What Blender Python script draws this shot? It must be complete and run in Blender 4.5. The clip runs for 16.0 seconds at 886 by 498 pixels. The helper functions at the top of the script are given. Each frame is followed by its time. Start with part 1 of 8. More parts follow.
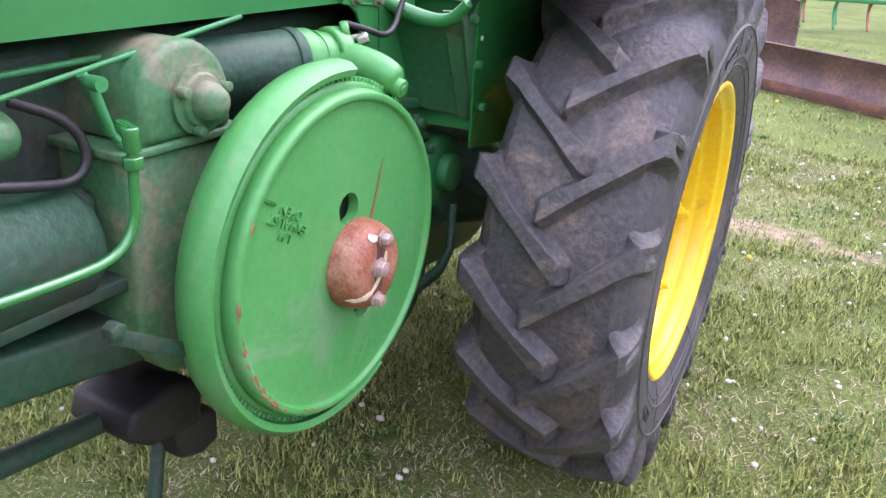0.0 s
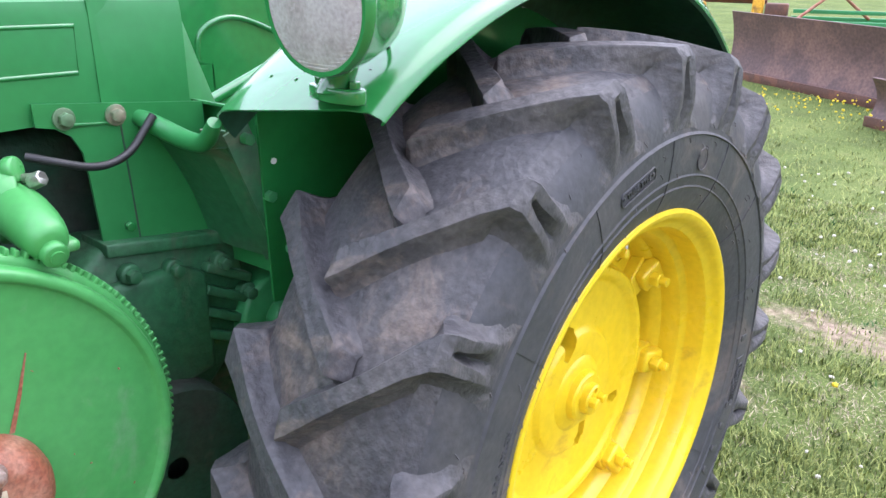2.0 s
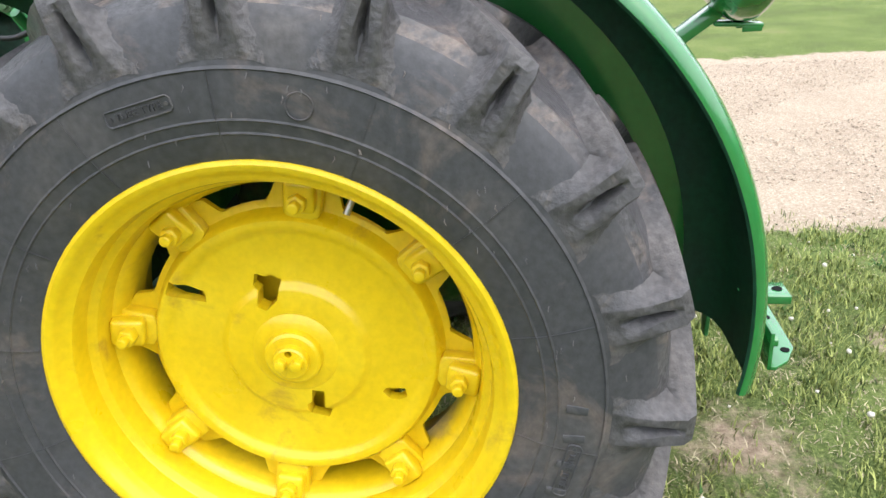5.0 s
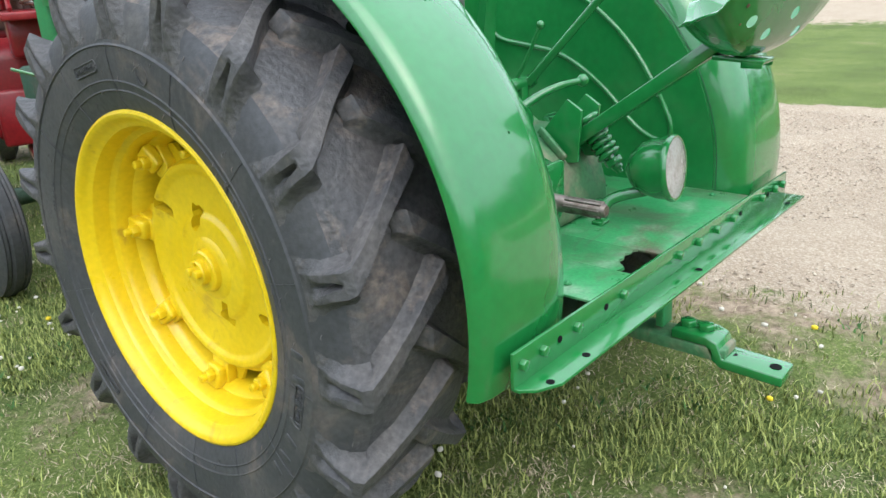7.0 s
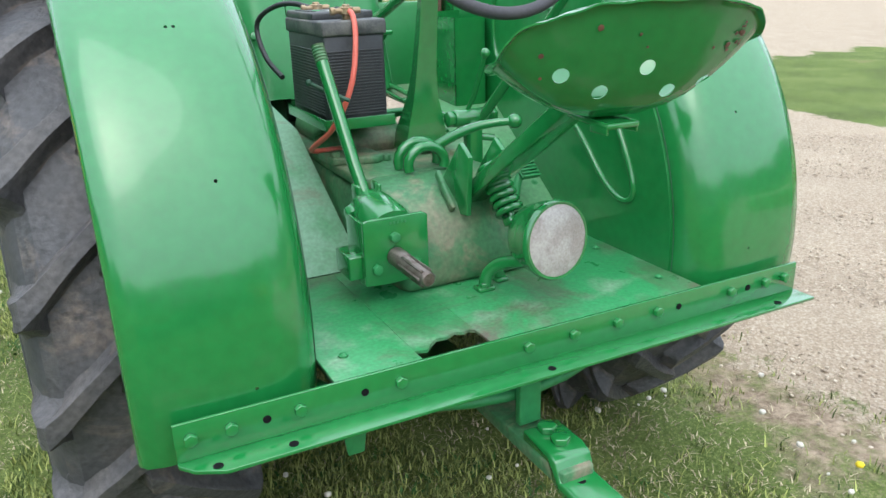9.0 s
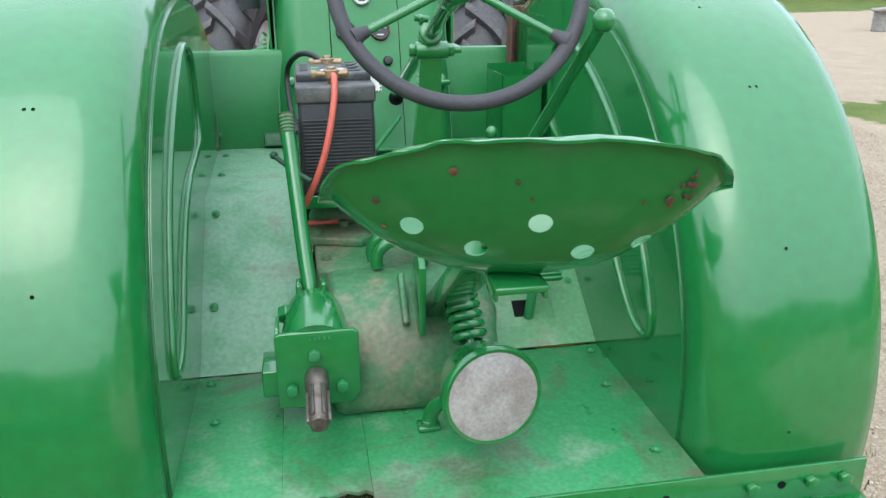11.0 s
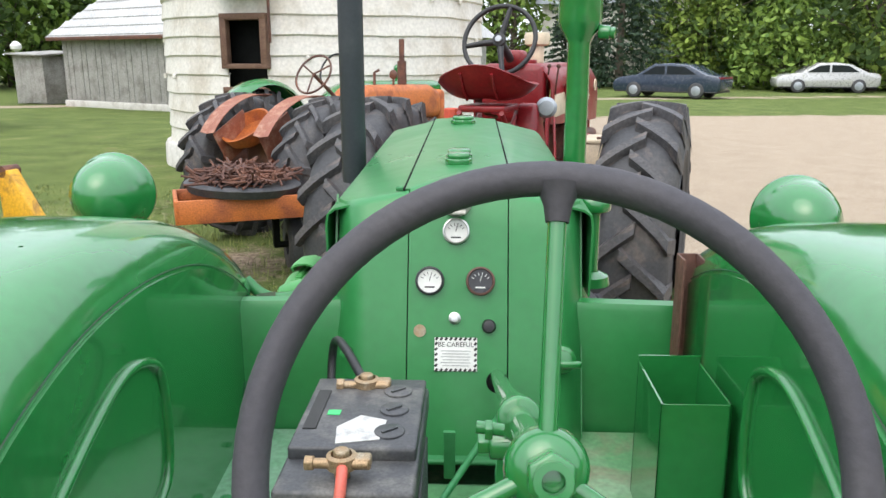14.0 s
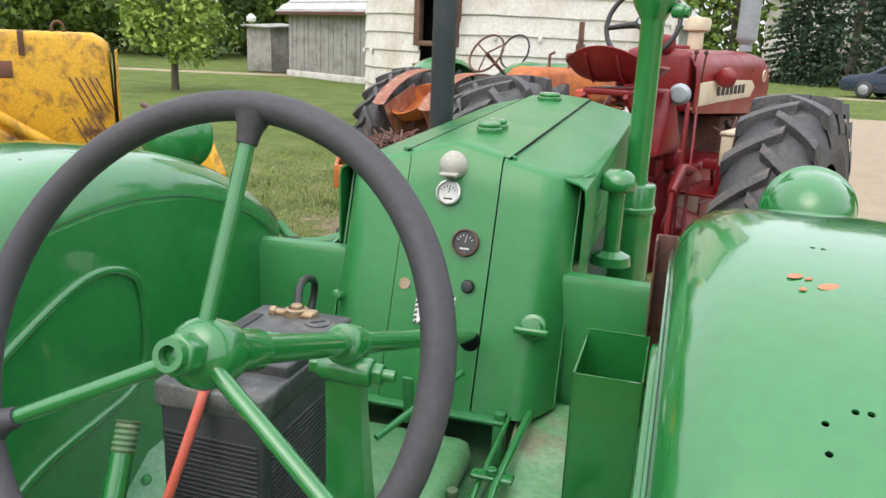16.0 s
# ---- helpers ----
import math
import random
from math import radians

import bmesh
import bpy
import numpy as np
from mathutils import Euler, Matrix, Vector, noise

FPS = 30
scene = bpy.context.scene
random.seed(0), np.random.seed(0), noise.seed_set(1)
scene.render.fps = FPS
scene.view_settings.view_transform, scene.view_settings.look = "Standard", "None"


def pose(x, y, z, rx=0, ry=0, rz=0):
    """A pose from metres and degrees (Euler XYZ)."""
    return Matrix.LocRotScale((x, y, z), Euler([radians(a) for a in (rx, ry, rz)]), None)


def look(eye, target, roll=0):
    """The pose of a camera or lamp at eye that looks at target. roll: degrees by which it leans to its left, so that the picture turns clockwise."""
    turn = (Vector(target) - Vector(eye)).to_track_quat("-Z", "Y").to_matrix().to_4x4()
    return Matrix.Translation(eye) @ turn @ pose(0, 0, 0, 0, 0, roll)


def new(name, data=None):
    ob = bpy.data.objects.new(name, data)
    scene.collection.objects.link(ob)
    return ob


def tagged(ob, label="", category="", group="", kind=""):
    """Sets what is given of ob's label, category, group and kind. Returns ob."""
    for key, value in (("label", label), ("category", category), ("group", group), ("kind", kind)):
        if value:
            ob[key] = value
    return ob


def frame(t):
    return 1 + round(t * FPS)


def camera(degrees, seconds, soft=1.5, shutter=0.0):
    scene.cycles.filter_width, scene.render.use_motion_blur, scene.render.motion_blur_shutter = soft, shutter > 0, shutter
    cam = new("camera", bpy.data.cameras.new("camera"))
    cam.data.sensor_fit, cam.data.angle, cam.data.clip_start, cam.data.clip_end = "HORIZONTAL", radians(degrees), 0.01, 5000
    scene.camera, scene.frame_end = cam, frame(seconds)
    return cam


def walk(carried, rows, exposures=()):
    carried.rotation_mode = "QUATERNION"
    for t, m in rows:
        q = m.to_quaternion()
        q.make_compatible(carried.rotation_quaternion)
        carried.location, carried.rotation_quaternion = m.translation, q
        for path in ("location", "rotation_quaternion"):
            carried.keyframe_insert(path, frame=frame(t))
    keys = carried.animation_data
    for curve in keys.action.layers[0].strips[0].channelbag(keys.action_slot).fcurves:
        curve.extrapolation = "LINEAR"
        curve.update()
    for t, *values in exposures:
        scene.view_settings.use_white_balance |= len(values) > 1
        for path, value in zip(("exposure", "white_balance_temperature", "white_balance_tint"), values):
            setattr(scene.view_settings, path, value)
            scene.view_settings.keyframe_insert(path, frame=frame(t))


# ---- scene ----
cam = camera(59.5, 16.0)
PATH = [
    (0, (-1.132, 1.933, 1.372), (-0.283, 0.308, 0.572), 3.3),
    (0.5, (-1.234, 1.725, 1.376), (-0.333, 0.135, 0.566), 3.3),
    (1, (-1.246, 1.539, 1.395), (-0.269, -0.01, 0.59), 2.9),
    (1.5, (-1.251, 1.355, 1.445), (-0.165, -0.135, 0.67), 1.9),
    (2, (-1.37, 1.14, 1.446), (-0.147, -0.262, 0.711), 0.5),
    (2.5, (-1.464, 0.928, 1.455), (-0.078, -0.333, 0.754), -0.8),
    (3, (-1.483, 0.701, 1.451), (0.06, -0.363, 0.752), -1.4),
    (3.5, (-1.601, 0.469, 1.429), (0.069, -0.351, 0.693), -1.9),
    (4, (-1.745, 0.205, 1.397), (0.023, -0.31, 0.616), -2.4),
    (4.2, (-1.784, 0.102, 1.368), (0.011, -0.278, 0.571), -2.7),
    (6.3, (-1.879, -1.23, 1.308), (-0.318, -0.208, 0.586), -3.5),
    (6.5, (-1.807, -1.326, 1.28), (-0.293, -0.231, 0.565), -3.4),
    (7, (-1.618, -1.501, 1.283), (-0.217, -0.254, 0.589), -3.3),
    (7.5, (-1.414, -1.721, 1.262), (-0.133, -0.34, 0.589), -3.1),
    (8, (-1.191, -1.835, 1.247), (-0.051, -0.33, 0.587), -2.9),
    (8.2, (-1.091, -1.856, 1.254), (-0.012, -0.303, 0.603), -2.9),
    (10.3, (-0.324, -1.932, 1.363), (0.158, -0.129, 0.646), -0.3),
    (10.5, (-0.257, -1.914, 1.371), (0.169, -0.092, 0.663), -0.5),
    (11, (-0.179, -1.741, 1.406), (0.157, 0.111, 0.729), -0.2),
    (11.5, (-0.03, -1.583, 1.466), (0.137, 0.289, 0.783), -2.9),
    (12, (0.095, -1.469, 1.473), (0.176, 0.429, 0.847), -1.7),
    (12.5, (0.08, -1.295, 1.475), (0.08, 0.616, 0.884), -2.3),
    (13, (0.015, -1.119, 1.512), (-0.02, 0.803, 0.958), -1.5),
    (13.5, (0.025, -1.021, 1.581), (-0.023, 0.91, 1.064), -0.8),
    (14, (0.024, -0.951, 1.648), (-0.049, 0.989, 1.17), 0.0),
    (14.5, (0.047, -0.911, 1.708), (-0.101, 1.03, 1.247), 0.9),
    (15, (0.091, -0.906, 1.718), (-0.166, 1.022, 1.252), 1.7),
    (15.5, (0.224, -0.927, 1.679), (-0.168, 0.972, 1.191), 2.1),
    (16, (0.407, -0.962, 1.625), (-0.148, 0.886, 1.1), 2.4),
]
walk(cam, [(t, look(eye, target, roll)) for t, eye, target, roll in PATH],
     [(0.0, 0.66, 6080, 34), (2.0, 0.6, 5900, 22), (4.0, 0.52, 6500, 15), (6.5, 0.14, 6200, 7), (8.0, 0.08, 6080, 6), (10.5, 0.0, 6050, 6), (12.0, -0.16, 6000, 6), (13.0, -0.08, 6200, 8), (15.0, -0.1, 6700, 10), (16.0, -0.14, 6750, 10)])

# ---- sky and light ----
world = bpy.data.worlds.new("world")
scene.world = world
world.use_nodes = True
wn = world.node_tree.nodes
wl = world.node_tree.links
sky = wn.new("ShaderNodeTexSky")
sky.sky_type = "NISHITA"
sky.sun_disc = False
sky.sun_elevation = radians(52)
sky.sun_rotation = radians(200)
sky.air_density, sky.dust_density, sky.ozone_density = 1.0, 4.0, 1.0
haze = wn.new("ShaderNodeMixRGB")
haze.inputs[0].default_value = 0.75
haze.inputs[2].default_value = (7.5, 7.9, 8.5, 1)
wl.new(sky.outputs[0], haze.inputs[1])
# overcast: brighter overhead than along the horizon
way = wn.new("ShaderNodeTexCoord")
split = wn.new("ShaderNodeSeparateXYZ")
wl.new(way.outputs["Generated"], split.inputs[0])
rise = wn.new("ShaderNodeMapRange")
rise.inputs[1].default_value, rise.inputs[2].default_value = 0.0, 1.0
rise.inputs[3].default_value, rise.inputs[4].default_value = 0.84, 1.42
wl.new(split.outputs["Z"], rise.inputs[0])
dome = wn.new("ShaderNodeVectorMath")
dome.operation = "SCALE"
wl.new(haze.outputs[0], dome.inputs[0])
wl.new(rise.outputs[0], dome.inputs["Scale"])
wl.new(dome.outputs[0], wn["Background"].inputs[0])
wn["Background"].inputs[1].default_value = 0.265
sun_data = bpy.data.lights.new("sun", "SUN")
sun_data.energy = 0.9
sun_data.angle = radians(50)
sun_data.color = (1.0, 0.96, 0.9)
sun = new("sun", sun_data)
sun.matrix_world = look((-2.5, -4.5, 8.5), (0, 0, 0))


# ---- materials ----
def shader(name, base, rough=0.5, metal=0.0, spots=None, scale=8.0, amount=0.5, grain=0.15, bump=0.0, bump_scale=60.0, coat=0.0,
           coords="Object", spec=0.5, rough_var=0.1, detail=5.0, dust=None):
    """A principled material: base colour, a second colour in large patches, fine grain, and relief."""
    m = bpy.data.materials.new(name)
    m.use_nodes = True
    n, l = m.node_tree.nodes, m.node_tree.links
    b = n["Principled BSDF"]
    tc = n.new("ShaderNodeTexCoord")
    big = n.new("ShaderNodeTexNoise")
    big.inputs["Scale"].default_value = scale
    big.inputs["Detail"].default_value = detail
    big.inputs["Roughness"].default_value = 0.6
    l.new(tc.outputs[coords], big.inputs["Vector"])
    ramp = n.new("ShaderNodeValToRGB")
    ramp.color_ramp.elements[0].position = 0.62 - 0.3 * amount
    ramp.color_ramp.elements[1].position = 0.72 - 0.1 * amount
    l.new(big.outputs["Fac"], ramp.inputs[0])
    mix = n.new("ShaderNodeMixRGB")
    mix.inputs[1].default_value = (*base, 1)
    mix.inputs[2].default_value = (*(spots or tuple(c * 0.8 for c in base)), 1)
    l.new(ramp.outputs[0], mix.inputs[0])
    fine = n.new("ShaderNodeTexNoise")
    fine.inputs["Scale"].default_value = scale * 14
    fine.inputs["Detail"].default_value = 4
    l.new(tc.outputs[coords], fine.inputs["Vector"])
    vary = n.new("ShaderNodeMapRange")
    vary.inputs[1].default_value, vary.inputs[2].default_value = 0.3, 0.7
    vary.inputs[3].default_value, vary.inputs[4].default_value = 1 - grain, 1 + grain
    l.new(fine.outputs["Fac"], vary.inputs[0])
    hsv = n.new("ShaderNodeHueSaturation")
    l.new(vary.outputs[0], hsv.inputs["Value"])
    last = mix
    if dust:
        dn = n.new("ShaderNodeTexNoise")
        dn.inputs["Scale"].default_value = dust[1]
        dn.inputs["Detail"].default_value = 7
        dn.inputs["Roughness"].default_value = 0.68
        dn.inputs["Distortion"].default_value = 0.6
        l.new(tc.outputs[coords], dn.inputs["Vector"])
        dr = n.new("ShaderNodeValToRGB")
        dr.color_ramp.elements[0].position = 0.66 - 0.3 * dust[2]
        dr.color_ramp.elements[1].position = 0.8 - 0.15 * dust[2]
        l.new(dn.outputs["Fac"], dr.inputs[0])
        last = n.new("ShaderNodeMixRGB")
        last.inputs[2].default_value = (*dust[0], 1)
        l.new(mix.outputs[0], last.inputs[1])
        l.new(dr.outputs[0], last.inputs[0])
    l.new(last.outputs[0], hsv.inputs["Color"])
    l.new(hsv.outputs[0], b.inputs["Base Color"])
    rr = n.new("ShaderNodeMapRange")
    rr.inputs[1].default_value, rr.inputs[2].default_value = 0.3, 0.7
    rr.inputs[3].default_value, rr.inputs[4].default_value = max(0.02, rough - rough_var), min(1, rough + rough_var)
    l.new(big.outputs["Fac"], rr.inputs[0])
    l.new(rr.outputs[0], b.inputs["Roughness"])
    b.inputs["Metallic"].default_value = metal
    b.inputs["Specular IOR Level"].default_value = spec
    b.inputs["Coat Weight"].default_value = coat
    b.inputs["Coat Roughness"].default_value = 0.05
    if bump:
        bn = n.new("ShaderNodeTexNoise")
        bn.inputs["Scale"].default_value = bump_scale
        bn.inputs["Detail"].default_value = 6
        l.new(tc.outputs[coords], bn.inputs["Vector"])
        bp = n.new("ShaderNodeBump")
        bp.inputs["Strength"].default_value = bump
        bp.inputs["Distance"].default_value = 0.01
        l.new(bn.outputs["Fac"], bp.inputs["Height"])
        l.new(bp.outputs[0], b.inputs["Normal"])
    return m


GREEN = (0.016, 0.172, 0.039)
m_green = shader("green_paint", GREEN, 0.2, spots=(0.019, 0.185, 0.042), scale=3, grain=0.06, bump=0.035, bump_scale=6, rough_var=0.06, coat=0.8, spec=0.6)
m_green_dull = shader("green_paint_dull", (0.024, 0.19, 0.051), 0.34, spots=(0.028, 0.2, 0.056), scale=3, grain=0.06, bump=0.04, bump_scale=7, rough_var=0.08, coat=0.12)
m_green_cast = shader("green_cast_housing", (0.022, 0.115, 0.045), 0.5, spots=(0.04, 0.12, 0.055), scale=5, amount=0.5, grain=0.2, bump=0.3, bump_scale=60, dust=((0.12, 0.09, 0.065), 6, 0.42))
# Faded, and paler still: sky sheen on the flywheel is put into the colour.
m_green_skylit = shader("faded_skylit_green_paint", (0.06, 0.29, 0.075), 0.36, spots=(0.075, 0.31, 0.09), scale=5, grain=0.07, bump=0.06, bump_scale=12, dust=((0.16, 0.3, 0.16), 6, 0.35))
m_green_matt = shader("green_paint_matt", (0.03, 0.22, 0.07), 0.5, spots=(0.035, 0.19, 0.065), scale=5, grain=0.1, bump=0.1, bump_scale=20)
m_green_worn = shader("green_paint_worn", (0.04, 0.25, 0.085), 0.34, spots=(0.17, 0.3, 0.18), scale=9, amount=0.3, grain=0.18, bump=0.15, bump_scale=40, dust=((0.1, 0.08, 0.055), 5.5, 0.5))
# Worn paint; the glare on the left footboard is put into this pale colour.
m_primer_glare = shader("worn_primer_with_glare", (0.19, 0.36, 0.23), 0.45, spots=(0.1, 0.29, 0.14), scale=8, amount=0.4, grain=0.14, bump=0.1, bump_scale=40, dust=((0.2, 0.19, 0.14), 7, 0.3))
m_step = shader("scuffed_step_paint", (0.11, 0.29, 0.13), 0.42, spots=(0.2, 0.34, 0.2), scale=7, amount=0.4, grain=0.15, bump=0.1, bump_scale=40, dust=((0.21, 0.18, 0.12), 7, 0.34))
m_green_dusty = shader("green_paint_dusty", (0.05, 0.17, 0.07), 0.55, spots=(0.15, 0.16, 0.1), scale=6, amount=0.5, grain=0.2, bump=0.2, bump_scale=50, dust=((0.26, 0.2, 0.145), 8, 0.5))
# Darker green: the shade beneath the fenders is put into this colour.
m_under_shade = shader("shaded_fender_underside", (0.01, 0.07, 0.034), 0.6, spots=(0.02, 0.06, 0.04), scale=5, grain=0.2, bump=0.1)
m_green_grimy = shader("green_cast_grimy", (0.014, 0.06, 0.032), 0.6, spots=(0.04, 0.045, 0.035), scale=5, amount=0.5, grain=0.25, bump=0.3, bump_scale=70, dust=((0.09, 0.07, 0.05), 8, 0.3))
m_rubber = shader("tyre_rubber", (0.052, 0.053, 0.058), 0.55, spots=(0.082, 0.078, 0.077), scale=5, amount=0.45, grain=0.2, bump=0.1, bump_scale=120, spec=0.4, dust=((0.15, 0.12, 0.105), 6, 0.36))
m_lug = shader("tyre_lug_rubber", (0.064, 0.063, 0.067), 0.52, spots=(0.098, 0.09, 0.088), scale=6, amount=0.5, grain=0.28, bump=0.45, bump_scale=70, spec=0.38, dust=((0.22, 0.168, 0.135), 7, 0.46))
m_yellow = shader("yellow_paint", (0.755, 0.53, 0.006), 0.34, spots=(0.79, 0.58, 0.012), scale=5, grain=0.06, bump=0.08, bump_scale=25, coat=0.25, dust=((0.5, 0.3, 0.03), 9, 0.22))
m_rust = shader("rusty_iron", (0.27, 0.09, 0.05), 0.5, spots=(0.4, 0.21, 0.14), scale=14, amount=0.5, grain=0.3, bump=0.3, bump_scale=60)
m_rust_dark = shader("dark_rusty_steel", (0.1, 0.045, 0.032), 0.65, spots=(0.2, 0.085, 0.05), scale=6, amount=0.5, grain=0.3, bump=0.3, bump_scale=40)
m_cream = shader("chipped_cream_paint", (0.65, 0.55, 0.4), 0.5, grain=0.1)
m_steel = shader("bare_steel", (0.45, 0.43, 0.4), 0.38, metal=0.9, spots=(0.25, 0.2, 0.16), scale=30, amount=0.4, grain=0.2)
m_black = shader("black_rubber", (0.018, 0.018, 0.02), 0.5, grain=0.15, scale=20)
# Near-black: shade inside holes and openings put into colour; also black steel.
m_dark = shader("dark_hollow", (0.008, 0.009, 0.009), 0.9, grain=0.2, spec=0.1)
m_battery = shader("black_battery_plastic", (0.035, 0.037, 0.042), 0.42, spots=(0.075, 0.075, 0.075), scale=12, amount=0.4, grain=0.15, bump=0.1)
m_battery_top = shader("dusty_battery_lid", (0.048, 0.05, 0.055), 0.45, spots=(0.13, 0.127, 0.12), scale=18, amount=0.5, grain=0.25, bump=0.1)
m_wheel_rim = shader("worn_black_plastic", (0.045, 0.042, 0.05), 0.6, spots=(0.06, 0.056, 0.062), scale=12, grain=0.12, bump=0.1, bump_scale=150)
m_red_hose = shader("red_rubber_hose", (0.62, 0.12, 0.085), 0.45, spots=(0.55, 0.14, 0.1), scale=20, grain=0.1)
m_white = shader("white_vinyl", (0.8, 0.8, 0.77), 0.45, grain=0.04)
m_ink = shader("black_print", (0.02, 0.02, 0.02), 0.5, grain=0.05)
m_lens = shader("ribbed_lamp_lens", (0.42, 0.39, 0.37), 0.22, spots=(0.27, 0.23, 0.21), scale=14, grain=0.15, spec=0.6)
m_chrome = shader("dull_chrome", (0.6, 0.6, 0.58), 0.3, metal=1.0, grain=0.1)
m_gauge_face = shader("gauge_face", (0.7, 0.7, 0.66), 0.4, grain=0.05)
m_gauge_dark = shader("dark_gauge_face", (0.03, 0.03, 0.035), 0.3, grain=0.1)
m_exhaust = shader("black_stack_paint", (0.03, 0.036, 0.044), 0.45, spots=(0.042, 0.048, 0.055), scale=8, grain=0.1)
m_brass = shader("corroded_brass", (0.34, 0.24, 0.14), 0.5, metal=0.6, spots=(0.4, 0.36, 0.28), scale=40, grain=0.3, bump=0.3)


# ---- mesh building ----
class Shape:
    """Gathers solids into one mesh."""

    def __init__(self):
        self.bm = bmesh.new()

    def _done(self, verts, turn, bevel, seg=2):
        if turn is not None:
            bmesh.ops.transform(self.bm, matrix=turn, verts=verts)
        if bevel:
            edges = list({e for v in verts for e in v.link_edges if len(e.link_faces) == 2 and e.calc_face_angle(0) > 0.5})
            bmesh.ops.bevel(self.bm, geom=edges, offset=bevel, segments=seg, profile=0.5, affect="EDGES", clamp_overlap=True)
        return self

    def box(self, centre, size, turn=None, bevel=0.003):
        vs = bmesh.ops.create_cube(self.bm, size=1)["verts"]
        bmesh.ops.scale(self.bm, vec=size, verts=vs)
        m = Matrix.Translation(centre) @ (turn.to_4x4() if turn is not None else Matrix())
        return self._done(vs, m, bevel)

    def cyl(self, a, b, r, r2=None, n=18, bevel=0.0):
        a, b = Vector(a), Vector(b)
        d = b - a
        vs = bmesh.ops.create_cone(self.bm, cap_ends=True, segments=n, radius1=r, radius2=r if r2 is None else r2, depth=d.length)["verts"]
        m = Matrix.Translation((a + b) / 2) @ d.to_track_quat("Z", "Y").to_matrix().to_4x4()
        return self._done(vs, m, bevel)

    def nut(self, a, b, r):
        return self.cyl(a, b, r, n=6, bevel=r * 0.12)

    def ball(self, c, r, squash=(1, 1, 1), n=16):
        vs = bmesh.ops.create_uvsphere(self.bm, u_segments=n, v_segments=max(6, n * 2 // 3), radius=r)["verts"]
        return self._done(vs, Matrix.Translation(c) @ Matrix.Diagonal((*squash, 1)), 0)

    def prism(self, outline, axis, lo, hi, bevel=0.0):
        """An outline in the two other axes (in x, y, z order), drawn out along axis from lo to hi."""
        def at(p, h):
            return {"x": (h, p[0], p[1]), "y": (p[0], h, p[1]), "z": (p[0], p[1], h)}[axis]
        low = [self.bm.verts.new(at(p, lo)) for p in outline]
        top = [self.bm.verts.new(at(p, hi)) for p in outline]
        fs = [self.bm.faces.new(low), self.bm.faces.new(top[::-1])]
        k = len(outline)
        fs += [self.bm.faces.new((low[i], top[i], top[(i + 1) % k], low[(i + 1) % k])) for i in range(k)]
        bmesh.ops.recalc_face_normals(self.bm, faces=fs)
        return self._done(low + top, None, bevel)

    def lathe(self, profile, origin=(0, 0, 0), axis=(0, 0, 1), n=48, closed=False):
        """profile: (radius, height along the axis)."""
        q = Vector(axis).normalized().to_track_quat("Z", "Y").to_matrix()
        o = Vector(origin)
        rings = []
        for r, h in profile:
            if r < 1e-5:
                rings.append([self.bm.verts.new(o + q @ Vector((0, 0, h)))])
            else:
                rings.append([self.bm.verts.new(o + q @ Vector((r * math.cos(2 * math.pi * i / n), r * math.sin(2 * math.pi * i / n), h))) for i in range(n)])
        pairs = list(zip(rings, rings[1:])) + ([(rings[-1], rings[0])] if closed else [])
        for a, b in pairs:
            for i in range(n):
                j = (i + 1) % n
                f = [a[i % len(a)], a[j % len(a)], b[j % len(b)], b[i % len(b)]]
                f = list(dict.fromkeys(f))
                if len(f) > 2:
                    self.bm.faces.new(f)
        return self

    def tube(self, points, r, n=10, closed=False, soft=0):
        """A round bar along points; soft rounds the corners."""
        ps = [Vector(p) for p in points]
        for _ in range(soft):
            out = [] if closed else [ps[0]]
            for a, b in zip(ps, ps[1:] + ([ps[0]] if closed else [])):
                out += [a.lerp(b, 0.25), a.lerp(b, 0.75)]
            ps = out + ([] if closed else [ps[-1]])
        rings, k, up = [], len(ps), None
        for i, p in enumerate(ps):
            d = (ps[(i + 1) % k] - ps[i - 1]) if closed else (ps[min(i + 1, k - 1)] - ps[max(i - 1, 0)])
            d.normalize()
            if up is None:
                up = d.orthogonal().normalized()
            up = (up - d * up.dot(d)).normalized()
            side = d.cross(up)
            rr = float(np.interp(i / (k - 1) * (len(r) - 1), range(len(r)), r)) if isinstance(r, (list, tuple)) else r
            rings.append([self.bm.verts.new(p + rr * (math.cos(a) * up + math.sin(a) * side)) for a in (2 * math.pi * j / n for j in range(n))])
        for i in range(k if closed else k - 1):
            a, b = rings[i], rings[(i + 1) % k]
            if closed and i == k - 1:
                off = min(range(n), key=lambda s: (a[0].co - b[s].co).length)
                b = b[off:] + b[:off]
            for j in range(n):
                self.bm.faces.new((a[j], b[j], b[(j + 1) % n], a[(j + 1) % n]))
        if not closed:
            self.bm.faces.new(rings[0][::-1])
            self.bm.faces.new(rings[-1])
        return self

    def sheet(self, rows, thick=0.003, side=None):
        """A bent plate through a grid of points."""
        grid = [[Vector(p) for p in row] for row in rows]
        nr, nc = len(grid), len(grid[0])
        def normal(i, j):
            u = grid[min(i + 1, nr - 1)][j] - grid[max(i - 1, 0)][j]
            v = grid[i][min(j + 1, nc - 1)] - grid[i][max(j - 1, 0)]
            w = u.cross(v)
            return w.normalized() if w.length > 1e-9 else Vector((0, 0, 1))
        top = [[self.bm.verts.new(grid[i][j]) for j in range(nc)] for i in range(nr)]
        low = [[self.bm.verts.new(grid[i][j] - thick * normal(i, j)) for j in range(nc)] for i in range(nr)]
        fs = []
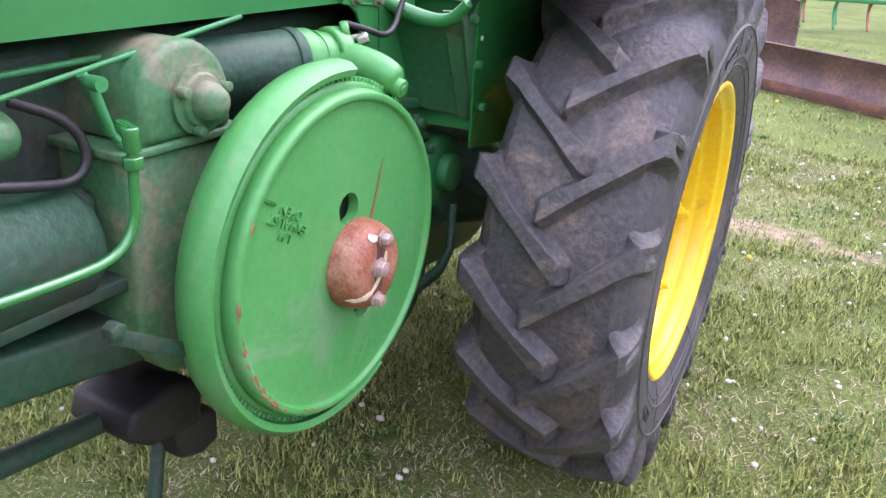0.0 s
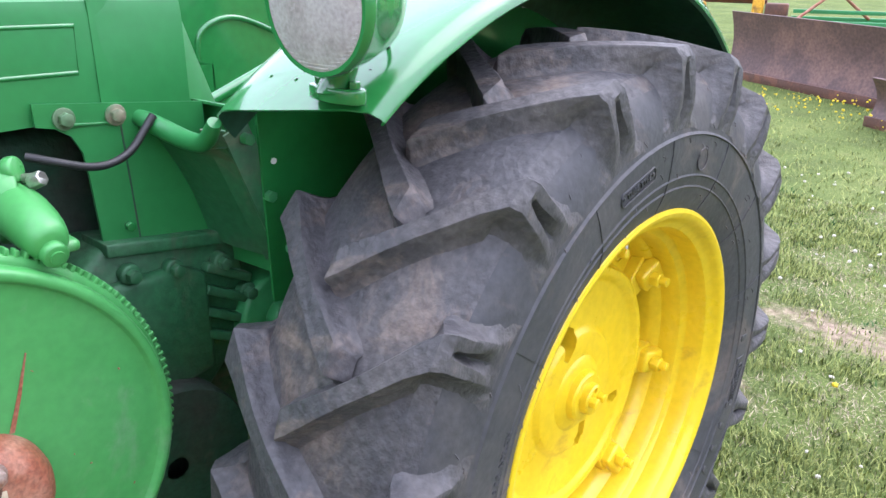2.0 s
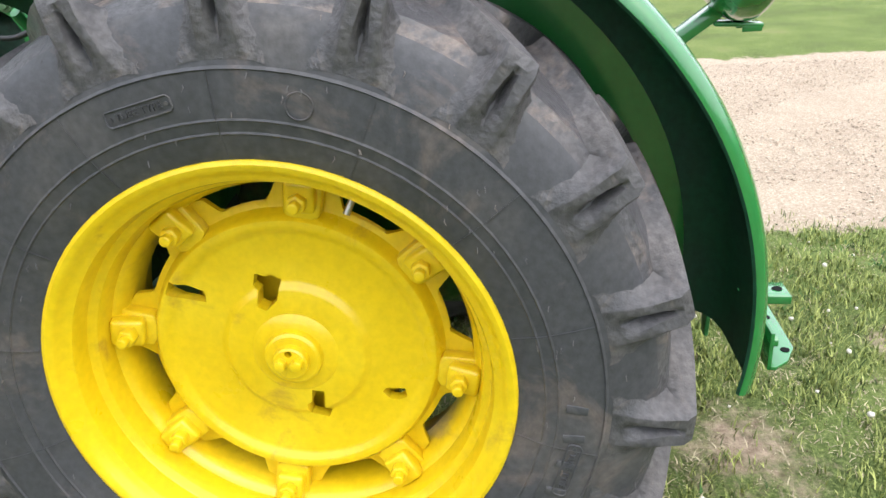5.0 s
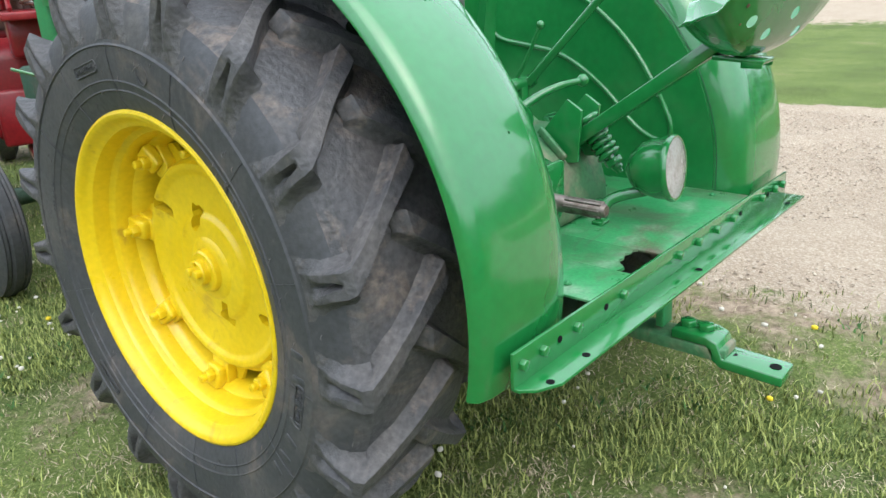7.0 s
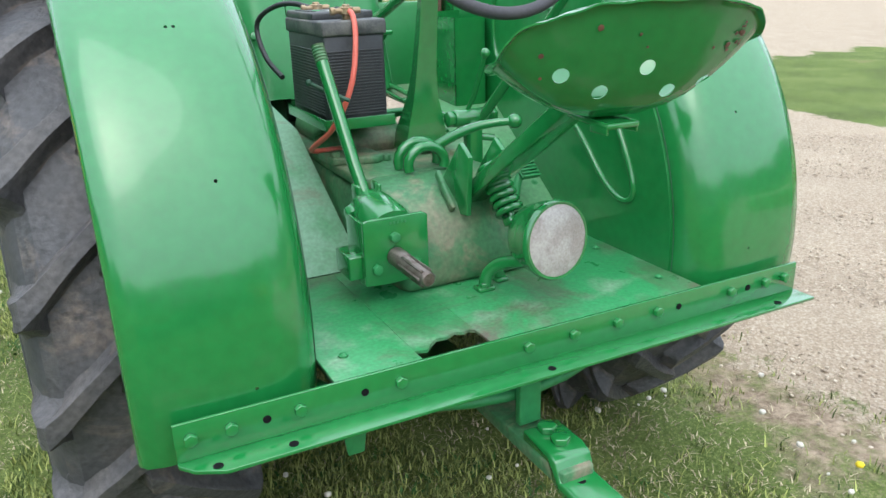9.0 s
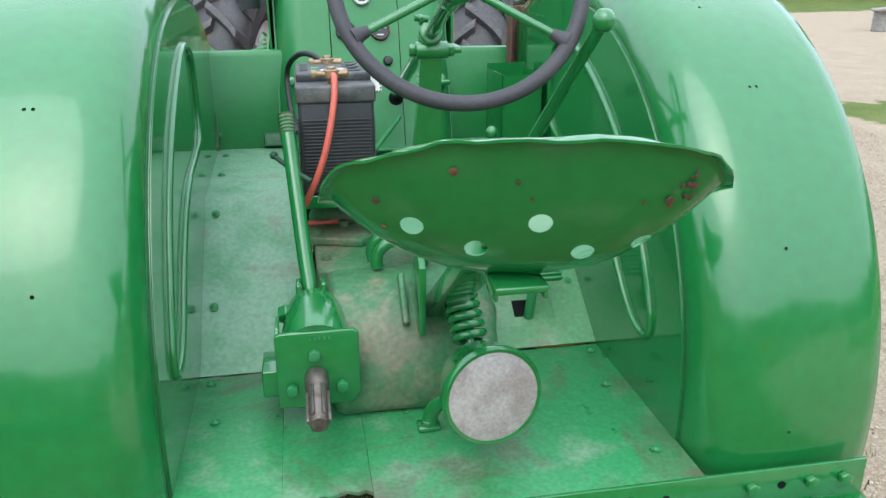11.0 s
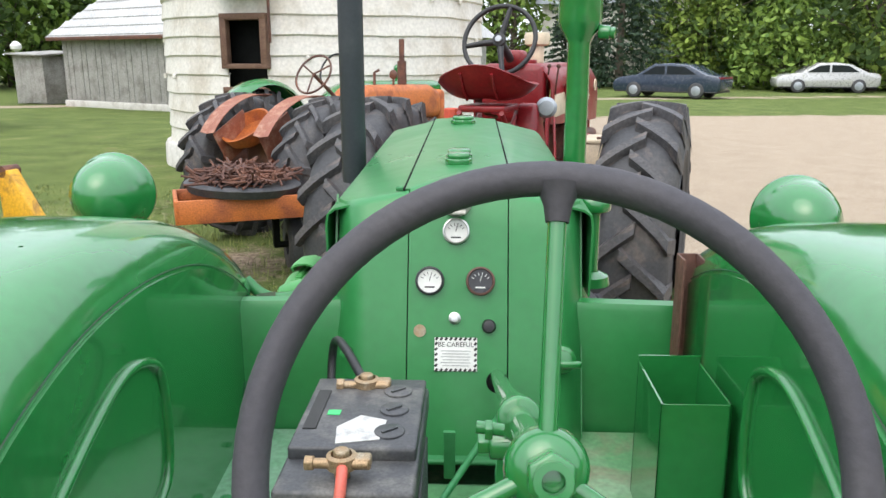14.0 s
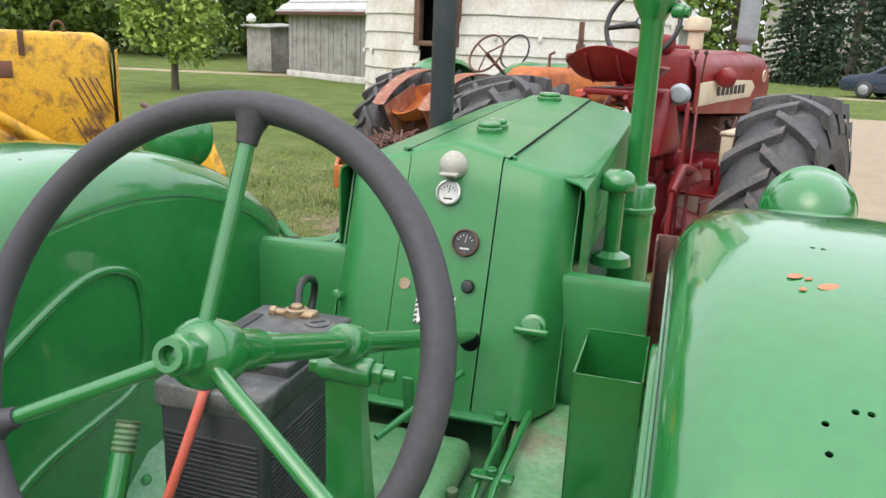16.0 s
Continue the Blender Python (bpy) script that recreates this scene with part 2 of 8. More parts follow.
        for i in range(nr - 1):
            for j in range(nc - 1):
                fs.append(self.bm.faces.new((top[i][j], top[i + 1][j], top[i + 1][j + 1], top[i][j + 1])))
                fs.append(self.bm.faces.new((low[i][j], low[i][j + 1], low[i + 1][j + 1], low[i + 1][j])))
        for j in range(nc - 1):
            fs.append(self.bm.faces.new((top[0][j], top[0][j + 1], low[0][j + 1], low[0][j])))
            fs.append(self.bm.faces.new((top[-1][j], low[-1][j], low[-1][j + 1], top[-1][j + 1])))
        for i in range(nr - 1):
            fs.append(self.bm.faces.new((top[i][0], low[i][0], low[i + 1][0], top[i + 1][0])))
            fs.append(self.bm.faces.new((top[i][-1], top[i + 1][-1], low[i + 1][-1], low[i][-1])))
        bmesh.ops.recalc_face_normals(self.bm, faces=fs)
        return self


def to_mesh(shape, material, name, smooth=46):
    me = bpy.data.meshes.new(name)
    bmesh.ops.recalc_face_normals(shape.bm, faces=shape.bm.faces)
    shape.bm.to_mesh(me)
    shape.bm.free()
    me.materials.append(material)
    me.shade_smooth()
    me.set_sharp_from_angle(angle=radians(smooth))
    return me


def part(name, shape, material, parent=None, label="", smooth=46):
    ob = new(name, shape if isinstance(shape, bpy.types.Mesh) else to_mesh(shape, material, name, smooth))
    if parent is not None:
        ob.parent = parent
    return tagged(ob, label)


def thing(name, label, category, at=(0, 0, 0), turn=0, group="", kind=""):
    ob = new(name)
    ob.empty_display_size = 0.1
    ob.matrix_world = pose(*at, 0, 0, turn)
    return tagged(ob, label, category, group, kind)


def punch(mesh, tool, material, smooth=46):
    """The solid mesh with the tool's solids cut out of it."""
    a, b = new("blank", mesh), new("punch", to_mesh(tool, material, "punch"))
    mod = a.modifiers.new("punch", "BOOLEAN")
    mod.object, mod.solver, mod.operation = b, "EXACT", "DIFFERENCE"
    bpy.context.view_layer.update()
    me = bpy.data.meshes.new_from_object(a.evaluated_get(bpy.context.evaluated_depsgraph_get()))
    for o in (a, b):
        bpy.data.objects.remove(o)
    me.materials.clear()
    me.materials.append(material)
    me.shade_smooth()
    me.set_sharp_from_angle(angle=radians(smooth))
    return me


def ring(c, nrm, r, tube_r, n=28):
    q = Vector(nrm).normalized().to_track_quat("Z", "Y").to_matrix()
    return Shape().tube([Vector(c) + q @ Vector((r * math.cos(2 * math.pi * i / n), r * math.sin(2 * math.pi * i / n), 0)) for i in range(n)], tube_r, 8, closed=True)


def raw_mesh(name, verts, faces, material, smooth=False):
    """A mesh from arrays: verts n x 3, faces m x 3 or m x 4."""
    verts, faces = np.asarray(verts, np.float32), np.asarray(faces, np.int32)
    me = bpy.data.meshes.new(name)
    me.vertices.add(len(verts))
    me.vertices.foreach_set("co", verts.ravel())
    k = faces.shape[1]
    me.loops.add(faces.size)
    me.loops.foreach_set("vertex_index", faces.ravel())
    me.polygons.add(len(faces))
    me.polygons.foreach_set("loop_start", np.arange(0, faces.size, k, dtype=np.int32))
    me.update(calc_edges=True)
    me.materials.append(material)
    if smooth:
        me.shade_smooth()
    return me


# ---- ground ----
def ground_material():
    m = bpy.data.materials.new("grass_and_gravel")
    m.use_nodes = True
    n, l = m.node_tree.nodes, m.node_tree.links
    b = n["Principled BSDF"]
    tc = n.new("ShaderNodeTexCoord")

    def noise_tex(scale, detail=6, rough=0.6):
        t = n.new("ShaderNodeTexNoise")
        t.inputs["Scale"].default_value, t.inputs["Detail"].default_value, t.inputs["Roughness"].default_value = scale, detail, rough
        l.new(tc.outputs["Object"], t.inputs["Vector"])
        return t.outputs["Fac"]

    def ramp(src, stops):
        r = n.new("ShaderNodeValToRGB")
        e = r.color_ramp.elements
        while len(e) < len(stops):
            e.new(0.5)
        for k, (p, c) in enumerate(stops):
            e[k].position, e[k].color = p, (*c, 1)
        l.new(src, r.inputs[0])
        return r.outputs[0]

    def mix(f, a, c):
        x = n.new("ShaderNodeMixRGB")
        l.new(f, x.inputs[0]), l.new(a, x.inputs[1]), l.new(c, x.inputs[2])
        return x.outputs[0]
    grass = ramp(noise_tex(1.3), [(0.3, (0.05, 0.085, 0.018)), (0.5, (0.115, 0.18, 0.034)), (0.62, (0.175, 0.235, 0.058)), (0.74, (0.25, 0.225, 0.105))])
    fine = ramp(noise_tex(90, 9, 0.8), [(0.36, (0.01, 0.014, 0.006)), (0.5, (0.085, 0.1, 0.034)), (0.62, (0.34, 0.37, 0.14))])
    half = n.new("ShaderNodeValue")
    half.outputs[0].default_value = 0.5
    grass = mix(half.outputs[0], grass, fine)
    gravel = ramp(noise_tex(2.2), [(0.3, (0.33, 0.248, 0.165)), (0.7, (0.44, 0.348, 0.242))])
    vor = n.new("ShaderNodeTexVoronoi")
    vor.inputs["Scale"].default_value = 130
    l.new(tc.outputs["Object"], vor.inputs["Vector"])
    stones = ramp(vor.outputs["Color"], [(0.1, (0.2, 0.16, 0.13)), (0.5, (0.37, 0.305, 0.24)), (0.9, (0.6, 0.53, 0.44))])
    gravel = mix(half.outputs[0], gravel, stones)
    dirt = ramp(noise_tex(20, 8, 0.7), [(0.35, (0.16, 0.115, 0.08)), (0.65, (0.46, 0.36, 0.26))])
    at = n.new("ShaderNodeAttribute")
    at.attribute_name = "gravel"
    wob = n.new("ShaderNodeMath")
    wob.operation = "ADD"
    nf = n.new("ShaderNodeMapRange")
    nf.inputs[3].default_value, nf.inputs[4].default_value = -0.9, 0.9
    l.new(noise_tex(4.5, 11, 0.8), nf.inputs[0])
    l.new(at.outputs["Fac"], wob.inputs[0]), l.new(nf.outputs[0], wob.inputs[1])
    cut = n.new("ShaderNodeMapRange")
    cut.inputs[1].default_value, cut.inputs[2].default_value = 0.42, 0.58
    l.new(wob.outputs[0], cut.inputs[0])
    at2 = n.new("ShaderNodeAttribute")
    at2.attribute_name = "bare"
    w2 = n.new("ShaderNodeMath")
    w2.operation = "ADD"
    l.new(at2.outputs["Fac"], w2.inputs[0]), l.new(nf.outputs[0], w2.inputs[1])
    c2 = n.new("ShaderNodeMapRange")
    c2.inputs[1].default_value, c2.inputs[2].default_value = 0.45, 0.75
    l.new(w2.outputs[0], c2.inputs[0])
    col = mix(c2.outputs[0], grass, dirt)
    col = mix(cut.outputs[0], col, gravel)
    l.new(col, b.inputs["Base Color"])
    b.inputs["Roughness"].default_value = 0.95
    b.inputs["Specular IOR Level"].default_value = 0.2
    bp = n.new("ShaderNodeBump")
    bp.inputs["Strength"].default_value, bp.inputs["Distance"].default_value = 0.6, 0.03
    l.new(noise_tex(70, 8, 0.75), bp.inputs["Height"])
    l.new(bp.outputs[0], b.inputs["Normal"])
    return m


def gravel_at(x, y):
    """1 on the gravel yard and tracks, 0 on grass; soft between."""
    near = np.where(y > -1, 1.25, np.where(y > -4.5, 1.25 + (-1 - y) * 0.1, 1.6 + (-4.5 - y) * 0.8))
    near = np.where(y > 6, 1.25 + (y - 6) * 0.12, near)
    far_x = np.where(y < 6, 5.3 + np.maximum(0, -y - 6) * 0.9, 60)
    s = np.minimum(np.minimum((x - near) / 0.5, (far_x - x) / 0.4), (21.5 + 0.12 * x - y) / 0.8)
    yard = np.clip(0.5 + s, 0, 1)
    lane = np.clip(1.2 - np.abs(y - (33.5 + 0.2 * (x - 12) - 0.12 * np.maximum(0, -x))) / 1.1, 0, 1) * 0.9
    park = np.clip(1.4 - np.abs(x - 15.5) / 3.2, 0, 1) * (y < 14)
    return np.maximum(np.maximum(yard, lane), park)


def bare_at(x, y):
    out = np.zeros_like(x)
    for cx, cy, sx, sy in ((0.35, -1.6, 0.3, 0.25), (0.75, -1.1, 0.3, 0.3), (-0.5, -1.35, 0.25, 0.2), (-0.85, -2.0, 0.9, 0.28), (-0.15, -0.95, 0.35, 0.25), (1.1, -0.6, 0.35, 0.9), (-0.6, 0.9, 0.5, 0.25), (-2.0, 5.2, 1.2, 0.9),
                           (0.5, 5.5, 1.5, 1.0), (-0.9, 2.6, 0.6, 0.6), (-1.9, -0.9, 0.22, 0.3), (-1.55, -2.5, 0.3, 0.2), (0.1, -2.25, 0.35, 0.2), (-2.4, -1.9, 0.25, 0.25)):
        out = np.maximum(out, 0.75 * np.exp(-((x - cx) / sx) ** 2 - ((y - cy) / sy) ** 2))
    return out


def make_ground():
    rings = np.concatenate([np.linspace(0, 6, 60), np.geomspace(6.2, 45, 60), np.geomspace(48, 2500, 24)])
    k = 160
    ang = np.linspace(0, 2 * np.pi, k, endpoint=False)
    x, y = np.outer(rings, np.cos(ang)), np.outer(rings, np.sin(ang))
    z = 0.012 * np.sin(x * 2.1 + 1) * np.sin(y * 1.7) + 0.008 * np.sin(x * 5 + y * 4)
    z = z * np.clip(1.5 - rings[:, None] / 40, 0, 1) - 0.004
    verts = np.stack([x, y, z], -1).reshape(-1, 3)
    i, j = np.meshgrid(np.arange(len(rings) - 1), np.arange(k), indexing="ij")
    faces = np.stack([i * k + j, (i + 1) * k + j, (i + 1) * k + (j + 1) % k, i * k + (j + 1) % k], -1).reshape(-1, 4)
    me = raw_mesh("ground", verts, faces, ground_material(), smooth=True)
    for name, fn in (("gravel", gravel_at), ("bare", bare_at)):
        a = me.attributes.new(name, "FLOAT", "POINT")
        a.data.foreach_set("value", fn(verts[:, 0].astype(float), verts[:, 1].astype(float)).astype(np.float32))
    tagged(new("ground", me), "mown green grass with bare patches and a pale gravel yard", "ground", kind="structure")


make_ground()

# ---- the green tractor ----
AY, AZ = 0.01, 0.65          # rear axle, ahead and up
tractor = thing("tractor", "green vintage tractor with yellow wheels and open platform, on grass", "tractor")


def around(theta, r, x):
    a = radians(theta)
    return (x, AY + r * math.cos(a), AZ + r * math.sin(a))


# -- rear wheels --
def tyre_shape(half=0.185, hub=0.385, top=0.632):
    """Carcass of a tractor tyre round the x axis, outer side towards +h."""
    s = half / 0.185
    right = [(hub, 0.163 * s), (hub + 0.02, 0.172 * s), (hub + 0.04, 0.178 * s), (hub + 0.042, 0.1805 * s), (hub + 0.045, 0.179 * s), (hub + 0.06, 0.183 * s), (hub + 0.062, 0.1855 * s), (hub + 0.065, 0.184 * s),
             (hub + 0.11, 0.187 * s), (hub + 0.13, 0.186 * s), (hub + 0.132, 0.189 * s), (hub + 0.136, 0.1855 * s), (hub + 0.165, 0.18 * s), (hub + 0.195, 0.17 * s),
             (top - 0.035, 0.158 * s), (top - 0.015, 0.135 * s), (top - 0.004, 0.09 * s), (top, 0.0)]
    prof = right + [(r, -h) for r, h in right[-2::-1]]
    return Shape().lathe(prof, axis=(-1, 0, 0), n=96)


def carcass_r(x):
    return float(np.interp(abs(x), (0, 0.09, 0.135, 0.158, 0.17, 0.18), (0.632, 0.628, 0.617, 0.597, 0.58, 0.55)))


def lug_mesh(side):
    """One tread bar, side +1 on the outer half (towards -x): it rises from the side wall as a buttress with a drop-shaped hollow,
    turns over the shoulder and slants to just past the middle, with filleted flanks and a worn top edge."""
    s = Shape()
    # base (x, r), top (x, r), half width, how deep the hollow is, slant in degrees
    rows = [((0.186, 0.528), (0.1845, 0.528), 0.036, 0.0, 0.5), ((0.1815, 0.545), (0.1855, 0.545), 0.034, 0.9, 0.5), ((0.176, 0.563), (0.190, 0.565), 0.0315, 1.0, 0.4),
            ((0.166, 0.584), (0.191, 0.592), 0.0285, 1.0, 0.2), ((0.154, 0.598), (0.1885, 0.616), 0.0268, 0.8, 0.0), ((0.146, 0.606), (0.1855, 0.634), 0.0258, 0.25, 0.0), ((0.142, 0.610), (0.184, 0.641), 0.0255, 0.0, 0.0), ((0.135, 0.615), (0.173, 0.6555), 0.025, 0.0, -0.4)]
    for u in (0.12, 0.28, 0.45, 0.62, 0.78, 0.9, 1.0):
        x = 0.165 - 0.193 * u
        rows.append(((x * 0.95, carcass_r(x)), (x, 0.667 - 0.0115 * (1 - u) ** 2), 0.0235 - 0.0055 * math.sin(math.pi * min(1, u * 1.1) / 1.1) + 0.001 * math.sin(9 * u), 0.0, -15.0 * u ** 0.85))
    rows.append(((-0.05, 0.63), (-0.046, 0.633), 0.017, 0.0, -15.8))
    across = ((-2.1, 0.0), (-1.55, 0.13), (-1.2, 0.45), (-1.0, 0.94), (-0.9, 1.0), (-0.5, 1.0), (0.0, 1.0), (0.5, 1.0), (0.9, 1.0), (1.0, 0.94), (1.2, 0.45), (1.5, 0.13), (2.0, 0.0))
    prev = None
    for (xb, rb), (xt, rt), w, hollow, th in rows:
        ring_ = []
        for o, h in across:
            if abs(o) < 0.1:
                h -= hollow
            elif abs(o) < 0.6:
                h -= 0.12 * hollow
            x, r = xb + (xt - xb) * h, rb + (rt - rb) * h - (0.004 if h == 0 else 0)
            a = radians(th) + o * w * ((0.3 + 0.9 * (rows[4][1][1] + 0.03 - rt) / 0.1) if abs(o) < 0.6 and hollow else 1) / 0.64
            ring_.append(s.bm.verts.new((-side * x, r * math.cos(a), r * math.sin(a))))
        if prev:
            for q in range(len(across) - 1):
                s.bm.faces.new((prev[q], prev[q + 1], ring_[q + 1], ring_[q]))
        prev = ring_
    return to_mesh(s, m_lug, "lug", 38)


def plain_lug(side, r0=0.622, r1=0.667, half=0.16, sweep=15.0):
    """A simpler bar for the wheels of the neighbours."""
    s = Shape()
    prev = None
    for k in range(6):
        u = k / 5
        x = -side * (half * (1 - u) - 0.028 * u)
        th, w, top = -sweep * u ** 0.85, 0.027, r1 - 0.012 * (1 - u) ** 2
        low = r0 - 0.02 * (1 - u)
        ring_ = [s.bm.verts.new((x, r * math.cos(a), r * math.sin(a))) for r, a in ((r, radians(th) + o / 0.65) for r, o in ((low, w * 1.6), (top, w * 0.8), (top, -w * 0.8), (low, -w * 1.5)))]
        if prev:
            for q in range(4):
                s.bm.faces.new((prev[q], prev[(q + 1) % 4], ring_[(q + 1) % 4], ring_[q]))
        else:
            foot = [s.bm.verts.new((-side * (half + 0.022), (r0 - 0.1) * math.cos(a), (r0 - 0.1) * math.sin(a))) for a in (0.06, -0.06)]
            s.bm.faces.new((ring_[0], ring_[1], foot[0])), s.bm.faces.new((ring_[1], ring_[2], foot[1], foot[0])), s.bm.faces.new((ring_[2], ring_[3], foot[1]))
        prev = ring_
    s.bm.faces.new(prev)
    return to_mesh(s, m_lug, "lug", 28)


lug_out, lug_in = lug_mesh(1), lug_mesh(-1)
plain_out, plain_in = plain_lug(1), plain_lug(-1)


def wheel_disc():
    """Pressed disc with eight lobes at the edge, a rolled ring, a step and a hub boss, with the punched slots. Outer side is -x."""
    s = Shape()
    n = 128
    prof = [(0.0, -0.086), (0.027, -0.086), (0.030, -0.083), (0.031, -0.07), (0.044, -0.07), (0.049, -0.066), (0.052, -0.055), (0.068, -0.052), (0.076, -0.046), (0.118, -0.0455), (0.124, -0.043), (0.13, -0.0365), (0.136, -0.035), (0.216, -0.035), (0.224, -0.038), (0.23, -0.0445),
            (0.238, -0.047), (0.246, -0.0455), (0.252, -0.039), (0.255, -0.022), (0.26, -0.016), (0.27, -0.014), (0.285, -0.014)]
    prof += [(r, max(h + 0.012, -0.012)) for r, h in prof[:0:-1] if r > 0.05] + [(0.0, 0.0)]
    rings = []
    for r, h in prof:
        ring_ = []
        for i in range(n):
            a = 2 * math.pi * i / n
            rr = r
            if r > 0.28:
                rr = 0.264 + 0.044 * (0.5 + 0.5 * math.tanh(4.0 * (math.cos(8 * (a - radians(9.5))) + 0.1)))
            ring_.append(s.bm.verts.new((h, rr * math.cos(a), rr * math.sin(a))))
            if r == 0:
                break
        rings.append(ring_)
    for a, b in zip(rings, rings[1:]):
        for i in range(n):
            f = list(dict.fromkeys((a[i % len(a)], b[i % len(b)], b[(i + 1) % len(b)], a[(i + 1) % len(a)])))
            s.bm.faces.new(f)
    tool = Shape()
    for py, pz, outline, tilt_ in ((0.036, 0.118, [(-0.024, 0.022), (-0.004, 0.03), (0.002, 0.024), (0.022, 0.027), (0.025, 0.004), (0.014, -0.004), (0.014, -0.03), (-0.001, -0.036), (-0.012, -0.024), (-0.02, -0.012)], 8),
                                   (0.178, 0.114, [(-0.034, -0.013), (-0.03, 0.007), (-0.004, 0.013), (0.03, 0.02), (0.034, -0.005), (0.012, -0.013)], 12),
                                   (-0.165, -0.092, [(-0.022, -0.006), (-0.02, 0.011), (0.014, 0.012), (0.022, 0.004), (0.01, -0.01), (-0.006, -0.013)], 0),
                                   (-0.028, -0.108, [(-0.012, 0.028), (0.01, 0.03), (0.012, 0.006), (0.022, -0.002), (0.018, -0.026), (-0.014, -0.034), (-0.021, -0.016), (-0.01, -0.008)], 2)):
        c, t = math.cos(radians(tilt_)), math.sin(radians(tilt_))
        tool.prism([(py + c * u - t * v, pz + t * u + c * v) for u, v in outline], "x", -0.2, 0.1)
    tool.cyl((-0.2, 0.0, 0.02), (-0.06, 0.0, 0.02), 0.0065, n=14)
    return punch(to_mesh(s, m_yellow, "rear_wheel", 34), tool, m_yellow, 34)


def rim_shape():
    prof = [(0.372, 0.166), (0.379, 0.168), (0.385, 0.166), (0.388, 0.160), (0.387, 0.150), (0.365, 0.146), (0.357, 0.138), (0.352, 0.12), (0.348, 0.105), (0.337, 0.085), (0.335, 0.05),
            (0.318, 0.03), (0.314, -0.03), (0.33, -0.05), (0.345, -0.11), (0.36, -0.146), (0.385, -0.16), (0.386, -0.166), (0.35, -0.163), (0.338, -0.11), (0.324, -0.055),
            (0.306, -0.035), (0.309, 0.03), (0.318, 0.05), (0.3235, 0.054), (0.3255, 0.083), (0.330, 0.094), (0.3395, 0.1), (0.3425, 0.104), (0.345, 0.134), (0.348, 0.142), (0.355, 0.147), (0.362, 0.152), (0.366, 0.16)]
    return Shape().lathe(prof, axis=(-1, 0, 0), n=96, closed=True)


def rear_wheel(x, mirror):
    """The wheel's own origin is its middle; the right one is turned about."""
    w = part("rear_wheel", wheel_disc(), m_yellow, tractor, "yellow pressed steel wheel disc with slots", 30)
    w.matrix_local = pose(x, AY, AZ, 0, 0, 180 if mirror else 0)
    part("rim", rim_shape(), m_yellow, w, "yellow wide steel rim", 30)
    tyre = part("tyre", tyre_shape(), m_rubber, w, "black ribbed tractor tyre, dusty", 25)
    tyre.data.materials.append(m_lug)
    for f in tyre.data.polygons:
        if math.hypot(f.center.y, f.center.z) > 0.59:
            f.material_index = 1
    for k in range(19):
        for me, off in ((lug_out, 0.0), (lug_in, 360 / 38)):
            o = part("lug", me, None, w)
            o.matrix_local = pose(0, 0, 0, 109.6 + off + k * 360 / 19 if not mirror else 40 + off + k * 360 / 19)
    clamp = Shape().prism([(-0.030, -0.036), (-0.033, 0.018), (-0.026, 0.036), (0.026, 0.036), (0.033, 0.018), (0.030, -0.036), (0.012, -0.046), (-0.012, -0.046)], "x", -0.012, 0.014, 0.003)
    clamp.box((-0.022, 0, 0.004), (0.03, 0.05, 0.058), Euler((0, -0.22, 0)).to_matrix(), 0.007)
    clamp = to_mesh(clamp, m_yellow, "rim_clamp")
    nut = Shape().nut((-0.034, 0, -0.004), (-0.054, 0, -0.004), 0.0165).cyl((-0.05, 0, -0.004), (-0.07, 0, -0.004), 0.0095, bevel=0.002)
    nut = to_mesh(nut, m_yellow, "wheel_nut")
    for k in range(8):
        for nm, me in (("rim_clamp", clamp), ("wheel_nut", nut)):
            o = part(nm, me, None, w)
            a = 9.5 + 45 * k
            o.matrix_local = pose(0, 0, 0, a) @ pose(-0.028, 0, 0.292)
    part("hub_drum", Shape().lathe([(0.0, 0.03), (0.2, 0.03), (0.21, 0.045), (0.21, 0.12), (0.0, 0.12)], (0, 0, 0), (1, 0, 0), 40), m_yellow, w, "yellow hub casting behind the disc")
    for dy in (-0.014, 0.014):
        part("hub_bolt", Shape().nut((-0.08, dy, 0.003), (-0.1, dy, 0.003), 0.011), m_yellow, w)
    part("valve_stem", Shape().cyl((-0.045, 0, 0.318), (-0.055, 0, 0.285), 0.006).cyl((-0.05, 0, 0.318), (-0.043, 0, 0.33), 0.009), m_steel, w, "tarnished valve stem").matrix_local = pose(0, 0, 0, 25)
    rnd_t = random.Random(5)
    hairs = Shape()
    for k in range(130):
        a, r = rnd_t.uniform(0, 2 * math.pi), rnd_t.uniform(0.405, 0.60)
        h = float(np.interp(r, (0.385, 0.425, 0.495, 0.55, 0.597, 0.617), (0.163, 0.178, 0.187, 0.18, 0.158, 0.135)))
        p = Vector((-h, r * math.cos(a), r * math.sin(a)))
        hairs.tube([p, p + Vector((-0.004, rnd_t.uniform(-0.002, 0.002), -0.003)), p + Vector((-0.005, rnd_t.uniform(-0.003, 0.003), -0.008))], 0.0009, 4)
    tagged(part("vent_hair", hairs, m_lug, w), kind="stuff")
    for k in range(14):
        a = 2 * math.pi * k / 14 + 0.2
        part("mould_line", Shape().tube([(-h, r * math.cos(a), r * math.sin(a)) for r, h in ((0.39, 0.167), (0.425, 0.1795), (0.45, 0.1845), (0.49, 0.1875), (0.517, 0.187))], 0.0011, 4), m_rubber, w)
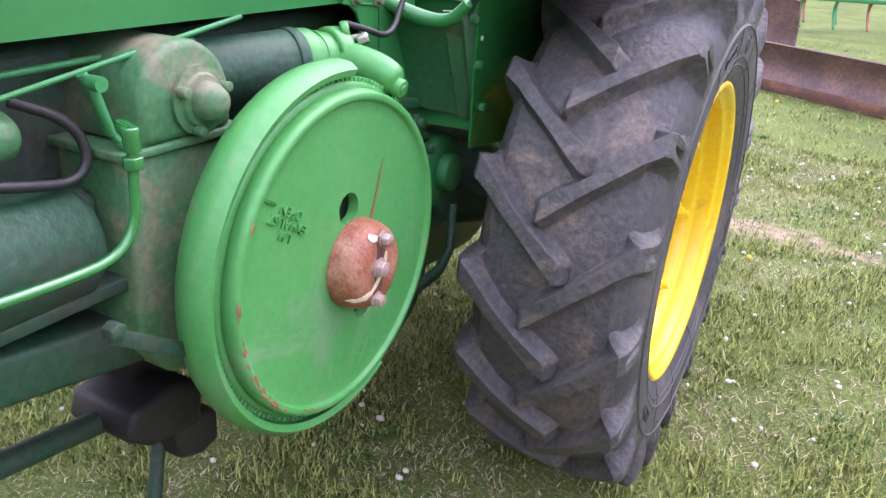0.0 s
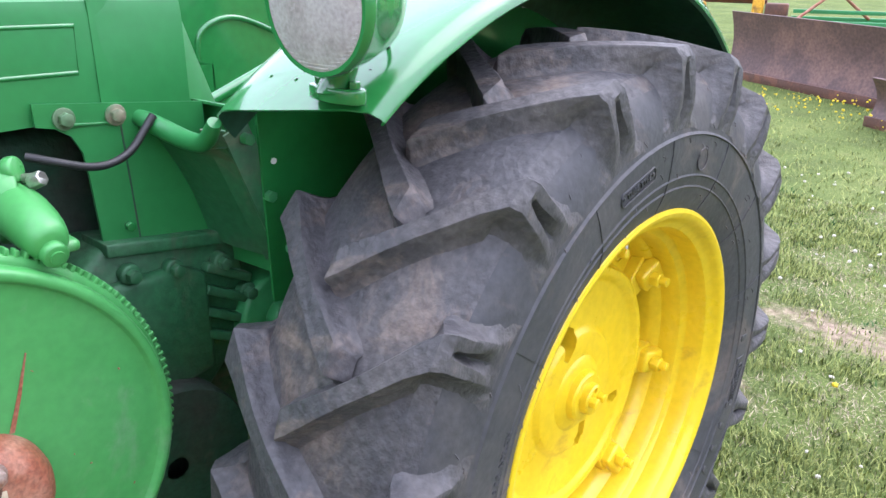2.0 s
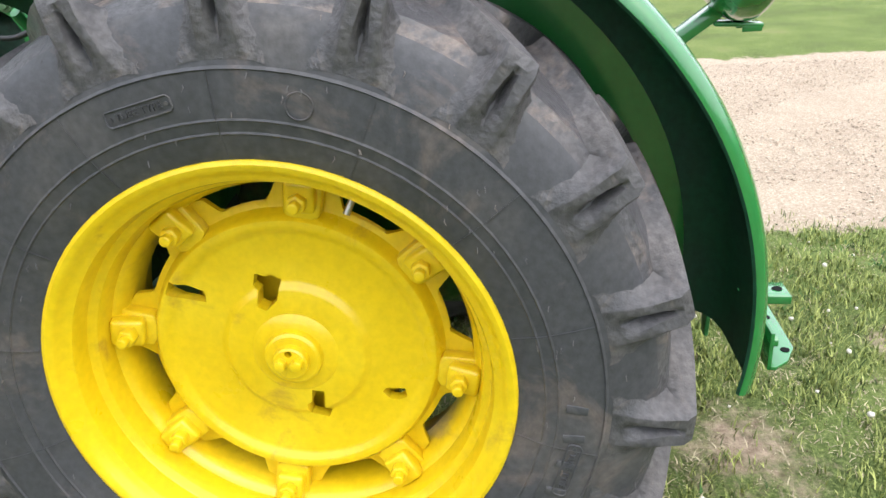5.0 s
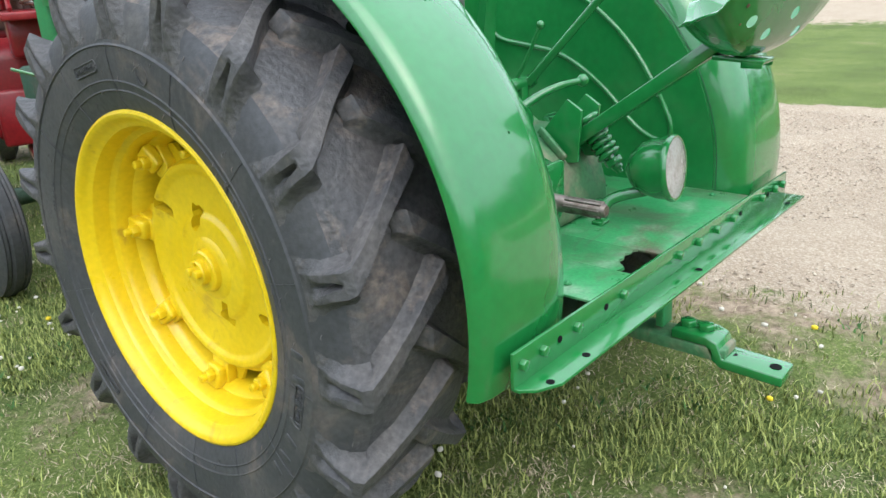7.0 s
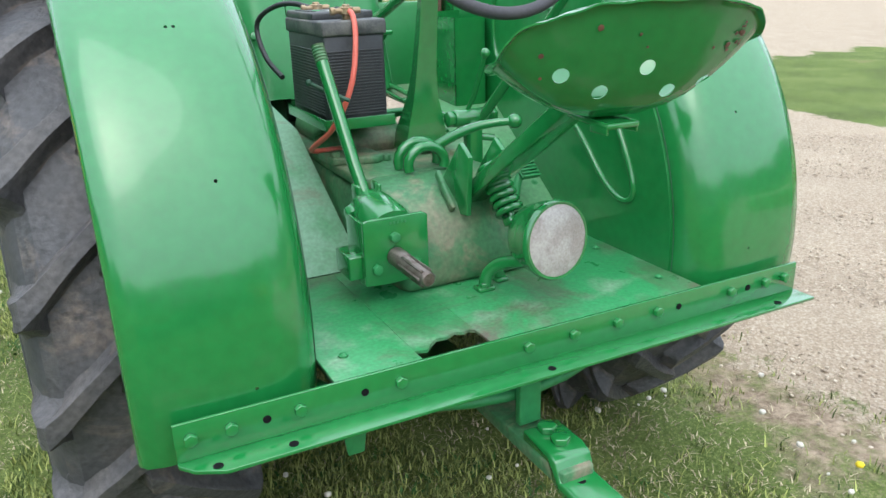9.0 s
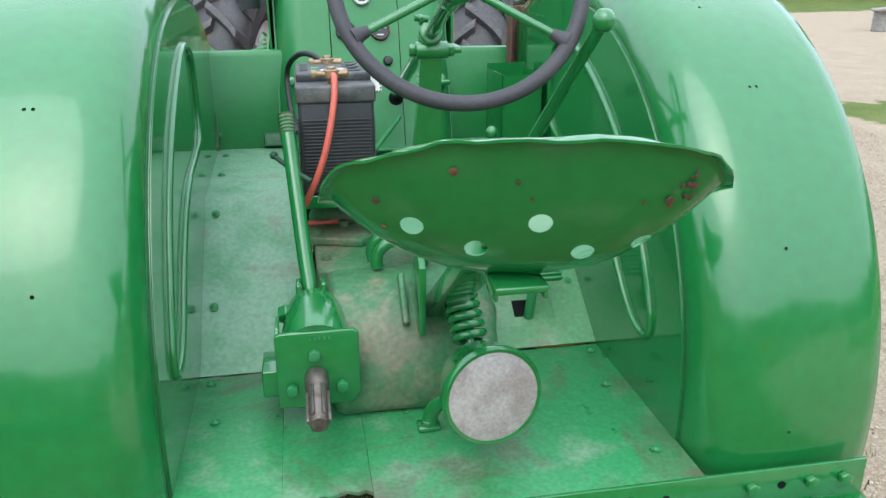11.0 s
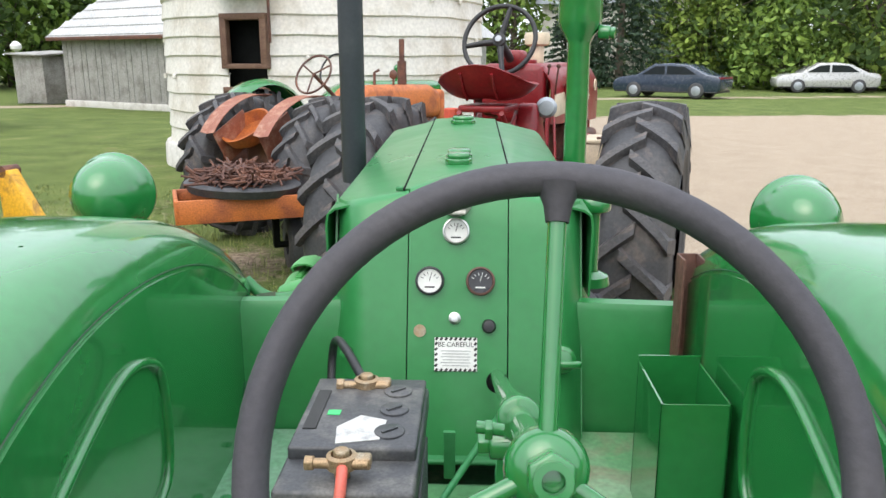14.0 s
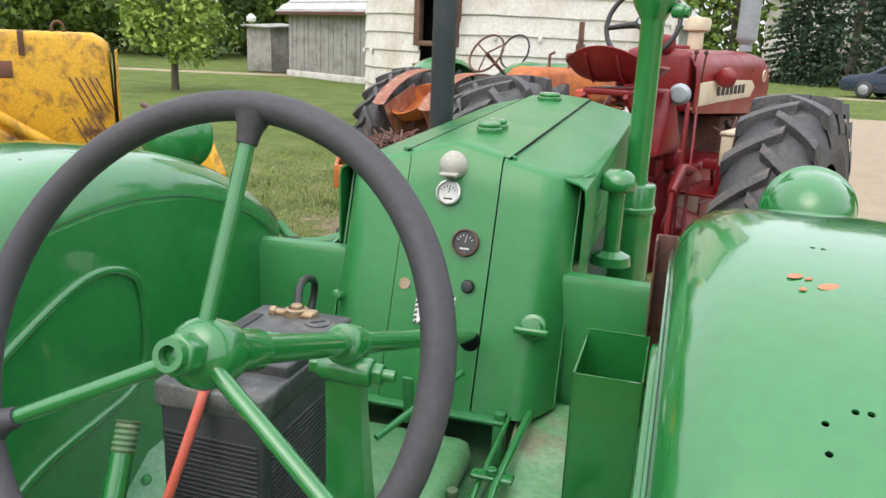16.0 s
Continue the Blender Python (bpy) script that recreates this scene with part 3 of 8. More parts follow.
    for k in range(3):
        a = radians(76 + 120 * k)
        turn = Matrix.Translation((-0.1868, 0.478 * math.cos(a), 0.478 * math.sin(a))) @ Euler((a - math.pi / 2, 0, 0)).to_matrix().to_4x4()
        plate = part("moulded_plate", Shape().tube([(-0.0005, 0.05 * cx, 0.011 * cz) for cx, cz in ((-1, -0.6), (-0.92, -1), (0.92, -1), (1, -0.6), (1, 0.6), (0.92, 1), (-0.92, 1), (-1, 0.6))], 0.0016, 5, closed=True).cyl((0, -0.043, 0), (-0.002, -0.043, 0), 0.003).cyl((0, 0.043, 0), (-0.002, 0.043, 0), 0.003), m_rubber, w)
        plate.matrix_local = turn
        words = bpy.data.curves.new("moulded_text", "FONT")
        words.body, words.size, words.align_x, words.align_y, words.extrude = "TUBE TYPE", 0.0145, "CENTER", "CENTER", 0.0012
        words.materials.append(m_rubber)
        o = new("moulded_text", words)
        o.parent = plate
        o.matrix_local = Matrix(((0, 0, -1, -0.0005), (-1, 0, 0, 0), (0, 1, 0, 0), (0, 0, 0, 1)))
        for j in range(7 if k == 0 else 0):
            b = a + math.pi * (0.59 + 0.036 * j)
            bar = part("moulded_bar", Shape().box((0, 0, 0), (0.003, 0.014, 0.034), None, 0.001), m_rubber, w)
            bar.matrix_local = Matrix.Translation((-0.186, 0.475 * math.cos(b), 0.475 * math.sin(b))) @ Euler((b - math.pi / 2 + 0.12 * (-1) ** j, 0, 0)).to_matrix().to_4x4()
    text = bpy.data.curves.new("moulded_text", "FONT")
    text.body, text.size, text.align_x, text.align_y, text.extrude = "8 P.R. NYLON", 0.015, "CENTER", "CENTER", 0.0012
    text.materials.append(m_rubber)
    o = new("moulded_text", text)
    o.parent = w
    o.matrix_local = Matrix.Translation((-0.1845, 0.452 * math.cos(radians(19)), 0.452 * math.sin(radians(19)))) @ Euler((radians(19) - math.pi / 2, 0, 0)).to_matrix().to_4x4() @ Matrix(((0, 0, -1, 0), (-1, 0, 0, 0), (0, 1, 0, 0), (0, 0, 0, 1)))
    part("mould_mark", ring((-0.1865, 0.475 * math.cos(radians(103)), 0.475 * math.sin(radians(103))), (1, 0, 0), 0.019, 0.0013, 24), m_rubber, w)
    return w


rear_wheel(-0.68, False)
rear_wheel(0.628, True)

# -- axle and gear case --
for side in (-1, 1):
    part("axle_housing", Shape().lathe([(0.13, 0.14), (0.115, 0.2), (0.085, 0.3), (0.075, 0.42), (0.09, 0.44), (0.09, 0.5), (0.05, 0.5), (0.05, 0.64)], (0, AY, AZ), (side, 0, 0), 32), m_green_grimy, tractor)
case = Shape().prism([(-0.42, 0.52), (-0.42, 0.8), (-0.2, 0.84), (0.1, 0.86), (0.5, 0.86), (0.5, 0.45), (-0.1, 0.42)], "x", -0.17, 0.17, 0.02)
case.prism([(-0.3, 0.6), (-0.3, 0.866), (-0.37, 0.864), (-0.43, 0.85), (-0.475, 0.82), (-0.51, 0.77), (-0.525, 0.72), (-0.53, 0.655)], "x", -0.155, 0.15, 0.02)
case.box((-0.02, -0.46, 0.846), (0.012, 0.1, 0.02), Euler((0.75, 0, 0)).to_matrix(), 0.004)
part("gear_case", case, m_green_dusty, tractor, "green cast gear case, dusty")

# -- fenders --
FLOOR = ((-0.80, 0.652), (-0.33, 0.652), (0.04, 0.915), (0.44, 0.945))


def floor_z(y):
    ys, zs = zip(*FLOOR)
    return float(np.interp(y, ys, zs))


def fender_stretch(th):
    """The fender is flattened over the top and drawn in behind."""
    return 1.0 + 0.012 * max(0, (62 - th) / 16) - 0.025 * max(0, (th - 150) / 36) ** 2 - 0.031 * math.exp(-((th - 88) / 28) ** 2)


m_chip = shader("orange_primer", (0.45, 0.2, 0.1), 0.6, grain=0.2)


def fender(side):
    """side -1: left. A rolled crown over the tyre, and an upright inner wall with two pressed ribs."""
    s = Shape()
    cross = [(0.722, 0.772), (0.728, 0.776), (0.727, 0.784), (0.716, 0.797), (0.69, 0.804), (0.64, 0.806), (0.56, 0.806), (0.50, 0.803), (0.465, 0.796), (0.437, 0.779), (0.42, 0.752), (0.414, 0.722)]
    rows = []
    for k in range(57):
        row = []
        for x, r in cross:
            start = 46.8 + 3.4 * max(0.0, (x - 0.47) / 0.26) ** 1.5
            th = start + (186.5 - start) * k / 56
            row.append(around(th, r * fender_stretch(th), side * x))
        rows.append(row)
    s.sheet(rows if side < 0 else [row[::-1] for row in rows], 0.003)
    tool = Shape()
    for th, x in ((154.2, 0.546), (178.8, 0.535), (134.6, 0.553), (134.6, 0.565), (51.5, 0.519), (51.5, 0.572), (95.3, 0.519), (112, 0.56), (84, 0.6)) if side < 0 else ((154.6, 0.551), (176.1, 0.56), (134.6, 0.553), (134.6, 0.565), (97.2, 0.552), (97.4, 0.562), (117.9, 0.536), (116.8, 0.558), (116.8, 0.569), (119.9, 0.537)):
        d = Vector((0, math.cos(radians(th)), math.sin(radians(th))))
        p = Vector(around(th, 0.806 * fender_stretch(th), side * x))
        tool.cyl(p - d * 0.03, p + d * 0.03, 0.003, n=12)
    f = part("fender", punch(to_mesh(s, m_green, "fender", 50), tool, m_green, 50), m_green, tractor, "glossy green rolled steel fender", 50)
    # Faces turned towards the axle take the shade-darkened underside colour.
    f.data.materials.append(m_under_shade)
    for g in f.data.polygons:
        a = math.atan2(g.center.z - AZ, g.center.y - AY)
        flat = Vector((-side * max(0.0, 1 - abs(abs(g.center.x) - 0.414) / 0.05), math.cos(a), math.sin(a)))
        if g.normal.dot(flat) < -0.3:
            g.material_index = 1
    w = Shape()
    line = [around(th, 0.722 * fender_stretch(th), 0)[1:] for th in np.linspace(51, 184, 40)]
    out = line + [(-0.775, 0.575), (-0.33, 0.575), (0.04, 0.85), (0.46, 0.9)]
    w.prism(out, "x", side * 0.409, side * 0.4145)
    part("inner_wall", w, m_green, f, "green upright fender wall with pressed ribs")
    big = [(0.03, 1.245), (-0.05, 1.27), (-0.14, 1.245), (-0.3, 1.165), (-0.44, 1.05), (-0.54, 0.9), (-0.585, 0.8), (-0.54, 0.77), (-0.46, 0.81), (-0.36, 0.92), (-0.22, 1.01), (-0.09, 1.03), (0.02, 1.045), (0.05, 1.09), (0.05, 1.2)]
    part("rib", Shape().tube([(side * 0.407, y, z) for y, z in big], 0.0075, 8, closed=True, soft=3), m_green, f, "raised pressed rib")
    seam = [around(th, 0.729 * fender_stretch(th), side * 0.4125) for th in np.linspace(48, 184, 80)]
    part("seam", Shape().tube(seam, 0.0009, 5), m_green_grimy, f)
    if side > 0:
        for th, x, w, l in ((103.3, 0.527, 0.009, 0.004), (104.4, 0.556, 0.013, 0.0045), (105.2, 0.532, 0.004, 0.003), (103.5, 0.539, 0.004, 0.0025)):
            a = radians(th)
            d = Vector((0, math.cos(a), math.sin(a)))
            o = part("paint_chip", Shape().lathe([(0, 0.001), (0.8, 0.0008), (1, 0)], (0, 0, 0), (0, 0, 1), 9), m_chip, f, "orange primer showing")
            o.matrix_local = Matrix.Translation(around(th, 0.806 * fender_stretch(th) - 0.0003, side * x)) @ d.to_track_quat("Z", "Y").to_matrix().to_4x4() @ Matrix.Diagonal((w, l, 1, 1)) @ Matrix.Rotation(0.4, 4, "Z")
    return f


fenders = {-1: fender(-1), 1: fender(1)}

# -- platform --
plat = Shape()
hx0, hx1, hy0, hy1 = -0.245, -0.11, -0.795, -0.75
plat.box((0.152, -0.565, 0.6495), (0.52, 0.47, 0.006), bevel=0.001)
plat.box((-0.328, -0.565, 0.6495), (0.165, 0.47, 0.006), bevel=0.001)
plat.prism([(-0.2455, -0.33), (-0.1085, -0.33), (-0.1085, -0.745), (-0.118, -0.736), (-0.13, -0.741), (-0.148, -0.733), (-0.17, -0.744), (-0.19, -0.741), (-0.208, -0.756), (-0.222, -0.772), (-0.2455, -0.766)], "z", 0.6465, 0.6525)
part("platform", plat, m_green_worn, tractor, "worn green steel platform with a torn opening")
for side in (-1, 1):
    s = Shape()
    s.sheet([[(side * 0.17, -0.325, 0.653), (side * 0.409, -0.325, 0.653)], [(side * 0.19, 0.04, 0.916), (side * 0.409, 0.04, 0.916)], [(side * 0.17, 0.42, 0.946), (side * 0.409, 0.42, 0.946)]], 0.005)
    part("footboard", s, m_primer_glare if side < 0 else m_step, tractor, "sloping steel footboard worn to primer, paled by glare" if side < 0 else "sloping scuffed green steel footboard")
floor_bolt = to_mesh(Shape().cyl((0, 0, 0), (0, 0, 0.002), 0.0095, n=14).lathe([(0.0, 0.006), (0.004, 0.005), (0.0065, 0.002)], (0, 0, 0), (0, 0, 1), 12), m_green_matt, "floor_bolt")
for side in (-1, 1):
    for y in (-0.72, -0.5, -0.36, -0.2, 0.0, 0.2, 0.36):
        part("floor_bolt", floor_bolt, None, tractor).matrix_local = pose(side * (0.385 - 0.02 * (y < -0.4)), y, floor_z(y) + 0.0025, 35 if -0.33 < y < 0.04 else 0)
rail = Shape().box((0.01, -0.803, 0.618), (1.37, 0.007, 0.07), bevel=0.001).prism([(-0.675, -0.8), (0.695, -0.8), (0.695, -0.863), (-0.61, -0.863), (-0.655, -0.84), (-0.675, -0.815)], "z", 0.5805, 0.5875, 0.001)
rail_ob = part("rear_rail", rail, m_green, tractor, "green angle-iron rail with bolts")
bolt_me = to_mesh(Shape().nut((0, 0, 0), (0, -0.012, 0), 0.0115), m_green, "bolt")
for x in (-0.651, -0.588, -0.475, -0.294, -0.03, 0.075, 0.181, 0.285, 0.491, 0.595, 0.655):
    part("bolt", bolt_me, None, rail_ob).matrix_local = pose(x, -0.8065, 0.625)
# Flat dark caps on the rail stand for the shade inside open bolt holes.
for x in (-0.53, -0.36, 0.345, 0.545):
    part("bolt_hole", Shape().cyl((x, -0.8065, 0.622), (x, -0.808, 0.622), 0.007, n=14), m_dark, rail_ob)
for x in (-0.62, -0.5, 0.0, 0.6):
    part("bolt_hole", Shape().cyl((x, -0.845, 0.5875), (x, -0.845, 0.5888), 0.008, n=14), m_dark, rail_ob)

# -- hood --
def hood_z(y):
    return 1.405 + 0.03 * (y - 0.46)


HEND = 1.70
hood = Shape()
rows = []
for y in np.linspace(0.475, HEND, 14):
    z = hood_z(y)
    rows.append([(-0.247, y, 1.205), (-0.249, y, z - 0.065), (-0.246, y, z - 0.045), (-0.234, y, z - 0.036), (-0.104, y, z - 0.004), (-0.1, y, z + 0.002), (0, y, z + 0.011),
                 (0.1, y, z + 0.002), (0.104, y, z - 0.004), (0.234, y, z - 0.036), (0.246, y, z - 0.045), (0.249, y, z - 0.065), (0.247, y, 1.205)])
hood.sheet(rows, 0.004)
hood_ob = part("hood", hood, m_green_dull, tractor, "green sheet-metal hood with sloping shoulders", 25)
part("hood_front", Shape().prism([(-0.24, 0.75), (-0.24, 1.32), (-0.1, 1.43), (0.1, 1.43), (0.24, 1.32), (0.24, 0.75)], "y", HEND, HEND + 0.12, 0.02), m_green_matt, tractor)
for side in (-1, 1):
    part("hood_seam", Shape().box((side * 0.102, 0.5 * (0.47 + HEND), 1.4285), (0.004, HEND - 0.47, 0.003), Euler((math.atan(0.03), 0, 0)).to_matrix(), 0.0), m_dark, hood_ob)
for y, r in ((0.73, 0.026), (0.79, 0.026), (1.505, 0.034)):
    z = hood_z(y) + 0.011
    part("filler_cap", Shape().cyl((-0.005, y, z), (-0.005, y, z + 0.014), r * 1.15, n=8, bevel=0.003).cyl((-0.005, y, z + 0.012), (-0.005, y, z + 0.026), r, n=20, bevel=0.006), m_green, hood_ob, "round green filler cap")
for x in (-0.112, 0.104):
    part("hood_latch", Shape().box((x, 0.492, 1.409), (0.014, 0.01, 0.008), bevel=0.002), m_green_matt, hood_ob)
for side in (-1, 1):
    part("panel_bead", Shape().tube([(side * 0.25, HEND - 0.1, 1.365), (side * 0.25, 0.642, 1.335), (side * 0.25, 0.645, 1.271), (side * 0.25, HEND - 0.1, 1.29)], 0.0042, 8), m_green, hood_ob, "pressed panel bead")
    part("hood_joint", Shape().box((side * 0.2492, 0.592, 1.27), (0.0016, 0.0022, 0.13), None, 0), m_green_grimy, hood_ob)

# -- dash --
def dash_y(z):
    return 0.356 + 0.34 * (z - 1.10)


def dash_plate(x0, x1, ztop0, ztop1, zlow, lift, round_out=0, peak=0.0):
    s = Shape()
    rows = []
    for k in range(9):
        u = k / 8
        x = x0 + (x1 - x0) * u
        zt = ztop0 + (ztop1 - ztop0) * u + peak * (1 - abs(2 * u - 1))
        col = []
        for j in range(8):
            z = zlow + (zt - zlow) * j / 7
            y = dash_y(z) - lift
            e = (u if round_out > 0 else 1 - u) if round_out else 0
            if round_out and e > 0.6:
                y += 0.08 * ((e - 0.6) / 0.4) ** 2
            col.append((x, y, z))
        bend = 0.08 * (max(0.0, (u if round_out > 0 else 1 - u) - 0.6) / 0.4) ** 2 if round_out else 0.0
        col.append((x, dash_y(zt) + 0.012 - lift + bend, zt + 0.01))
        col.append((x, dash_y(zt) + 0.09 + 0.3 * bend, zt + 0.006))
        rows.append(col)
    s.sheet(rows, 0.004)
    return s


dash = part("dashboard", dash_plate(-0.09, 0.09, 1.404, 1.404, 0.957, 0.003, 0, 0.022), m_green_dull, tractor, "green steel dashboard with gauges")
part("dash_side", dash_plate(-0.234, -0.0925, 1.37, 1.399, 0.957, 0, -1), m_green_dull, dash)
part("dash_side", dash_plate(0.0925, 0.234, 1.399, 1.37, 0.957, 0, 1), m_green_dull, dash)
for side in (-1, 1):
    s = Shape().sheet([[(side * 0.235, dash_y(z) + 0.076, z) for z in (0.957, 1.1, 1.2, 1.3, 1.376)], [(side * 0.25, 0.62, z) for z in (0.957, 1.1, 1.2, 1.3, 1.376)]], 0.004)
    part("cowl_side", s, m_green_dull, dash)


def on_dash(x, z, lift=0.0):
    return Vector((x, dash_y(z) - 0.003 - lift, z))


for x, z, r, rim_m, face_m, lbl in ((-0.004, 1.34, 0.025, m_chrome, m_gauge_face, "round gauge with pale face and chrome rim"), (-0.051, 1.254, 0.0265, m_black, m_gauge_face, "round gauge with dark rim and pale face"),
                                    (0.041, 1.254, 0.0265, m_rust_dark, m_gauge_dark, "round gauge with rusty rim and dark face")):
    ax = Vector((0, -1, 0.34))
    g = part("gauge", Shape().lathe([(r * 0.8, 0.004), (r * 0.86, 0.012), (r * 0.97, 0.011), (r, 0.004), (r, 0.0)], on_dash(x, z), ax, 32), rim_m, dash, lbl)
    part("gauge_face", Shape().lathe([(0, 0.006), (r * 0.86, 0.006)], on_dash(x, z), ax, 24), face_m, g)
    ink = m_ink if face_m is m_gauge_face else m_white
    for a in range(-60, 61, 24):
        p = on_dash(x, z, 0.0066) + Vector((r * 0.6 * math.sin(radians(a)), 0, r * 0.6 * math.cos(radians(a))))
        part("tick", Shape().box(p, (0.0012, 0.0006, 0.005), Euler((0, radians(a), 0)).to_matrix(), 0), ink, g)
    part("needle", Shape().box(on_dash(x, z + 0.004, 0.007), (0.0013, 0.0006, 0.016), Euler((0, 0.3, 0)).to_matrix(), 0), ink, g)
    part("print_bar", Shape().box(on_dash(x, z - 0.009, 0.0066), (0.018, 0.0005, 0.003), None, 0), ink, g)
part("dash_lamp", Shape().lathe([(0, 0.03), (0.014, 0.026), (0.025, 0.014), (0.028, 0.0)], on_dash(-0.003, 1.391), (0, -1, 0.1), 24).box(on_dash(-0.003, 1.378, 0.02), (0.034, 0.03, 0.006), None, 0.002), shader("dusty_grey_paint", (0.42, 0.4, 0.35), 0.6, grain=0.15, scale=20), dash, "dusty grey dash lamp hood")
part("switch_knob", Shape().lathe([(0, 0.014), (0.007, 0.013), (0.008, 0.004), (0.011, 0.003), (0.011, 0)], on_dash(-0.005, 1.19), (0, -1, 0.34), 16), m_chrome, dash, "small chrome knob")
part("switch_knob", Shape().lathe([(0, 0.016), (0.01, 0.014), (0.013, 0.007), (0.009, 0)], on_dash(0.057, 1.177), (0, -1, 0.34), 16), m_black, dash, "small black knob")
part("key_switch", Shape().lathe([(0, 0.004), (0.011, 0.004), (0.0115, 0)], on_dash(-0.068, 1.168), (0, -1, 0.34), 16), m_brass, dash)
part("fuel_knob", Shape().lathe([(0, 0.022), (0.016, 0.02), (0.018, 0.008), (0.024, 0.006), (0.026, 0)], on_dash(0.188, 1.122), (0, -1, 0.34), 20).box(on_dash(0.188, 1.122, 0.024), (0.066, 0.01, 0.014), None, 0.005), m_green, dash, "green wing knob")
part("small_knob", Shape().lathe([(0, 0.02), (0.01, 0.018), (0.012, 0.0)], on_dash(-0.2, 1.13), (0, -1, 0.34), 16), m_green, dash)
part("column_hole", Shape().lathe([(0, 0.002), (0.019, 0.002), (0.02, 0)], on_dash(0.073, 1.083), (0, -1, 0.34), 20), m_dark, dash)

# the printed notice
sg = Shape().box(on_dash(-0.0025, 1.129, 0.001), (0.077, 0.0012, 0.060), Euler((-math.atan(0.34), 0, 0)).to_matrix(), 0)
sign = part("notice", sg, m_white, dash, "white notice with striped border")


def on_sign(u, v):
    return on_dash(-0.0025 + u, 1.129 + v, 0.0022)


tilt = Euler((-math.atan(0.34), 0, 0)).to_matrix()
slant = tilt @ Euler((0, 0.7, 0)).to_matrix()
for k in range(9):
    for v in (-0.0265, 0.0265):
        part("stripe", Shape().box(on_sign(-0.0345 + k * 0.0086, v), (0.0042, 0.0007, 0.0062), slant, 0), m_ink, sign)
for k in range(5):
    for u in (-0.0355, 0.0355):
        part("stripe", Shape().box(on_sign(u, -0.0185 + k * 0.0092), (0.0042, 0.0007, 0.006), slant, 0), m_ink, sign)
for k in range(6):
    part("print_bar", Shape().box(on_sign(0, 0.006 - k * 0.005), (0.054 - 0.006 * (k % 2), 0.0006, 0.0012), tilt, 0), shader("grey_print", (0.3, 0.3, 0.3), 0.5) if k == 0 else bpy.data.materials["grey_print"], sign)
txt = bpy.data.curves.new("notice_text", "FONT")
txt.body, txt.size, txt.align_x, txt.align_y, txt.extrude = "BE CAREFUL", 0.0118, "CENTER", "CENTER", 0.0003
txt.materials.append(m_ink)
tx = new("notice_text", txt)
tx.parent = sign
tx.matrix_local = Matrix.Translation(on_sign(0, 0.0165)) @ Euler((radians(90) - math.atan(0.34), 0, 0)).to_matrix().to_4x4()

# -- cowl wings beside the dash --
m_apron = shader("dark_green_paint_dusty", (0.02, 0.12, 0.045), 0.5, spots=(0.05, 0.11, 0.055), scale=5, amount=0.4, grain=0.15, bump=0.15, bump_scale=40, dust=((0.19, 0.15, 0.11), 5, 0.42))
for side in (-1, 1):
    s = Shape().sheet([[(side * 0.222, 0.44, 0.93), (side * 0.222, 0.44, 1.19), (side * 0.222, 0.446, 1.2), (side * 0.222, 0.462, 1.203)],
                       [(side * 0.41, 0.425, 0.93), (side * 0.41, 0.425, 1.19), (side * 0.41, 0.431, 1.2), (side * 0.41, 0.447, 1.203)]], 0.004)
    if side > 0:
        s = Shape().sheet([[(0.222, 0.44, 0.93), (0.222, 0.44, 1.19), (0.222, 0.446, 1.203), (0.222, 0.47, 1.205)], [(0.41, 0.425, 0.93), (0.41, 0.425, 1.19), (0.41, 0.431, 1.203), (0.41, 0.455, 1.205)]], 0.004)
    wing = part("cowl_wing", s, m_green_dull, tractor, "green steel cowl wing beside the dash")
    if side > 0:
        continue
    part("rolled_lip", Shape().tube([(side * 0.25, 0.572, 1.2), (side * 0.275, 0.565, 1.194), (side * 0.305, 0.552, 1.181), (side * 0.345, 0.544, 1.171), (side * 0.385, 0.543, 1.172), (side * 0.41, 0.546, 1.186), (side * 0.434, 0.55, 1.212)], [0.008, 0.014, 0.0155, 0.015, 0.0135, 0.012, 0.01], 14, soft=2), m_green_dull, wing, "rounded rolled lip")
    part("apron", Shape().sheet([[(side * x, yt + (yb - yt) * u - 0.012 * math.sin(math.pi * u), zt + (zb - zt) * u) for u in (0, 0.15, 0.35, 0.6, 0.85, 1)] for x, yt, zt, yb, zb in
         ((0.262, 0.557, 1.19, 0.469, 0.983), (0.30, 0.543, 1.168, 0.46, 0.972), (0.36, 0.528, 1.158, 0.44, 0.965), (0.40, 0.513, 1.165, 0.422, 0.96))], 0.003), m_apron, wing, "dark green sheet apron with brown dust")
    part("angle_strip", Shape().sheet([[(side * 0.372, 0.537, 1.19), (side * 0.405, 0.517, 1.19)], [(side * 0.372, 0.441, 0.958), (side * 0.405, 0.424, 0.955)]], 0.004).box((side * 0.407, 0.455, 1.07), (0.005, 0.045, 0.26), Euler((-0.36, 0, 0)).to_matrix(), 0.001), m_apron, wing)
    for y, z in ((0.487, 1.175), (0.455, 1.08), (0.423, 0.985)):
        part("angle_bolt", Shape().nut((side * 0.404, y, z), (side * 0.425, y, z), 0.0095).nut((side * 0.396, y - 0.004, z), (side * 0.408, y - 0.004, z), 0.009), m_green_matt, wing)
    # White disc painted for daylight showing through a bolt hole; nothing is cut.
    part("wall_hole_glow", Shape().cyl((side * 0.4165, 0.442, 1.133), (side * 0.4072, 0.442, 1.133), 0.005, n=12), m_white if side < 0 else m_dark, wing)

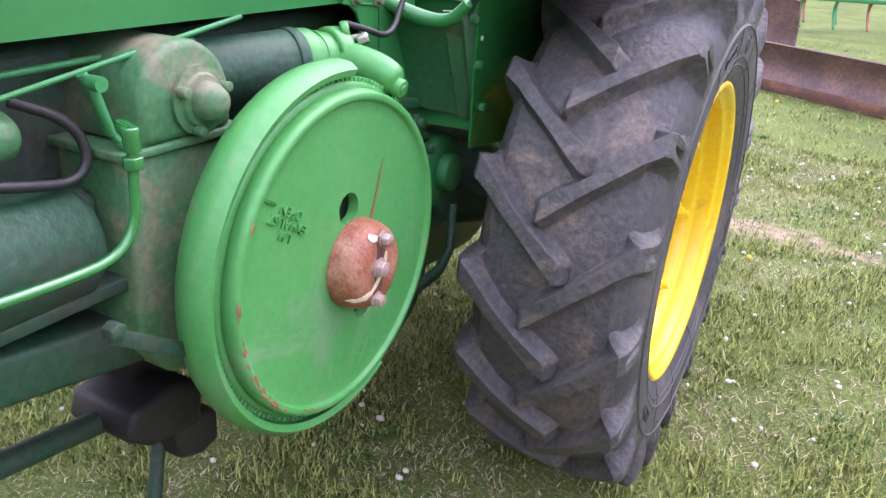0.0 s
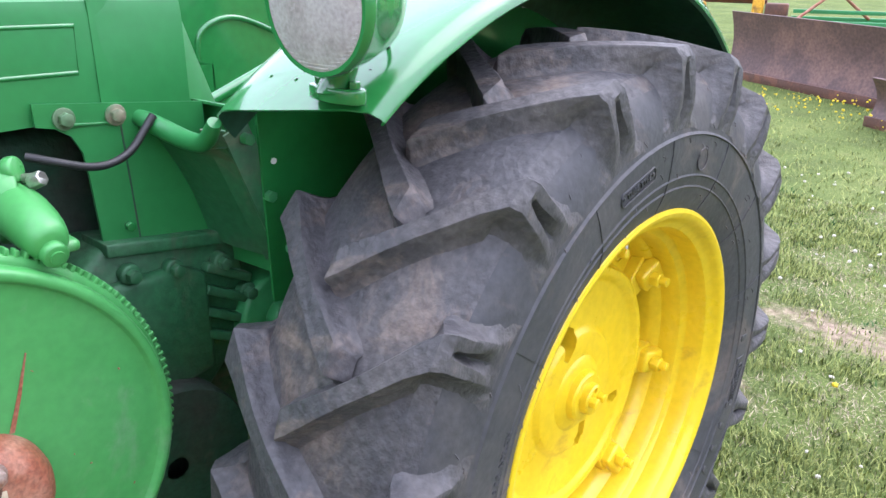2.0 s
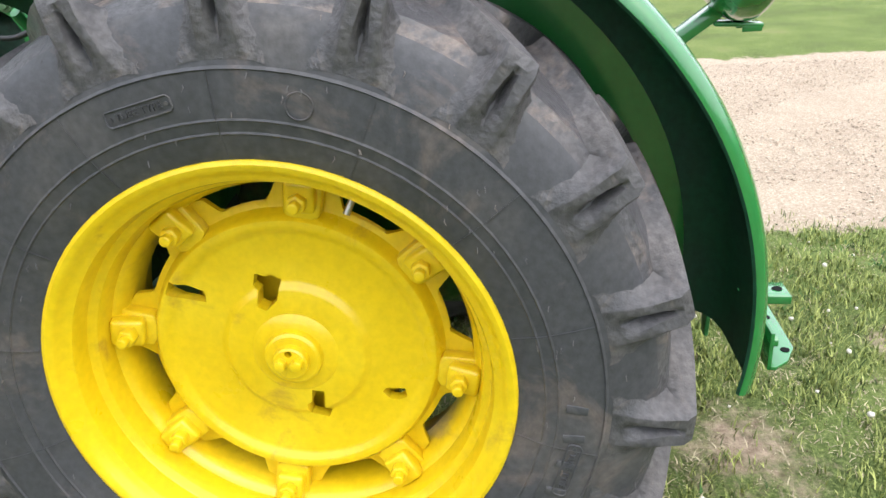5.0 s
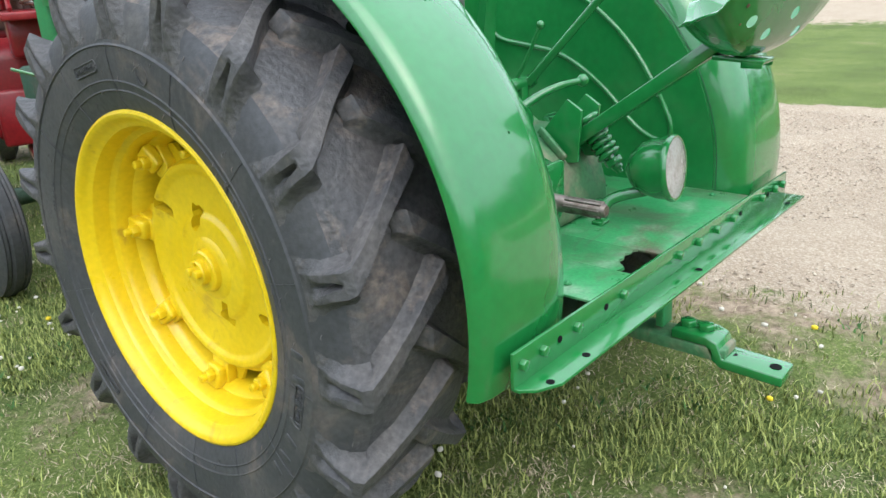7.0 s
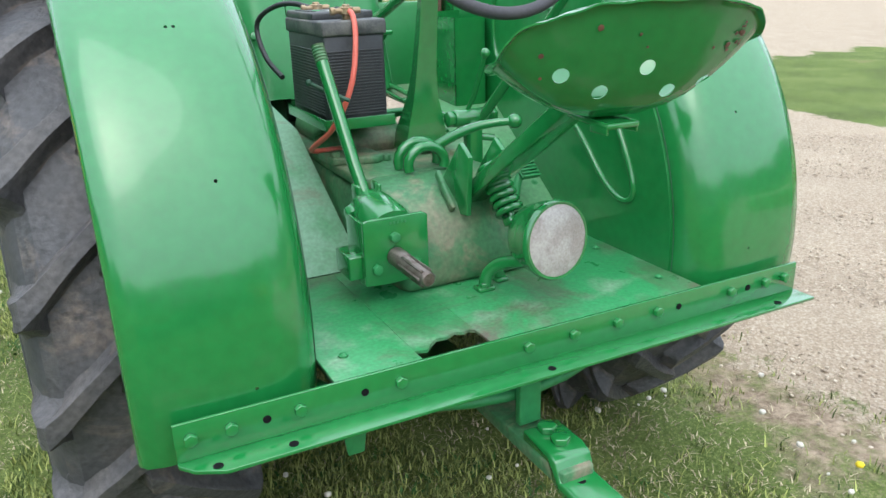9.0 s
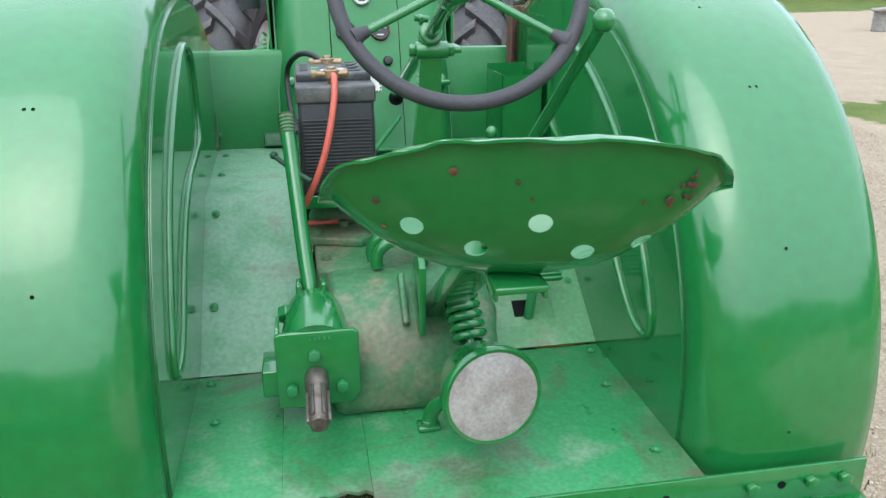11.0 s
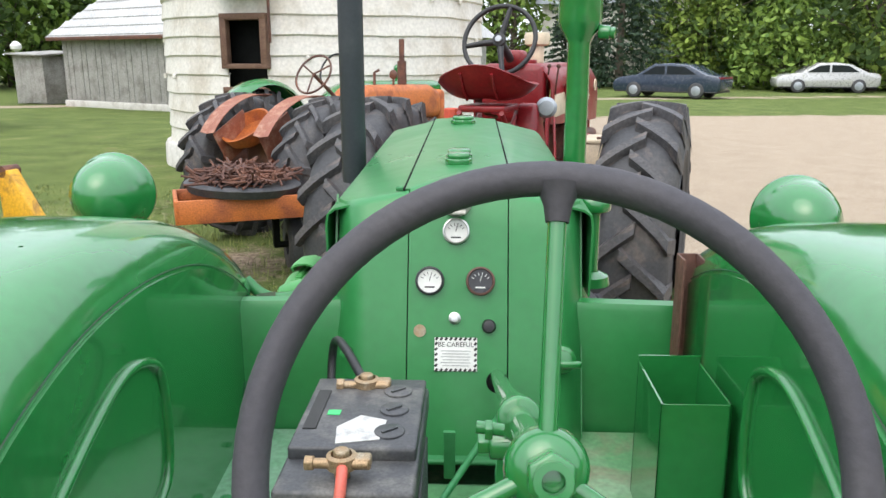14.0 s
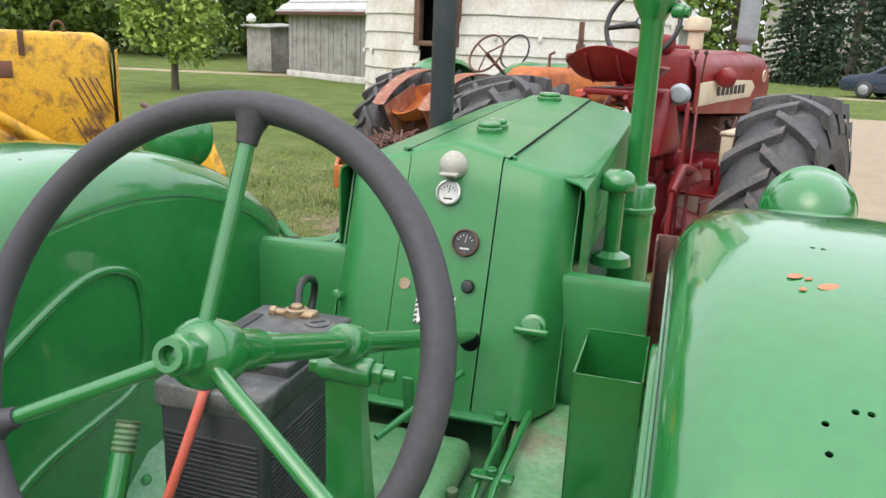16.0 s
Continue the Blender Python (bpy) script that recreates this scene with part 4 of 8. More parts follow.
# -- steering --
NUT = Vector((0.075, -0.50, 1.389))
COL = (Vector((0.073, 0.375, 1.083)) - NUT).normalized()
column = part("steering_column", Shape().cyl(NUT + COL * 0.02, NUT + COL * 0.9, 0.0135, n=16).cyl(NUT + COL * 0.015, NUT + COL * 0.10, 0.0185, n=16, bevel=0.004)
              .cyl(NUT + COL * 0.285, NUT + COL * 0.325, 0.023, n=16, bevel=0.004), m_green, tractor, "green steering column")
WN = Vector((-0.05, -1, 0.479)).normalized()
C0 = NUT + COL * 0.02


def on_wheel(deg, r, lift=0.0):
    a = radians(deg)
    side = Vector((1, 0, 0))
    up = WN.cross(side).normalized()
    side = up.cross(WN)
    return C0 + r * (math.cos(a) * side + math.sin(a) * up) + lift * WN


part("steering_wheel", Shape().tube([on_wheel(a, 0.195, 0.02) for a in range(0, 360, 5)], 0.0125, 12, closed=True), m_wheel_rim, column, "worn black steering wheel rim")
for a in (87, 207, 327):
    part("spoke", Shape().tube([on_wheel(a, 0.02, 0.01), on_wheel(a, 0.11, 0.015), on_wheel(a, 0.185, 0.02)], 0.0068, 10), m_green, column, "green round spoke")
    part("spoke_end", Shape().tube([on_wheel(a, 0.164, 0.019), on_wheel(a, 0.176, 0.02), on_wheel(a, 0.19, 0.02)], [0.0085, 0.0105, 0.0165], 10), m_wheel_rim, column)
part("hub", Shape().lathe([(0.0, 0.022), (0.016, 0.022), (0.026, 0.014), (0.029, 0.004), (0.026, -0.02), (0.0, -0.02)], C0, -COL, 28), m_green, column)
part("hub_nut", Shape().nut(C0 - COL * 0.02, C0 - COL * 0.042, 0.017).lathe([(0.0125, 0.042), (0.0125, 0.05), (0.0075, 0.05), (0.0075, 0.043)], C0, -COL, 16), m_green, column)
PB = Vector((0.064, -0.16, 0.872))
PT = NUT + COL * 0.30 + Vector((0, 0, -0.03))
post = Shape()
rows = []
for u, w, d in ((0, 0.1, 0.075), (0.02, 0.106, 0.08), (0.12, 0.104, 0.076), (0.22, 0.088, 0.06), (0.34, 0.066, 0.042), (0.5, 0.053, 0.03), (0.75, 0.046, 0.024), (1.0, 0.042, 0.02)):
    p = PB.lerp(PT, u)
    rows.append([p + Vector(q) for q in ((-w / 2, -d / 2, 0), (w / 2, -d / 2, 0), (w / 2, d / 2, 0), (-w / 2, d / 2, 0), (-w / 2, -d / 2, 0))])
for a, b in zip(rows, rows[1:]):
    va, vb = [post.bm.verts.new(p) for p in a[:4]], [post.bm.verts.new(p) for p in b[:4]]
    for i in range(4):
        post.bm.faces.new((va[i], va[(i + 1) % 4], vb[(i + 1) % 4], vb[i]))
bmesh.ops.remove_doubles(post.bm, verts=post.bm.verts, dist=0.0005)
post.cyl(PT + Vector((-0.03, 0, 0.0)), PT + Vector((0.034, 0, 0.0)), 0.017, bevel=0.003)
post_ob = part("column_post", post, m_green, tractor, "green cast steering column post")
part("clamp_bolt", Shape().nut(PT + Vector((0.034, 0, 0)), PT + Vector((0.046, 0, 0)), 0.013).cyl(PT + Vector((0.04, 0, 0)), PT + Vector((0.06, 0, 0)), 0.007), m_green, post_ob)
part("clamp_nut", Shape().nut(PT + Vector((-0.03, 0, 0)), PT + Vector((-0.042, 0, 0)), 0.012), m_green, post_ob)
part("oil_cup", Shape().cyl(NUT + COL * 0.2 + Vector((-0.02, 0, 0)), NUT + COL * 0.2 + Vector((-0.045, 0, 0.003)), 0.006).nut(NUT + COL * 0.2 + Vector((-0.03, 0, 0)), NUT + COL * 0.2 + Vector((-0.037, 0, 0)), 0.01), m_green, column)

# -- levers and things on the gear case --
LB = Vector((0.283, -0.575, 1.333))
LP = Vector((0.205, -0.235, 0.95))
lever = part("clutch_lever", Shape().tube([LP, LP.lerp(LB, 0.5), LB], [0.013, 0.0115, 0.0105], 10), m_green, tractor, "long green hand lever with ball knob")
part("ball_knob", Shape().ball(LB, 0.0185), m_green, lever)
part("lever_boss", Shape().cyl((0.13, -0.22, 0.95), (0.235, -0.22, 0.95), 0.021, bevel=0.003).nut((0.235, -0.22, 0.95), (0.25, -0.22, 0.95), 0.018).nut((0.13, -0.22, 0.95), (0.112, -0.22, 0.95), 0.02)
     .box((0.185, -0.22, 0.89), (0.035, 0.04, 0.12)).cyl((0.2, -0.23, 0.9), (0.235, -0.24, 0.895), 0.009), m_green, lever)
part("small_lever", Shape().tube([(0.165, -0.15, 0.88), (0.176, -0.24, 1.0), (0.179, -0.294, 1.105)], 0.006, 8).ball((0.179, -0.296, 1.111), 0.012), m_green, tractor, "small green lever with ball knob")
shift = Shape().tube([(0.02, -0.34, 0.918), (0.06, -0.365, 0.945), (0.11, -0.4, 0.968), (0.172, -0.425, 0.972)], [0.013, 0.012, 0.01, 0.009], 10, soft=2)
shift_ob = part("shift_lever", shift, m_green, tractor, "short green shift lever")
part("ball_knob", Shape().ball((0.178, -0.427, 0.972), 0.0175), m_green, shift_ob)
for dy, r in ((0.045, 0.046), (0.09, 0.05)):
    part("shift_gate", Shape().tube([(-0.012 + r * math.cos(radians(a)), -0.40 + dy, 0.885 + r * 0.85 * math.sin(radians(a))) for a in range(-20, 201, 20)], 0.0125, 8), m_green, shift_ob, "green cast gate loop")
part("gear_cover", Shape().prism([(-0.17, -0.34), (0.13, -0.34), (0.15, -0.2), (0.15, 0.3), (-0.17, 0.32)], "z", 0.842, 0.866, 0.006), m_green_dusty, tractor, "dusty green gear case cover")
part("cover_plate", Shape().prism([(-0.185, -0.1), (-0.06, -0.11), (-0.05, -0.2), (-0.075, -0.222), (-0.18, -0.19)], "z", 0.866, 0.884, 0.004), m_green_dusty, tractor, "flat bolted cover plate, rust showing")
part("gear_hump", Shape().box((-0.006, -0.055, 0.885), (0.345, 0.085, 0.07), Euler((0, 0, -0.06)).to_matrix(), 0.034), m_green_dusty, tractor, "rounded cast hump across the gear case", 60)
part("front_cover", Shape().box((-0.01, 0.17, 0.89), (0.24, 0.24, 0.07), None, 0.03), m_step, tractor)
for p in ((-0.105, -0.125, 0.882), (-0.045, -0.2, 0.866), (-0.005, -0.2, 0.866), (0.12, -0.24, 0.865), (0.115, 0.12, 0.9), (-0.165, -0.175, 0.882), (-0.15, -0.28, 0.865)):
    part("cover_bolt", Shape().nut(p, Vector(p) + Vector((0, 0, 0.014)), 0.011), m_green_dusty, tractor)
for y in (-0.05, 0.3):
    part("battery_bracket", Shape().box((0.02, y, 0.955), (0.28, 0.03, 0.008)).box((0.15, y, 0.915), (0.022, 0.026, 0.09)).box((0.02, y + 0.012, 0.948), (0.28, 0.006, 0.022), bevel=0.001)
         .nut((0.15, y, 0.959), (0.15, y, 0.973), 0.012), m_green_matt, tractor, "green angle-iron battery bracket")
part("link_rod", Shape().cyl((-0.02, 0.12, 0.98), (0.075, 0.3, 1.04), 0.006, n=8).box((-0.01, 0.25, 0.99), (0.02, 0.006, 0.1), Euler((0.2, 0, 0)).to_matrix(), 0.001), m_green_matt, tractor)
part("brake_rod", Shape().tube([(0.2, 0.36, 0.97), (0.19, 0.1, 0.95), (0.195, -0.1, 0.92), (0.21, -0.2, 0.93)], 0.008, 8), m_green, tractor)
part("brake_rod", Shape().tube([(0.165, 0.36, 0.965), (0.16, 0.1, 0.94), (0.165, -0.12, 0.9)], 0.005, 8), m_green, tractor)
part("rod_clip", Shape().box((0.18, 0.12, 0.952), (0.07, 0.025, 0.008)).nut((0.178, 0.12, 0.955), (0.178, 0.12, 0.966), 0.01), m_green, tractor)
pipe = Shape().tube([(-0.183, -0.41, 0.835), (-0.19, -0.37, 0.9), (-0.207, -0.255, 1.115)], 0.0145, 12)
pipe_ob = part("pto_lever_pipe", pipe, m_green, tractor, "green pipe lever with threaded end")
PA = Vector((-0.207, -0.255, 1.115))
PD = Vector((-0.012, 0.08, 0.15)).normalized()
part("pipe_thread", Shape().lathe([(0.0155 if k % 2 else 0.0135, 0.0035 * k) for k in range(12)] + [(0.010, 0.0385), (0.010, 0.01), (0, 0.01)], PA, PD, 18), m_green_dusty, pipe_ob)
part("pipe_pin", Shape().tube([(-0.235, -0.245, 1.07), (-0.2, -0.29, 1.05), (-0.17, -0.31, 1.035)], 0.005, 8).ball((-0.237, -0.243, 1.072), 0.008), m_green_grimy, pipe_ob)
pto = part("pto_housing", Shape().lathe([(0.0, -0.005), (0.06, 0.0), (0.062, 0.02), (0.055, 0.09), (0.048, 0.12), (0.0, 0.12)], (-0.18, -0.53, 0.79), (0, 1, 0.25), 28), m_green, tractor, "green PTO shield housing")
part("shield_plate", Shape().prism([(-0.249, 0.7), (-0.249, 0.834), (-0.24, 0.838), (-0.118, 0.838), (-0.108, 0.832), (-0.108, 0.72), (-0.122, 0.7), (-0.2, 0.696)], "y", -0.551, -0.541, 0.002), m_green, pto, "flat green shield plate")
part("shield_side", Shape().box((-0.245, -0.5, 0.765), (0.007, 0.09, 0.13), bevel=0.001), m_green, pto)
part("shield_foot", Shape().box((-0.25, -0.49, 0.735), (0.05, 0.08, 0.05)), m_green, pto)
for x in (-0.205, -0.16):
    part("pto_ear", Shape().box((x, -0.41, 0.85), (0.01, 0.04, 0.05), bevel=0.004), m_green, pto)
for x in (-0.23, -0.135):
    part("ear_bolt", Shape().nut((x, -0.43, 0.83), (x, -0.45, 0.82), 0.016), m_green, pto)
sp = Shape()
sp.lathe([(0.0, 0.0), (0.012, 0.0), (0.0155, 0.004), (0.0165, 0.1), (0.02, 0.105), (0.02, 0.15)], (-0.183, -0.705, 0.756), (0, 1, 0), 12)
m_spline = shader("oily_steel", (0.2, 0.17, 0.15), 0.42, metal=0.7, spots=(0.1, 0.075, 0.06), scale=30, amount=0.5, grain=0.25)
shaft = part("pto_shaft", sp, m_spline, pto, "splined bare steel PTO shaft")
for k in range(6):
    a = k * math.pi / 3
    part("spline", Shape().box((-0.183 + 0.0165 * math.cos(a), -0.65, 0.756 + 0.0165 * math.sin(a)), (0.006, 0.09, 0.006), Euler((0, -a, 0)).to_matrix(), 0.001), m_spline, shaft)
for x, z in ((-0.184, 0.797), (-0.225, 0.735), (-0.14, 0.735)):
    part("bolt", Shape().nut((x, -0.551, z), (x, -0.563, z), 0.011), m_green_matt, pto)
for k in range(5):
    part("print_bar", Shape().box((-0.19 + k * 0.008, -0.5515, 0.826), (0.004, 0.001, 0.005), None, 0), m_green_matt, pto)
part("id_plate", Shape().box((0.032, -0.40, 0.845), (0.075, 0.003, 0.036), Euler((radians(-55), 0, 0.15)).to_matrix(), 0.001), m_chrome, tractor, "small metal identification plate")
for k in range(3):
    part("print_bar", Shape().box((0.03, -0.4025 + 0.009 * (k - 1) * 0.8, 0.849 + 0.009 * (k - 1) * 0.57), (0.05, 0.0015, 0.004), Euler((radians(-55), 0, 0.15)).to_matrix(), 0), m_ink, bpy.data.objects["id_plate"])
brake = part("brake_pedal", Shape().box((0.313, -0.262, 0.815), (0.052, 0.01, 0.078), Euler((radians(-52), 0, 0)).to_matrix(), 0.002), m_green_matt, tractor, "ribbed green brake pedal")
for k in range(8):
    part("pedal_rib", Shape().box(Vector((0.313, -0.271, 0.822)) + Vector((0, 0.0615, 0.048)) * ((k - 3.5) * 0.135), (0.05, 0.005, 0.005), Euler((radians(-52), 0, 0)).to_matrix(), 0.001), m_green_matt, brake)
part("pedal_arm", Shape().tube([(0.275, -0.27, 0.7), (0.282, -0.275, 0.775), (0.3, -0.265, 0.8)], 0.011, 8), m_green_matt, brake)
part("pedal_plate", Shape().box((0.27, -0.25, 0.7115), (0.13, 0.085, 0.003), Euler((radians(35.4), 0, 0)).to_matrix(), 0.0005), m_step, tractor, "bolted plate round the pedal slot")
part("pedal_slot", Shape().box((0.262, -0.252, 0.7125), (0.034, 0.04, 0.004), Euler((radians(35.4), 0, 0)).to_matrix(), 0), m_dark, tractor)

# -- seat --
seat_turn = pose(0.052, -0.955, 0, 0, 0, -12)


def seat_point(a, r):
    """Pan seat with a straight raised back lip: r 0 at the bottom, 1 at the rim; a turns from the right side over the front."""
    c, s = math.cos(a), math.sin(a)
    x = 0.211 * (abs(c) ** 0.85) * (1 if c > 0 else -1)
    hump = math.exp(-(c / 0.26) ** 2) if s > 0 else 0.0
    y = (0.145 * s ** 0.75 + 0.04 * hump) if s > 0 else -0.058 * abs(s) ** 0.7
    zr = (1.18 + 0.072 * abs(s) ** 0.8 if s < 0 else 1.18 - 0.045 * s ** 0.6 + 0.04 * hump) + 0.008 * c
    zr += 0.0016 * math.sin(9 * a) + 0.0008 * math.sin(23 * a + 1)
    bx_, by_, zb = 0.0, 0.062, 1.066
    px_, py_ = bx_ + (x - bx_) * min(r, 1), by_ + (y - by_) * min(r, 1)
    z = zb + (zr - zb) * min(r, 1) ** 2.2
    if r > 1:    # a flat flange turned outwards, bent and wavy along its edge
        out = Vector((x - bx_, 1.6 * (y - by_))).normalized() * (r - 1) * (0.011 if s < 0 else 0.014)
        px_, py_, z = px_ + out.x, py_ + out.y, z - 0.001 * (r - 1) ** 2 + 0.0014 * (r - 1) * math.sin(7 * a + 1) + 0.001 * (r - 1) * math.sin(19 * a)
    return seat_turn @ Vector((px_, py_, z))


seat_s = Shape()
rr = [0.0, 0.2, 0.4, 0.55, 0.7, 0.8, 0.88, 0.94, 0.98, 1.0, 1.15, 1.6, 2.0]
n = 72
grid = [[seat_point(2 * math.pi * i / n, r) for r in rr] for i in range(n + 1)]
vt = [[seat_s.bm.verts.new(p) for p in row] for row in grid[:-1]]
vb = [[seat_s.bm.verts.new(p - Vector((0, 0, 0.003))) for p in row] for row in grid[:-1]]
for i in range(n):
    a, b, c, d = vt[i], vt[(i + 1) % n], vb[i], vb[(i + 1) % n]
    for j in range(len(rr) - 1):
        if j == 0:
            seat_s.bm.faces.new((a[0], b[1], a[1])), seat_s.bm.faces.new((c[0], c[1], d[1]))
        else:
            seat_s.bm.faces.new((a[j], b[j], b[j + 1], a[j + 1])), seat_s.bm.faces.new((c[j], c[j + 1], d[j + 1], d[j]))
    seat_s.bm.faces.new((a[-1], b[-1], d[-1], c[-1]))
bmesh.ops.remove_doubles(seat_s.bm, verts=seat_s.bm.verts, dist=0.0002)
tool = Shape()
for target in ((-0.088, -0.99, 1.115), (0.061, -1.0, 1.14), (-0.005, -0.99, 1.088), (0.115, -0.99, 1.09), (0.187, -0.98, 1.112)):
    a, r = min(((radians(a_), r_ / 40) for a_ in range(-175, 0, 3) for r_ in range(8, 36)), key=lambda q_: (seat_point(*q_) - Vector(target)).length)
    p, p2, p3 = seat_point(a, r), seat_point(a, r + 0.05), seat_point(a + 0.07, r)
    nrm = (p2 - p).cross(p3 - p).normalized()
    tool.cyl(p - nrm * 0.025, p + nrm * 0.025, 0.0132, n=20)
seat = part("seat", punch(to_mesh(seat_s, m_green, "seat", 60), tool, m_green, 60), m_green, tractor, "green pressed-steel pan seat with round holes", 60)
rnd_s = random.Random(8)
for k in range(18):
    a, r = (rnd_s.uniform(-34, -20), rnd_s.uniform(0.8, 0.95)) if k < 12 else (rnd_s.uniform(-160, -25), rnd_s.uniform(0.66, 0.96))
    p, p2, p3 = seat_point(radians(a), r), seat_point(radians(a), r + 0.03), seat_point(radians(a + 3), r)
    nrm = (p2 - p).cross(p3 - p).normalized()
    size = rnd_s.uniform(0.0012, 0.0035)
    part("rust_spot", Shape().lathe([(0, 0.0043), (size * rnd_s.uniform(0.6, 1.5), 0.0042), (size * 1.6, 0.0035)], p, -nrm if nrm.z > 0 else nrm, 7), m_rust_dark, seat)
arm = Shape()
A0, A1 = Vector((0.045, -0.47, 0.83)), Vector((0.06, -0.83, 1.085))
ad = (A1 - A0).normalized()
an = Vector((0, ad.z, -ad.y)) * -1
q = Matrix((Vector((1, 0, 0)), ad, Vector((1, 0, 0)).cross(ad))).transposed()
arm.box((A0 + A1) / 2, (0.058, (A1 - A0).length + 0.06, 0.034), q, 0.004)
arm.box((0.06, -0.885, 1.058), (0.066, 0.11, 0.01), Euler((0.06, 0, 0)).to_matrix(), 0.003).box((0.03, -0.915, 1.049), (0.005, 0.045, 0.016)).box((0.09, -0.915, 1.049), (0.005, 0.045, 0.016))
arm_ob = part("seat_arm", arm, m_green, tractor, "green steel seat support arm")
part("seat_bracket", Shape().prism([(-0.36, 0.78), (-0.52, 0.80), (-0.53, 0.93), (-0.49, 0.955), (-0.40, 0.85)], "x", 0.0, 0.012, 0.002).prism([(-0.36, 0.78), (-0.52, 0.80), (-0.53, 0.93), (-0.49, 0.955), (-0.40, 0.85)], "x", 0.085, 0.097, 0.002)
     .cyl((-0.015, -0.413, 0.811), (0.11, -0.413, 0.811), 0.014).nut((-0.03, -0.413, 0.811), (-0.012, -0.413, 0.811), 0.018).box((0.045, -0.40, 0.74), (0.11, 0.06, 0.12)), m_green, arm_ob)
S0, S1 = Vector((0.066, -0.505, 0.90)), Vector((0.088, -0.592, 0.765))
coil = []
for k in range(7 * 14 + 1):
    u = k / (7 * 14)
    a = 2 * math.pi * k / 14
    ax = (S1 - S0).normalized()
    sx = Vector((1, 0, 0))
    sy = ax.cross(sx).normalized()
    coil.append(S0.lerp(S1, u * 0.72) + 0.026 * (math.cos(a) * sx + math.sin(a) * sy))
part("seat_spring", Shape().tube(coil, 0.0075, 8), m_green, arm_ob, "green coil spring")
part("spring_rod", Shape().cyl(S0, S1, 0.009).nut(S0.lerp(S1, 0.74), S0.lerp(S1, 0.84), 0.024).nut(S0.lerp(S1, 0.86), S0.lerp(S1, 0.93), 0.015), m_green, arm_ob)

# -- lamps --
def headlamp(centre, face, base, parent_label):
    """Bullet lamp with a ribbed lens; face is the way that it shines."""
    c, f, q = Vector(centre), Vector(face).normalized(), 0.885
    shell = [(0.0, -0.118), (0.025, -0.113), (0.05, -0.098), (0.072, -0.068), (0.083, -0.03), (0.087, 0.0), (0.0895, 0.003), (0.091, 0.008), (0.0905, 0.014), (0.087, 0.02), (0.081, 0.019)]
    body = part("lamp", Shape().lathe([(r * q, h * q) for r, h in shell], c, f, 44), m_green, tractor, parent_label, 40)
    part("lens", Shape().lathe([(0.082 * q, 0.018 * q), (0.06 * q, 0.024 * q), (0.03 * q, 0.027 * q), (0.0, 0.028 * q)], c, f, 44), m_lens, body, "pale ribbed glass lens", 60)
    side = f.cross(Vector((0, 0, 1))).normalized()
    up = side.cross(f)
    ribs = Shape()
    for k in range(-15, 16):
        h = k * 0.0045
        half = math.sqrt(max(0, (0.0785 * q) ** 2 - h * h))
        if half > 0.01:
            bulge = lambda t: 0.0232 - 0.0075 * ((t * t + h * h) / 0.005)
            ribs.tube([c + up * h + side * t + f * bulge(t) for t in (-half, -half / 2, 0, half / 2, half)], 0.0016, 5)
    part("lens_ribs", ribs, m_lens, body)
    if base:
        b = Vector(base)
        top = c - Vector((0, 0, 0.066)) - f * 0.03
        part("lamp_stem", Shape().tube([top + Vector((0, 0, 0.012)), top, top.lerp(b, 0.55), b + Vector((0, 0, 0.008)), b], [0.017, 0.0165, 0.0165, 0.02, 0.026], 16).prism([(b.x + 0.036 * math.cos(t_) * (1.25 if abs(math.cos(t_)) > 0.7 else 1), b.y + 0.021 * math.sin(t_)) for t_ in np.linspace(0, 2 * math.pi, 20, endpoint=False)], "z", b.z - 0.012, b.z + 0.006, 0.003), m_green, body)
        for dx in (-0.03, 0.03):
            part("stem_bolt", Shape().nut(b + Vector((dx, 0, 0.006)), b + Vector((dx, 0, 0.014)), 0.0075), m_green, body)
    return body


headlamp((-0.695, 0.565, 1.385), (-0.06, 1, -0.04), (-0.676, 0.535, 1.284), "green bullet headlamp on the fender")
headlamp((0.633, 0.505, 1.356), (0.05, 1, -0.04), (0.63, 0.465, 1.28), "green bullet headlamp on the fender")
tail = headlamp((0.078, -0.725, 0.795), (0.12, -1, 0.1), None, "green bullet work lamp on the platform")
part("lamp_bracket", Shape().tube([(0.005, -0.585, 0.66), (0.01, -0.585, 0.69), (0.03, -0.6, 0.715), (0.055, -0.65, 0.73), (0.07, -0.69, 0.74)], 0.014, 10, soft=2).box((0.004, -0.585, 0.658), (0.04, 0.03, 0.01)).box((0.06, -0.55, 0.658), (0.03, 0.04, 0.01)).box((0.055, -0.556, 0.68), (0.02, 0.02, 0.04))
     .nut((0.002, -0.59, 0.662), (0.002, -0.59, 0.672), 0.011).nut((0.065, -0.552, 0.662), (0.065, -0.552, 0.672), 0.011), m_green, tail)
part("lamp_wire", Shape().tube([(-0.69, 0.49, 1.335), (-0.675, 0.455, 1.335), (-0.66, 0.43, 1.315), (-0.665, 0.45, 1.3), (-0.675, 0.48, 1.3)], 0.003, 6, soft=2), m_black, tractor)

